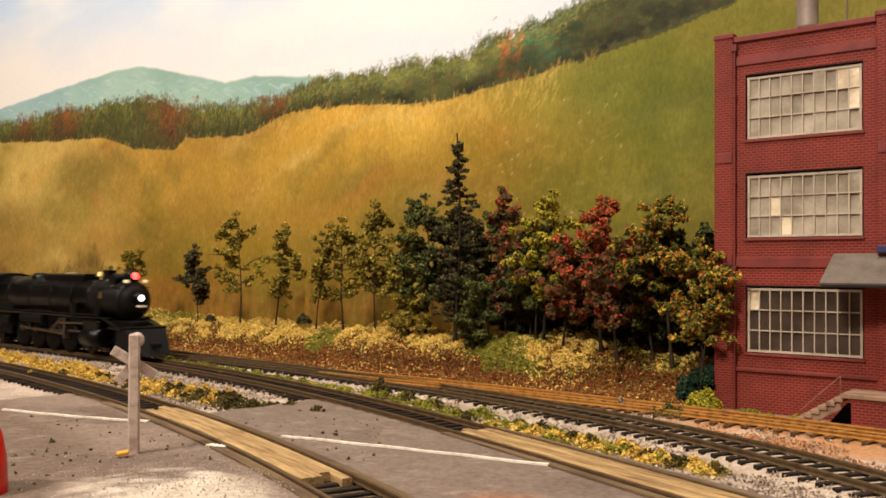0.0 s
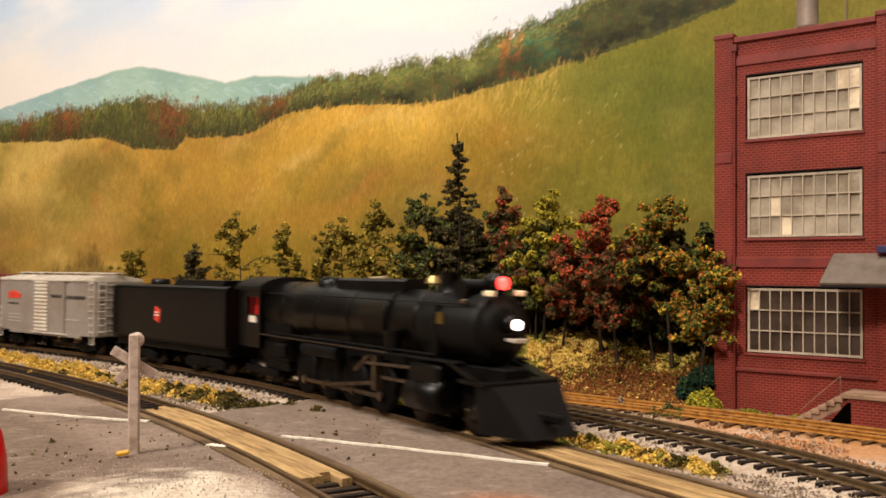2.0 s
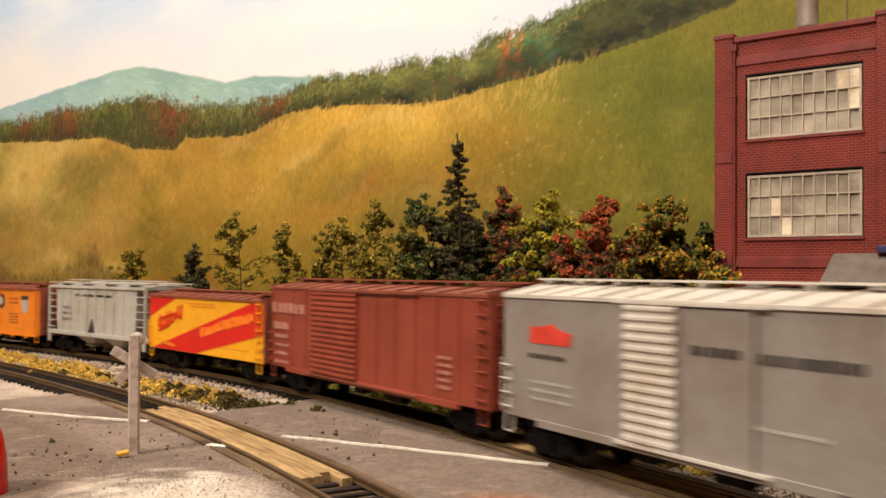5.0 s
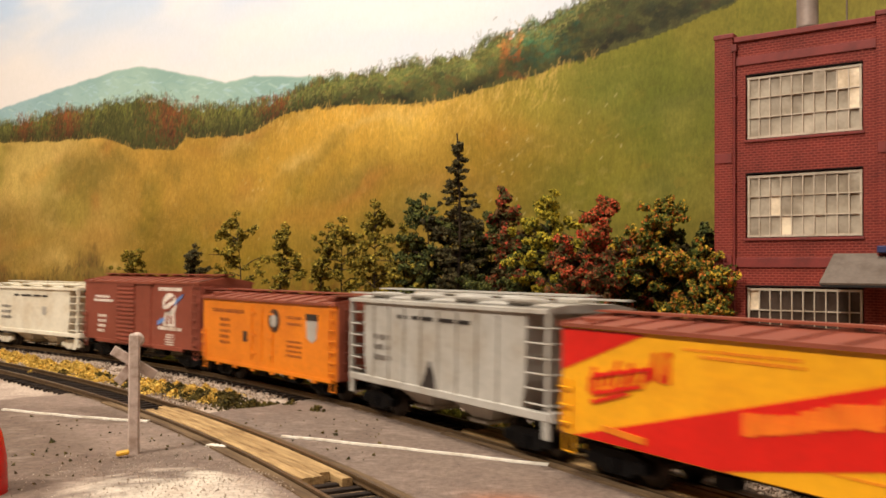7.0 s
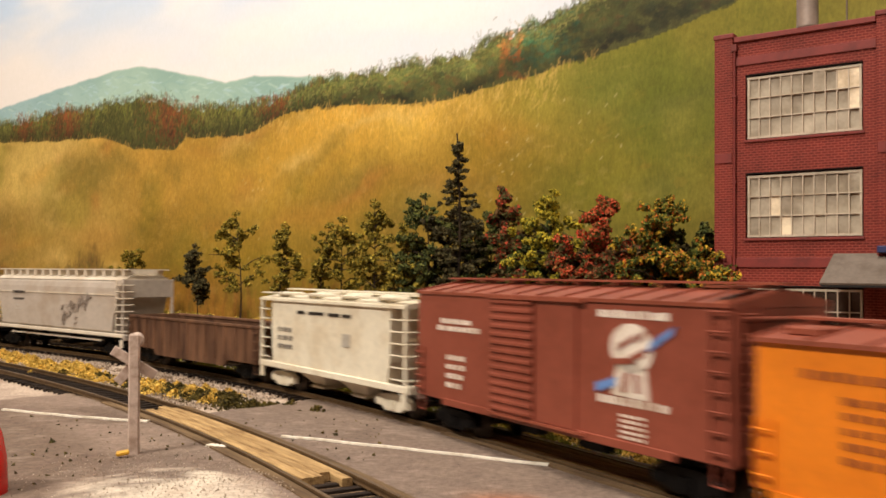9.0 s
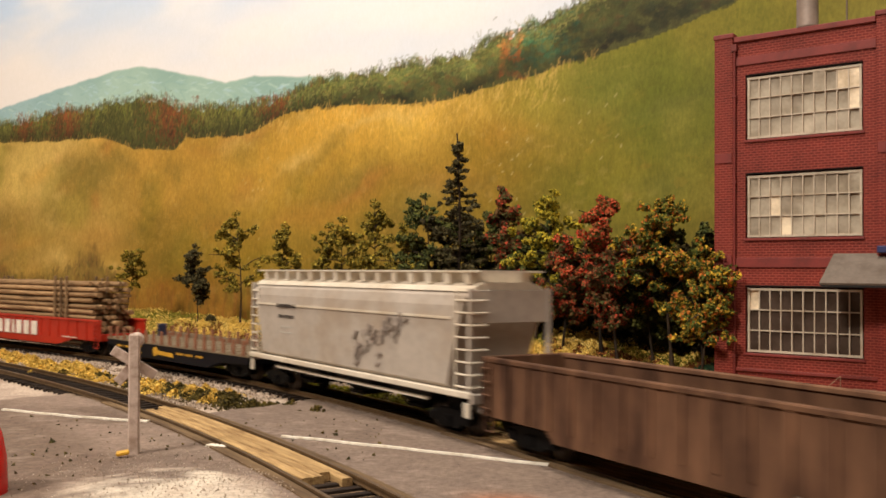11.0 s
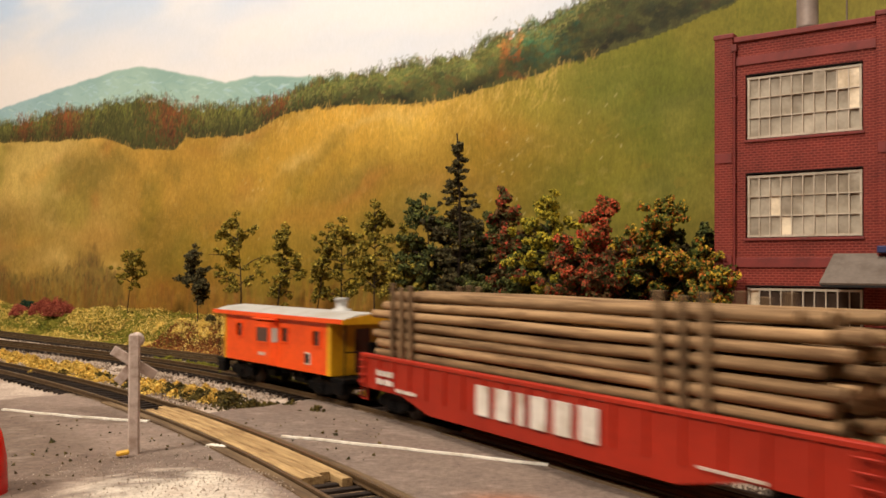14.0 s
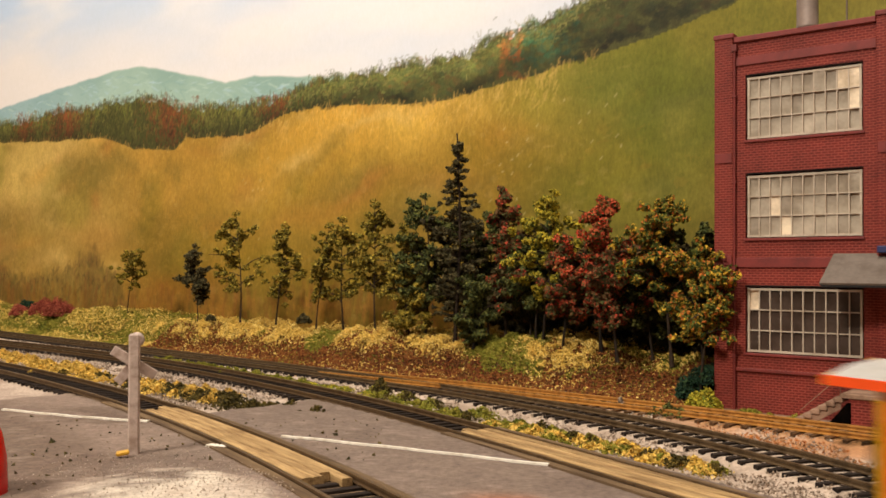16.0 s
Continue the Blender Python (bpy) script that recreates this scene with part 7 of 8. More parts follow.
        part("sloping_end", Bag().plate([(s * (half - 0.005), 0.0400), (s * (half - 0.022), 0.0150), (s * (half - 0.024), 0.0150), (s * (half - 0.007), 0.0400)], -w + 0.004, w - 0.004), T_FLOW, car)
    for x in (-0.045, 0.0, 0.045):
        v = [(x + a, c, z) for z, ax, cx in ((0.0128, 0.018, 0.0130), (0.0052, 0.005, 0.0080)) for a, c in ((-ax, -cx), (ax, -cx), (ax, cx), (-ax, cx))]
        part("hopper_bay", Bag().add(v, [(0, 1, 2, 3), (7, 6, 5, 4), (0, 4, 5, 1), (1, 5, 6, 2), (2, 6, 7, 3), (3, 7, 4, 0)]).box(x - 0.006, x + 0.006, -0.0095, 0.0095, 0.0038, 0.0054, 0.0003), T_UNDER, car)
    y = -w
    bars(car, -0.0610, 0.0385, 0.020, 0.0018, 6, T_INK, y - 0.0006, 1)
    bars(car, -0.0600, 0.0335, 0.017, 0.0016, 5, T_INK, y, 2)
    bars(car, -0.0580, 0.0290, 0.013, 0.0008, 5, T_GREY, y, 3)
    bars(car, -0.0580, 0.0265, 0.013, 0.0008, 5, T_GREY, y, 4)
    rng = random.Random(9)
    dim = painted("faded_marking", rgb(138, 125, 115), 0.6, scale=200, grime=0.4)
    for i in range(46):
        u, v = rng.random(), rng.gauss(0, 0.30)
        x, z = 0.0120 + 0.040 * u, 0.0195 + 0.0190 * u + 0.0130 * v
        if not 0.0165 < z < 0.0370:
            continue
        dx, dz, t = rng.uniform(-0.001, 0.005), rng.uniform(0.001, 0.0055), rng.uniform(0.0006, 0.0012)
        decal(car, [(x, z), (x + t * 1.4, z - t * 0.3), (x + dx + t * 1.2, z + dz), (x + dx, z + dz + t * 0.4)], y - 0.00002 * i, dim, "faded_marking")
    truck(car, half - 0.0200)
    truck(car, -half + 0.0200)
    couplers(car, half)
    return car


def flat_car():
    half, w = 0.0860, 0.0172
    car = thing("flat_car", "dark blue flat car with low tan stake sides and yellow lettering", "freight car", "cars of the goods train")
    part("frame", Bag().plate([(-half, 0.0130), (half, 0.0130), (half, 0.0095), (half - 0.030, 0.0085), (half * 0.5, 0.0048), (-half * 0.5, 0.0048), (-half + 0.030, 0.0085), (-half, 0.0095)], -w, w), T_BLUE, car)
    part("deck", Bag().box(-half, half, -w - 0.0003, w + 0.0003, 0.0130, 0.0142, 0.0002), T_TAN, car)
    part("side_board", Bag().box(-half + 0.001, half - 0.001, w - 0.0011, w - 0.0001, 0.0142, 0.0176, 0.0002), T_TAN, car)
    for i in range(34):
        x = -half + 0.0026 + (2 * half - 0.0052) * i / 33
        part("plank", Bag().box(x - 0.0024, x + 0.0024, -w + 0.0002, w - 0.0014, 0.0142, 0.0145 + 0.0002 * (i * 7 % 3), 0.0001), T_TAN, car)
    for i in range(17):
        x = -half + 0.005 + (2 * half - 0.010) * i / 16
        for yy in (-w - 0.0003, w - 0.0018):
            part("stake", Bag().box(x - 0.0013, x + 0.0013, yy - 0.0004, yy + 0.0004, 0.0138, 0.0215, 0.0001), T_STAKE, car)
    part("hitch", Bag().box(-0.0730, -0.0700, 0.0100, 0.0160, 0.0142, 0.0225, 0.0006), painted("hitch_blue", rgb(30, 36, 62), 0.5), car, "dark blue hitch")
    y = -w
    disc(car, -0.0185, 0.0092, 0.0028, y, T_GOLD)
    decal(car, [(-0.0175, 0.0078), (0.0040, 0.0072), (0.0040, 0.0094), (-0.0175, 0.0100)], y, T_GOLD)
    for i, x in enumerate((-0.071, -0.060, 0.008, 0.019, 0.031)):
        bars(car, x, 0.0092, 0.008, 0.0013, 3, T_GOLD, y, i)
    decal(car, [(-0.0455, 0.0070), (-0.0365, 0.0070), (-0.0365, 0.0074), (-0.0455, 0.0074)], y, T_GOLD)
    decal(car, [(-0.0455, 0.0108), (-0.0365, 0.0108), (-0.0365, 0.0112), (-0.0455, 0.0112)], y, T_GOLD)
    steps(car, half, w, 0.0100, T_UNDER)
    truck(car, half - 0.0180)
    truck(car, -half + 0.0180)
    couplers(car, half)
    return car


def caboose():
    car = thing("caboose", "bright orange bay-window caboose with yellow ends and a grey roof", "caboose", "cars of the goods train")
    h, w, z0, z1 = 0.0540, 0.0162, 0.0115, 0.0362
    # side walls with real window openings
    wins = ((-0.0400, -0.0340), (0.0090, 0.0150), (0.0385, 0.0445))
    zl, zh = 0.0240, 0.0305
    for s in (-1, 1):
        b = Bag()
        y0, y1 = (-w, -w + 0.001) if s < 0 else (w - 0.001, w)
        x = -h
        for a, c in wins:
            b.box(x, a, y0, y1, z0, z1).box(a, c, y0, y1, z0, zl).box(a, c, y0, y1, zh, z1)
            x = c
        b.box(x, h, y0, y1, z0, z1)
        part("side", b, T_CABOOSE, car)
        for a, c in wins:
            yo = y0 - 0.0005 if s < 0 else y1
            win = part("window", Bag().box(a - 0.0007, a, yo, yo + 0.0005, zl - 0.0007, zh + 0.0007).box(c, c + 0.0007, yo, yo + 0.0005, zl - 0.0007, zh + 0.0007).box(a, c, yo, yo + 0.0005, zh, zh + 0.0007).box(a, c, yo, yo + 0.0005, zl - 0.0007, zl), T_CABOOSE, car)
            part("pane", Bag().box(a, c, y0 + 0.0005, y0 + 0.0008, zl, zh), T_GLASS, win)
        # bay
        bay = Bag()
        o = s * (w + 0.0034)
        i = s * (w - 0.0005)
        v = [(-0.0150, i, z0), (-0.0120, o, z0 + 0.001), (0.0030, o, z0 + 0.001), (0.0060, i, z0), (-0.0150, i, 0.0338), (-0.0120, o, 0.0326), (0.0030, o, 0.0326), (0.0060, i, 0.0338)]
        bay.add(v, [(0, 1, 5, 4), (1, 2, 6, 5), (2, 3, 7, 6), (4, 5, 6, 7), (0, 3, 2, 1)])
        bw = part("bay", bay, T_CABOOSE, car)
        part("bay_window", Bag().box(-0.0105, 0.0015, o - 0.0002, o + 0.0002, 0.0232, 0.0300), T_GLASS, bw)
        part("bay_frame", Bag().box(-0.0115, 0.0025, o - 0.0004, o + 0.0004, 0.0300, 0.0308).box(-0.0115, 0.0025, o - 0.0004, o + 0.0004, 0.0224, 0.0232).box(-0.0115, -0.0105, o - 0.0004, o + 0.0004, 0.0232, 0.0300).box(0.0015, 0.0025, o - 0.0004, o + 0.0004, 0.0232, 0.0300), T_CABOOSE, bw)
        part("side_pane", Bag().add([(0.0036, o - s * 0.0006, 0.0232), (0.0054, i + s * 0.0011, 0.0232), (0.0054, i + s * 0.0011, 0.0300), (0.0036, o - s * 0.0006, 0.0300), (0.0033, o - s * 0.0010, 0.0232), (0.0051, i + s * 0.0007, 0.0232), (0.0051, i + s * 0.0007, 0.0300), (0.0033, o - s * 0.0010, 0.0300)], [(0, 1, 2, 3), (7, 6, 5, 4), (0, 3, 7, 4), (1, 5, 6, 2), (3, 2, 6, 7), (0, 4, 5, 1)]), T_GREY, bw)
        part("bay_roof", Bag().box(-0.0155, 0.0065, min(s * w, o + s * 0.0006), max(s * w, o + s * 0.0006), 0.0336, 0.0346, 0.0003), T_CABOOSE, bw)
    part("floor", Bag().box(-h, h, -w + 0.001, w - 0.001, z0, z0 + 0.001), T_UNDER, car)
    for s in (-1, 1):
        part("end_wall", Bag().box(s * h - 0.0006, s * h + 0.0006, -w - 0.0002, w + 0.0002, z0, z1), T_CABEND, car, "yellow end wall")
        part("corner_band", Bag().box(s * h - 0.0030 if s > 0 else -h - 0.0006, s * h + 0.0006 if s > 0 else -h + 0.0012, -w - 0.0003, -w + 0.0004, z0, z1), T_CABEND, car, "yellow corner")
        part("door", Bag().box(s * (h + 0.0006) - 0.0004, s * (h + 0.0006) + 0.0004, -0.0040, 0.0040, z0 + 0.001, 0.0320, 0.0002), T_GLASS, car)
        part("platform", Bag().box(s * h if s > 0 else -0.0650, 0.0650 if s > 0 else -h, -w, w, z0 - 0.0020, z0 - 0.0004, 0.0002), T_UNDER, car)
        rail = Bag()
        for yy in (-w + 0.001, -0.005, 0.005, w - 0.001):
            rail.rod((s * 0.0640, yy, z0), (s * 0.0640, yy, z0 + 0.0110), 0.0003, n=6)
        rail.rod((s * 0.0640, -w + 0.001, z0 + 0.011), (s * 0.0640, w - 0.001, z0 + 0.011), 0.0003, n=6)
        rail.rod((s * 0.0640, -w + 0.001, z0), (s * 0.0640, -w + 0.001, z1), 0.0004, n=6).rod((s * 0.0640, w - 0.001, z0), (s * 0.0640, w - 0.001, z1), 0.0004, n=6)
        rail.box(s * 0.0640 - 0.0008, s * 0.0640 + 0.0008, -0.0035, 0.0035, z0, z0 + 0.0150, 0.0008)
        part("railing", rail, T_UNDER, car, "black end railing")
        for k in (-1, 1):
            part("step", Bag().box(s * 0.0595 - 0.0040, s * 0.0595 + 0.0040, k * (w - 0.002) - 0.002, k * (w - 0.002) + 0.002, 0.0040, 0.0095, 0.0004), T_UNDER, car)
    r = [(-w - 0.0016, z1 - 0.0008), (-w - 0.0016, z1 + 0.0004), (-w * 0.6, z1 + 0.0024), (0, z1 + 0.0032), (w * 0.6, z1 + 0.0024), (w + 0.0016, z1 + 0.0004), (w + 0.0016, z1 - 0.0008)]
    part("roof", Bag().prism(r, -0.0655, 0.0655), T_CABROOF, car, "light grey roof")
    for s in (-1, 1):
        part("eave_board", Bag().box(-0.0657, 0.0657, s * (w + 0.0018) - 0.0004, s * (w + 0.0018) + 0.0004, z1 - 0.0014, z1 + 0.0006), T_CABOOSE, car)
        part("end_fascia", Bag().prism([(-w - 0.0016, z1 - 0.0016), (-w - 0.0016, z1 + 0.0004), (0, z1 + 0.0032), (w + 0.0016, z1 + 0.0004), (w + 0.0016, z1 - 0.0016)], s * 0.0660 - 0.0004, s * 0.0660 + 0.0004), T_CABEND, car)
    part("smoke_jack", Bag().turned([(0, 0.0048), (0.0012, 0.0044), (0.0014, 0.0028), (0.0050, 0.0028), (0.0052, 0.0034), (0.0064, 0.0030)], (0.0330, 0.0020, z1 + 0.0026), "z", 18), T_CABROOF, car)
    decal(car, [(0.0315, 0.0150), (0.0365, 0.0150), (0.0365, 0.0205), (0.0315, 0.0205)], -w - 0.0001, T_CHALK, "notice_board")
    decal(car, [(0.0321, 0.0157), (0.0359, 0.0157), (0.0359, 0.0199), (0.0321, 0.0199)], -w - 0.0004, T_INK, "notice")
    bars(car, -0.0080, 0.0165, 0.007, 0.0016, 3, T_CHALK, -w - 0.0034, 2)
    under(car, h, z0 - 0.0016)
    truck(car, 0.0410)
    truck(car, -0.0410)
    couplers(car, 0.0650)
    return car


def tender():
    car = thing("tender", "black oil tender with a tilted red emblem", "tender", "cars of the goods train")
    h, w = 0.0690, 0.0178
    o = [(-w, 0.0170), (-w, 0.0462), (-w + 0.0008, 0.0478), (-w + 0.0026, 0.0488), (w - 0.0026, 0.0488), (w - 0.0008, 0.0478), (w, 0.0462), (w, 0.0170)]
    part("tank", Bag().prism(o, -h, h), T_BLACK, car)
    part("bunker", Bag().prism([(-w + 0.0035, 0.0486), (-w + 0.0060, 0.0520), (w - 0.0060, 0.0520), (w - 0.0035, 0.0486)], 0.004, h - 0.010), T_BLACK, car)
    part("filler_hatch", Bag().turned([(0, 0.006), (0.003, 0.006), (0.0036, 0.005)], (-0.040, 0, 0.0486), "z", 20), T_BLACK, car)
    part("frame", Bag().box(-h + 0.001, h - 0.001, -0.0150, 0.0150, 0.0110, 0.0172, 0.0006).box(-h, h, -w, w, 0.0158, 0.0172, 0.0002), T_UNDER, car)
    decal(car, [(-0.0118, 0.0282), (-0.0055, 0.0262), (-0.0042, 0.0340), (-0.0105, 0.0362)], -w - 0.0002, T_LOGORED, "emblem", "red emblem")
    bars(car, -0.0105, 0.0305, 0.0055, 0.0008, 4, T_CHALK, -w - 0.0005, 2)
    bars(car, -0.0105, 0.0322, 0.0055, 0.0008, 4, T_CHALK, -w - 0.0005, 3)
    ladder(car, -h + 0.004, -w - 0.0008, 0.018, 0.048, 0.005, T_BLACK, rungs=7)
    fr = Bag()
    for s in (-1, 1):
        y0, y1 = (0.0104, 0.0132) if s > 0 else (-0.0132, -0.0104)
        fr.plate([(-0.0220, 0.0070), (-0.016, 0.0094), (0.016, 0.0094), (0.0220, 0.0070), (0.0220, 0.0040), (0.012, 0.0036), (0.006, 0.0052), (0, 0.0036), (-0.006, 0.0052), (-0.012, 0.0036), (-0.0220, 0.0040)], y0, y1)
        for x in (-0.0180, 0, 0.0180):
            fr.box(x - 0.0022, x + 0.0022, min(y0, y1) - 0.0006, max(y0, y1) + 0.0006, 0.0034, 0.0078, 0.0005)
    fr.box(-0.004, 0.004, -0.0105, 0.0105, 0.005, 0.011)
    me = fr.mesh("truck", T_UNDER)
    for x in (-0.0400, 0.0400):
        t = part("truck", me, None, car, at=pose(x, 0, 0))
        for k in (-0.0180, 0.0, 0.0180):
            WHEELS.append((part("wheelset", WHEEL_MESH, None, t, at=pose(k, 0, 0.0052)), 0.0052, k))
    couplers(car, h)
    return car


DR, CRANK = 0.0106, 0.0042
DRIVER_X = (-0.0560, -0.0330, -0.0100, 0.0130)


def driver_mesh():
    b = Bag()
    for s in (-1, 1):
        y = s * 0.0084
        b.turned([(-0.0012, DR * 0.80), (-0.0012, DR), (0.0012, DR), (0.0012, DR * 0.80)], (0, y, 0), "y", 32)
        for k in range(14):
            a = 2 * math.pi * k / 14
            b.rod((0.002 * math.cos(a), y, 0.002 * math.sin(a)), (DR * 0.86 * math.cos(a), y, DR * 0.86 * math.sin(a)), 0.0005, n=5, cap=False)
        b.turned([(-0.0014, 0.0028), (0.0014, 0.0028)], (0, y, 0), "y", 16)
        b.plate([(-DR * 0.8 * math.cos(t), DR * 0.8 * math.sin(t)) for t in np.linspace(-0.9, 0.9, 9)], y - 0.0010, y + 0.0010)
        b.rod((CRANK, y, 0), (CRANK, y + s * 0.0034, 0), 0.0011, n=10)
    b.rod((0, -0.009, 0), (0, 0.009, 0), 0.0016, n=10)
    return b.mesh("driving_wheelset", T_UNDER)


def locomotive():
    car = thing("steam_locomotive", "black steam locomotive with lit headlamp and red signal lamp", "locomotive", "cars of the goods train")
    zc = 0.0372
    part("boiler", Bag().turned([(-0.0960, 0.0130), (-0.0960, 0.0150), (-0.0560, 0.0148), (-0.0400, 0.0143), (-0.0200, 0.0138), (0.0400, 0.0132), (0.0402, 0.0136), (0.0420, 0.0136), (0.0422, 0.0131)], (0, 0, zc), "x", 40), T_BLACK, car)
    part("smokebox", Bag().turned([(0.0420, 0.0130), (0.0780, 0.0130), (0.0792, 0.0124), (0.0798, 0.0112), (0.0802, 0.0096), (0.0812, 0.0090), (0.0824, 0.0060), (0.0828, 0.001)], (0, 0, zc), "x", 40), T_GRAPHITE, car)
    for x in (-0.075, -0.040, -0.010, 0.020):
        part("boiler_band", Bag().turned([(x, 0.0148 if x < -0.05 else 0.0142 if x < -0.02 else 0.0138), (x, 0.0151 if x < -0.05 else 0.0145 if x < -0.02 else 0.0140), (x + 0.0010, 0.0151 if x < -0.05 else 0.0145 if x < -0.02 else 0.0140), (x + 0.0010, 0.0148 if x < -0.05 else 0.0142 if x < -0.02 else 0.0138)], (0, 0, zc), "x", 40), T_BLACK, car)
    part("casing", Bag().prism([(-0.0062, 0.0490), (-0.0056, 0.0535), (-0.0040, 0.0546), (0.0040, 0.0546), (0.0056, 0.0535), (0.0062, 0.0490)], -0.0330, 0.0240), T_BLACK, car, "long sand box casing")
    part("steam_dome", Bag().turned([(0, 0.0066), (0.003, 0.0064), (0.0046, 0.0050), (0.0052, 0.002)], (-0.050, 0, 0.0498), "z", 24), T_BLACK, car)
    part("chimney", Bag().turned([(0, 0.0052), (0.001, 0.0042), (0.0066, 0.0042), (0.0072, 0.0046), (0.0084, 0.0046)], (0.0480, 0, 0.0490), "z", 24), T_BLACK, car)
    part("feed_heater", Bag().rod((0.0660, -0.0085, 0.0510), (0.0660, 0.0085, 0.0510), 0.0040, n=20), T_BLACK, car)
    part("bell", Bag().turned([(0, 0.0030), (0.0016, 0.0026), (0.003, 0.0014)], (0.0360, 0.0, 0.0530), "z", 14), painted("brass_bell", rgb(206, 176, 120), 0.3, 0.7), car, "brass bell")
    part("whistle", Bag().rod((-0.0200, 0.004, 0.0540), (-0.0060, 0.004, 0.0546), 0.0012, n=10), painted("bright_brass", rgb(214, 190, 140), 0.3, 0.6), car)
    # cab
    cab = Bag()
    cw, x0, x1 = 0.0165, -0.1230, -0.0950
    wz0, wz1, wx0, wx1 = 0.0352, 0.0440, -0.1120, -0.0975
    for s in (-1, 1):
        y0, y1 = (-cw, -cw + 0.0010) if s < 0 else (cw - 0.0010, cw)
        cab.box(x0, wx0, y0, y1, 0.0185, 0.0490).box(wx1, x1, y0, y1, 0.0185, 0.0490).box(wx0, wx1, y0, y1, 0.0185, wz0).box(wx0, wx1, y0, y1, wz1, 0.0490)
    cab.box(x1 - 0.001, x1, -cw, cw, 0.0185, 0.0490)
    cabp = part("cab", cab, T_BLACK, car)
    ro = [(cw * 1.06 * math.cos(t), 0.0478 + 0.0068 * math.sin(t)) for t in np.linspace(math.pi, 0, 13)]
    part("cab_roof", Bag().prism(ro, x0 - 0.003, x1 + 0.001), T_GRAPHITE, car)
    part("cab_interior", Bag().box(x0 + 0.004, x1 - 0.002, -0.0120, 0.0120, 0.0200, 0.0470), G_CAB, car, "red-lit cab interior")
    for k in (0, 1):
        part("window_bar", Bag().box(wx0 + 0.0072 - 0.0004 + k * 0.0001, wx0 + 0.0072 + 0.0004, (-cw if k == 0 else cw - 0.001), (-cw + 0.001 if k == 0 else cw), wz0, wz1), T_BLACK, cabp)
    decal(car, [(-0.1085, 0.0312), (-0.1000, 0.0312), (-0.1000, 0.0345), (-0.1085, 0.0345)], -cw - 0.0002, T_CHALK, "number_plate")
    # running boards and pipes
    for s in (-1, 1):
        part("running_plate", Bag().box(-0.0950, 0.0750, min(s * 0.0125, s * 0.0170), max(s * 0.0125, s * 0.0170), 0.0252, 0.0260, 0.0002), T_GRAPHITE, car)
        part("hand_rail", Bag().rod((-0.094, s * 0.0142, 0.0465), (0.080, s * 0.0112, 0.0460), 0.0003, n=6), T_GRAPHITE, car)
        part("pipe", Bag().rod((-0.080, s * 0.0162, 0.0272), (0.060, s * 0.0150, 0.0272), 0.0006, n=8), T_UNDER, car)
        part("plate_edge", Bag().rod((-0.094, s * 0.0171, 0.0258), (0.030, s * 0.0171, 0.0258), 0.00022, n=6), T_STEEL, car, "bright worn edge")
        part("air_tank", Bag().rod((-0.045, s * 0.0155, 0.0222), (-0.012, s * 0.0155, 0.0222), 0.0030, n=16), T_UNDER, car)
        part("injector", Bag().box(-0.078, -0.066, min(s * 0.013, s * 0.017), max(s * 0.013, s * 0.017), 0.0165, 0.0225, 0.0008), T_UNDER, car)
        part("air_pump", Bag().rod((0.030, s * 0.0148, 0.0268), (0.030, s * 0.0148, 0.0345), 0.0032, n=14), T_BLACK, car)
        part("cylinder", Bag().turned([(-0.0105, 0.0040), (-0.0100, 0.0062), (0.0100, 0.0062), (0.0105, 0.0040)], (0.0560, s * 0.0145, 0.0125), "x", 22).box(0.046, 0.066, min(s * 0.0090, s * 0.0180), max(s * 0.0090, s * 0.0180), 0.0150, 0.0240, 0.0010), T_BLACK, car)
        part("steam_pipe", Bag().rod((0.056, s * 0.013, 0.023), (0.056, s * 0.0095, 0.045), 0.0026, n=14), T_BLACK, car)
        part("slide_bar", Bag().box(0.022, 0.046, s * 0.0150 - 0.0007, s * 0.0150 + 0.0007, 0.0150, 0.0162).box(0.018, 0.0200, s * 0.0150 - 0.0020, s * 0.0150 + 0.0020, 0.010, 0.024), T_STEEL, car)
        part("valve_gear", Bag().rod((0.012, s * 0.0166, 0.0205), (0.046, s * 0.0160, 0.0215), 0.0007, n=8).rod((0.004, s * 0.0166, 0.0170), (0.014, s * 0.0166, 0.0235), 0.0009, n=8), T_STEEL, car)
    part("frame", Bag().box(-0.120, 0.088, -0.0062, 0.0062, 0.0080, 0.0240, 0.0006), T_UNDER, car)
    part("firebox", Bag().box(-0.0960, -0.0660, -0.0140, 0.0140, 0.0140, 0.0330, 0.0010), T_UNDER, car)
    part("ash_pan", Bag().box(-0.0980, -0.0700, -0.0125, 0.0125, 0.0085, 0.0150, 0.0010), T_UNDER, car)
    # pilot
    v = [(0.0860, -0.0165, 0.0190), (0.0860, 0.0165, 0.0190), (0.0940, 0.0150, 0.0190), (0.0940, -0.0150, 0.0190), (0.0880, -0.0165, 0.0030), (0.0880, 0.0165, 0.0030), (0.1075, 0.0100, 0.0030), (0.1075, -0.0100, 0.0030)]
    part("pilot", Bag().add(v, [(0, 1, 2, 3), (7, 6, 5, 4), (0, 4, 5, 1), (1, 5, 6, 2), (2, 6, 7, 3), (3, 7, 4, 0)]), T_PILOT, car, "smooth sloping pilot")
    part("pilot_beam", Bag().box(0.0760, 0.0920, -0.0170, 0.0170, 0.0188, 0.0205, 0.0004), T_BLACK, car)
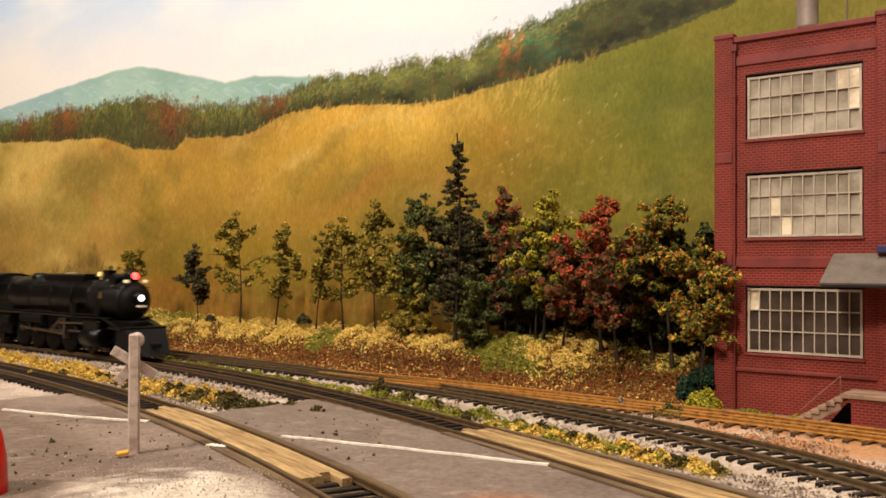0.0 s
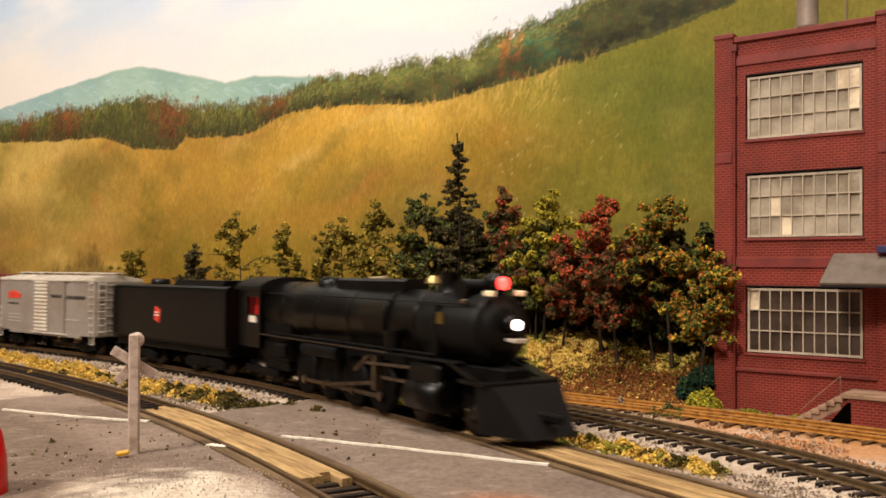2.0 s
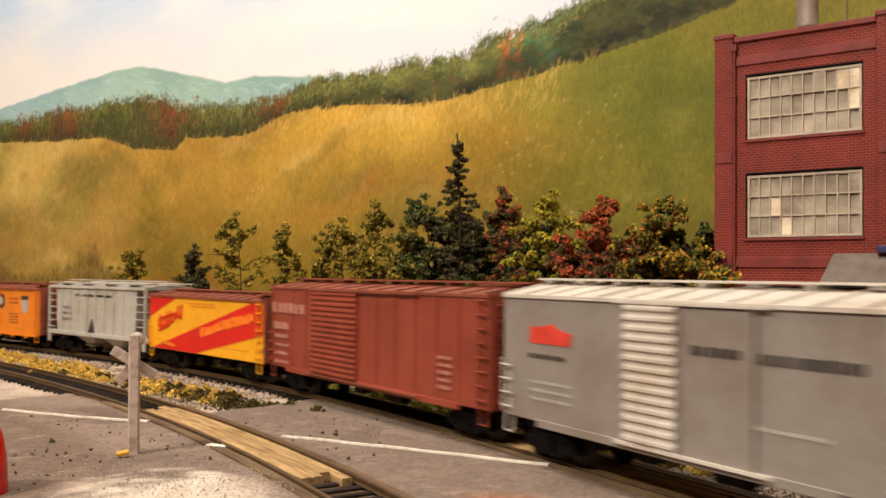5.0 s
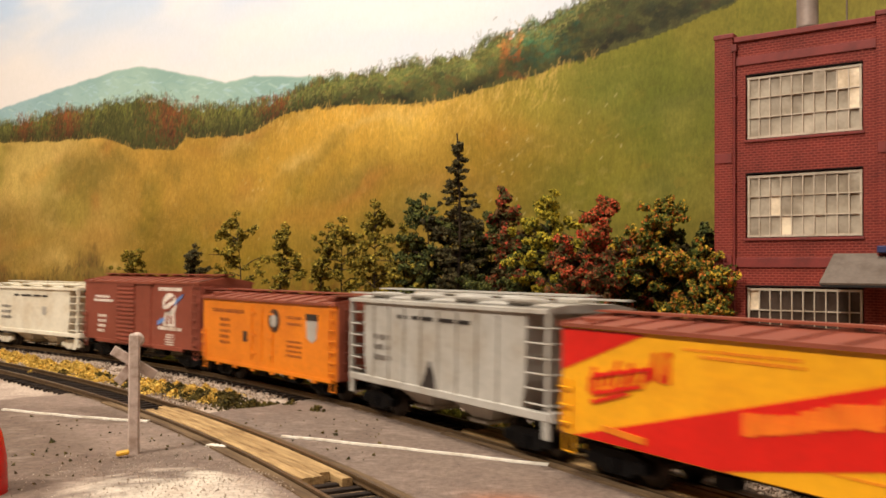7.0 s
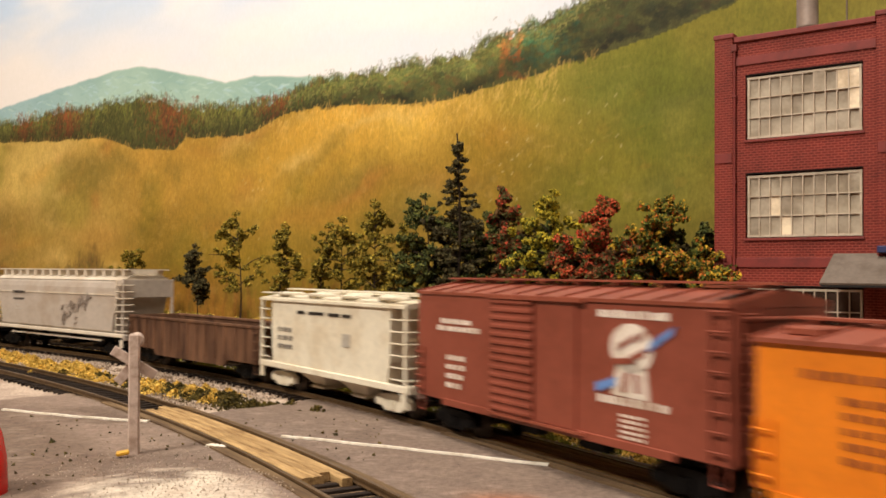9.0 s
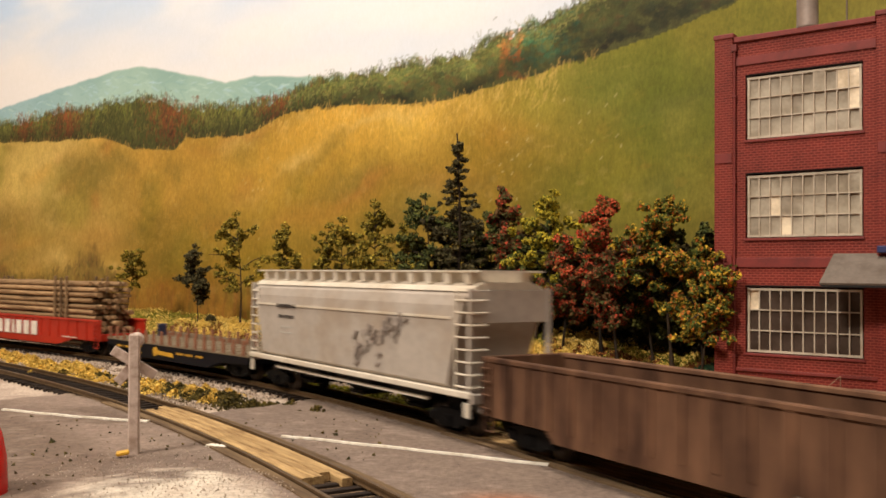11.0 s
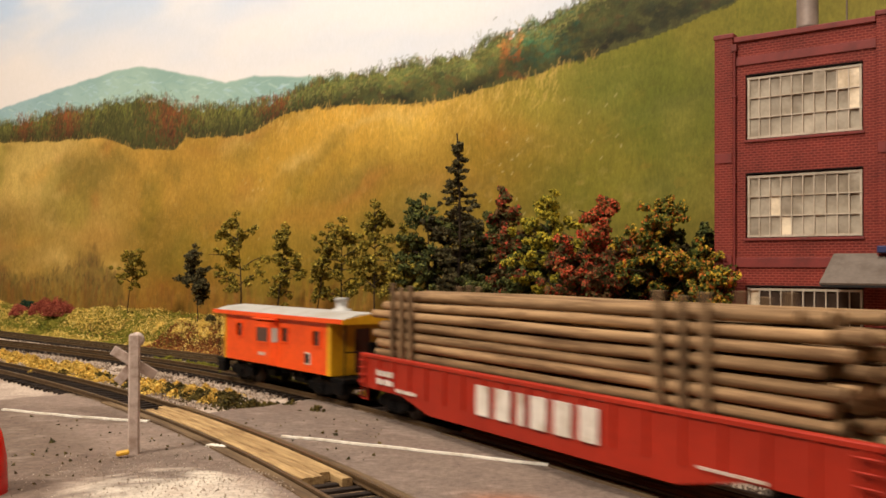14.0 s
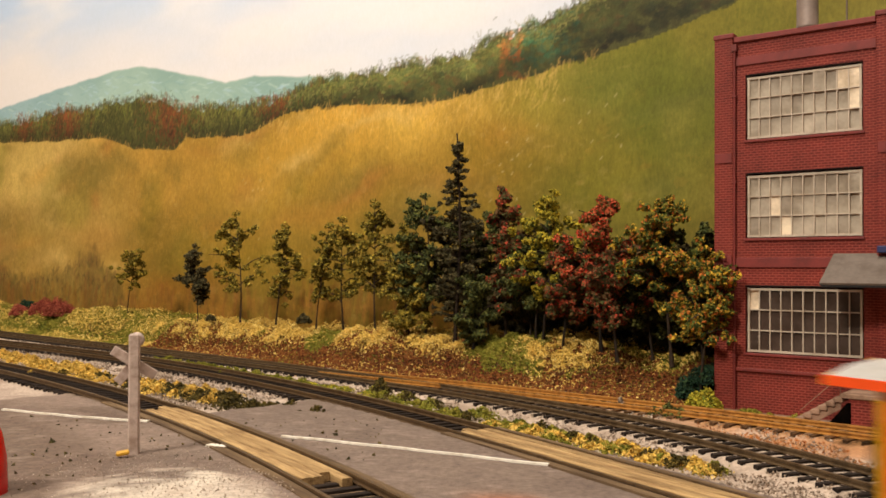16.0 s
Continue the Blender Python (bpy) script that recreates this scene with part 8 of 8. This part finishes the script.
    part("front_steps", Bag().plate([(0.0660, 0.0255), (0.0690, 0.0262), (0.0880, 0.0205), (0.0860, 0.0190)], -0.0160, -0.0110).plate([(0.0660, 0.0255), (0.0690, 0.0262), (0.0880, 0.0205), (0.0860, 0.0190)], 0.0110, 0.0160), T_BLACK, car)
    part("coupler", Bag().box(0.0980, 0.1110, -0.0016, 0.0016, 0.0080, 0.0110, 0.0006), T_UNDER, car)
    # lamps
    part("headlamp", Bag().turned([(0.0820, 0.0020), (0.0822, 0.0034), (0.0880, 0.0034), (0.0880, 0.0019)], (0, 0, 0.0392), "x", 20), T_BLACK, car)
    part("headlamp_glass", Bag().turned([(0.0880, 0.0019), (0.0884, 0.0019), (0.0890, 0.0010)], (0, 0, 0.0392), "x", 20), G_HEAD, car, "bright headlamp glass")
    part("signal_lamp", Bag().turned([(0.0730, 0.0028), (0.0732, 0.0036), (0.0800, 0.0036), (0.0800, 0.0024)], (0, 0, 0.0536), "x", 20), T_BLACK, car)
    part("signal_glass", Bag().turned([(0.0800, 0.0024), (0.0806, 0.0024), (0.0816, 0.0012)], (0, 0, 0.0536), "x", 20), G_RED, car, "glowing red lamp glass")
    for s in (-1, 1):
        part("number_board", Bag().box(0.0790, 0.0835, s * 0.0068 - 0.0012, s * 0.0068 + 0.0010, 0.0490, 0.0510, 0.0003), G_BOARD, car)
        part("marker_lamp", Bag().box(0.0700, 0.0730, s * 0.0110 - 0.001, s * 0.0110 + 0.001, 0.0462, 0.0478, 0.0003), T_STEEL, car)
    decal(car, [(0.0580, 0.0385), (0.0615, 0.0385), (0.0615, 0.0428), (0.0580, 0.0428)], -0.01315, painted("dull_brass", rgb(120, 96, 44), 0.4, 0.6), "maker_plate")
    part("front_plate", Bag().box(0.0890, 0.0898, -0.0030, 0.0030, 0.0330, 0.0345, 0.0002).box(0.0815, 0.0892, -0.0006, 0.0006, 0.0332, 0.0343), T_CHALK, car, "small pale plate")
    # wheels
    dm = driver_mesh()
    for x in DRIVER_X:
        DRIVERS.append((part("driving_wheelset", dm, None, car, at=pose(x, 0, DR)), x))
    for s in (-1, 1):
        b = Bag()
        b.box(DRIVER_X[0] - 0.0016, DRIVER_X[-1] + 0.0016, s * 0.0112 - 0.0005, s * 0.0112 + 0.0005, -0.0009, 0.0009, 0.0003)
        for x in DRIVER_X:
            b.rod((x, s * 0.0112 - 0.0008, 0), (x, s * 0.0112 + 0.0008, 0), 0.0019, n=14)
        RODS.append(("side", s, part("side_rod", b, T_STEEL, car, at=pose(CRANK, 0, DR))))
        b = Bag().box(0, 0.0460, s * 0.0126 - 0.0005, s * 0.0126 + 0.0005, -0.0008, 0.0008, 0.0002).rod((0, s * 0.0120, 0), (0, s * 0.0132, 0), 0.0017, n=14)
        RODS.append(("main", s, part("main_rod", b, T_STEEL, car, at=pose(DRIVER_X[1] + CRANK, 0, DR))))
    for x in (0.0400 + 0.002, 0.0700 + 0.006):
        WHEELS.append((part("pilot_wheelset", WHEEL_MESH, None, car, at=pose(x, 0, 0.0052)), 0.0052, x))
    tf = Bag()
    for s in (-1, 1):
        tf.box(-0.1220, -0.0820, s * 0.0118 - 0.0010, s * 0.0118 + 0.0010, 0.0045, 0.0085, 0.0006)
    part("trailing_truck", tf, T_UNDER, car)
    for x in (-0.1130, -0.0910):
        WHEELS.append((part("trailing_wheelset", WHEEL_MESH, None, car, at=pose(x, 0, 0.0052)), 0.0052, x))
    return car


def lift(car, dz, x=0.0515):
    """Ride height: the body stands higher on its trucks."""
    for c in car.children:
        if not c.name.startswith(("truck", "coupler")):
            c.location.z += dz
    part("bolster", Bag().box(-x - 0.0035, -x + 0.0035, -0.010, 0.010, 0.0070, 0.0112 + dz, 0.0004), T_UNDER, car)
    part("bolster", Bag().box(x - 0.0035, x + 0.0035, -0.010, 0.010, 0.0070, 0.0112 + dz, 0.0004), T_UNDER, car)
    return car


# each car: its place along the line at 6 s, and half the distance of its trucks
TRAIN = [(locomotive(), 0.5830, 0.050), (tender(), 0.3825, 0.040), (lift(silver_boxcar(), 0.0026), 0.2178, 0.051), (lift(red_boxcar(), 0.0018, 0.0700), 0.0508, 0.0700),
         (banded_reefer(), -0.1140, 0.048), (lift(grey_hopper(), 0.0018), -0.2533, 0.0495), (orange_reefer(), -0.4023, 0.052), (lift(brown_boxcar(), 0.0024), -0.5523, 0.0535),
         (white_hopper(), -0.7022, 0.0495), (rusty_gondola(), -0.8480, 0.058), (lift(centre_flow(), 0.0018, 0.0725), -1.0275, 0.0725), (flat_car(), -1.2120, 0.067),
         (red_gondola(), -1.4260, 0.093), (log_load(), -1.4300, 0.093), (caboose(), -1.6245, 0.041)]

# how far the train has run since 6 s
RUN_T = np.array([0.0, 0.6, 1.2, 1.8, 2.5, 3.2, 4.2, 6.3, 7.0, 7.7, 8.5, 9.2, 11.3, 12.0, 12.7, 13.4, 14.1, 14.8, 15.4, 16.0])
RUN_S = np.array([-1.0765, -0.9716, -0.8646, -0.757, -0.6284, -0.5018, -0.3223, 0.0538, 0.1793, 0.3066, 0.4518, 0.5757, 0.9350, 1.0556, 1.1770, 1.3023, 1.4288, 1.5562, 1.665, 1.7768])


def run(t):
    m = np.gradient(RUN_S, RUN_T)
    i = min(max(int(np.searchsorted(RUN_T, t)) - 1, 0), len(RUN_T) - 2)
    h = RUN_T[i + 1] - RUN_T[i]
    u = (t - RUN_T[i]) / h
    return float((2 * u ** 3 - 3 * u ** 2 + 1) * RUN_S[i] + (u ** 3 - 2 * u ** 2 + u) * h * m[i] + (3 * u ** 2 - 2 * u ** 3) * RUN_S[i + 1] + (u ** 3 - u ** 2) * h * m[i + 1])


def on_line(s, half):
    p = [(float(np.interp(s + k, S_LINE, X_LINE)), float(np.interp(s + k, S_LINE, Y_LINE))) for k in (-half, half)]
    (ax, ay), (bx, by) = p
    return pose((ax + bx) / 2, (ay + by) / 2, 0, 0, 0, math.degrees(math.atan2(by - ay, bx - ax)))


def motions():
    for car, s6, half in TRAIN:
        walk(car, [(k * 0.25, on_line(s6 + run(k * 0.25), half)) for k in range(65)])
    owner = {}
    for car, s6, half in TRAIN:
        for o in car.children_recursive:
            owner[o] = s6
    ticks = [k / 30 for k in range(481)]
    for ob, r, x in WHEELS:
        rows, held = [], None
        for t in ticks:
            s = owner[ob] + run(t)
            if -0.75 < s < 0.40 or t in (0.0, 16.0) or held is None:
                rows.append((t, pose(x, 0, r, 0, math.degrees(run(min(max(t, 0), 16)) / r) % 360, 0)))
                held = t
        walk(ob, clear_turns(rows))
    for ob, x in DRIVERS:
        walk(ob, [(t, pose(x, 0, DR, 0, math.degrees(run(min(t, 4.6)) / DR) % 360, 0)) for t in ticks if t <= 4.6] + [(16.0, pose(x, 0, DR, 0, math.degrees(run(4.6) / DR) % 360, 0))])
    for kind, s, ob in RODS:
        rows = []
        for t in ticks:
            if t > 4.6 and t < 16.0:
                continue
            a = run(min(t, 4.6)) / DR
            cx, cz = CRANK * math.cos(a), -CRANK * math.sin(a)
            if kind == "side":
                rows.append((t, pose(cx, 0, DR + cz)))
            else:
                lift = math.degrees(math.asin(max(-1, min(1, (0.0125 - DR - cz) / 0.046))))
                rows.append((t, pose(DRIVER_X[1] + cx, 0, DR + cz, 0, -lift, 0)))
        walk(ob, rows)


def clear_turns(rows):
    """Keeps a wheel's turn between two rows that are far apart in time at zero."""
    out = [rows[0]]
    for t, m in rows[1:]:
        if t - out[-1][0] > 0.05 and len(rows) > 3:
            m = Matrix.Translation(m.translation) @ out[-1][1].to_3x3().to_4x4() if t == 16.0 else m
        out.append((t, m))
    if len(out) > 2 and out[1][0] - out[0][0] > 0.05:
        out[0] = (out[0][0], out[1][1].copy())
    return out


motions()
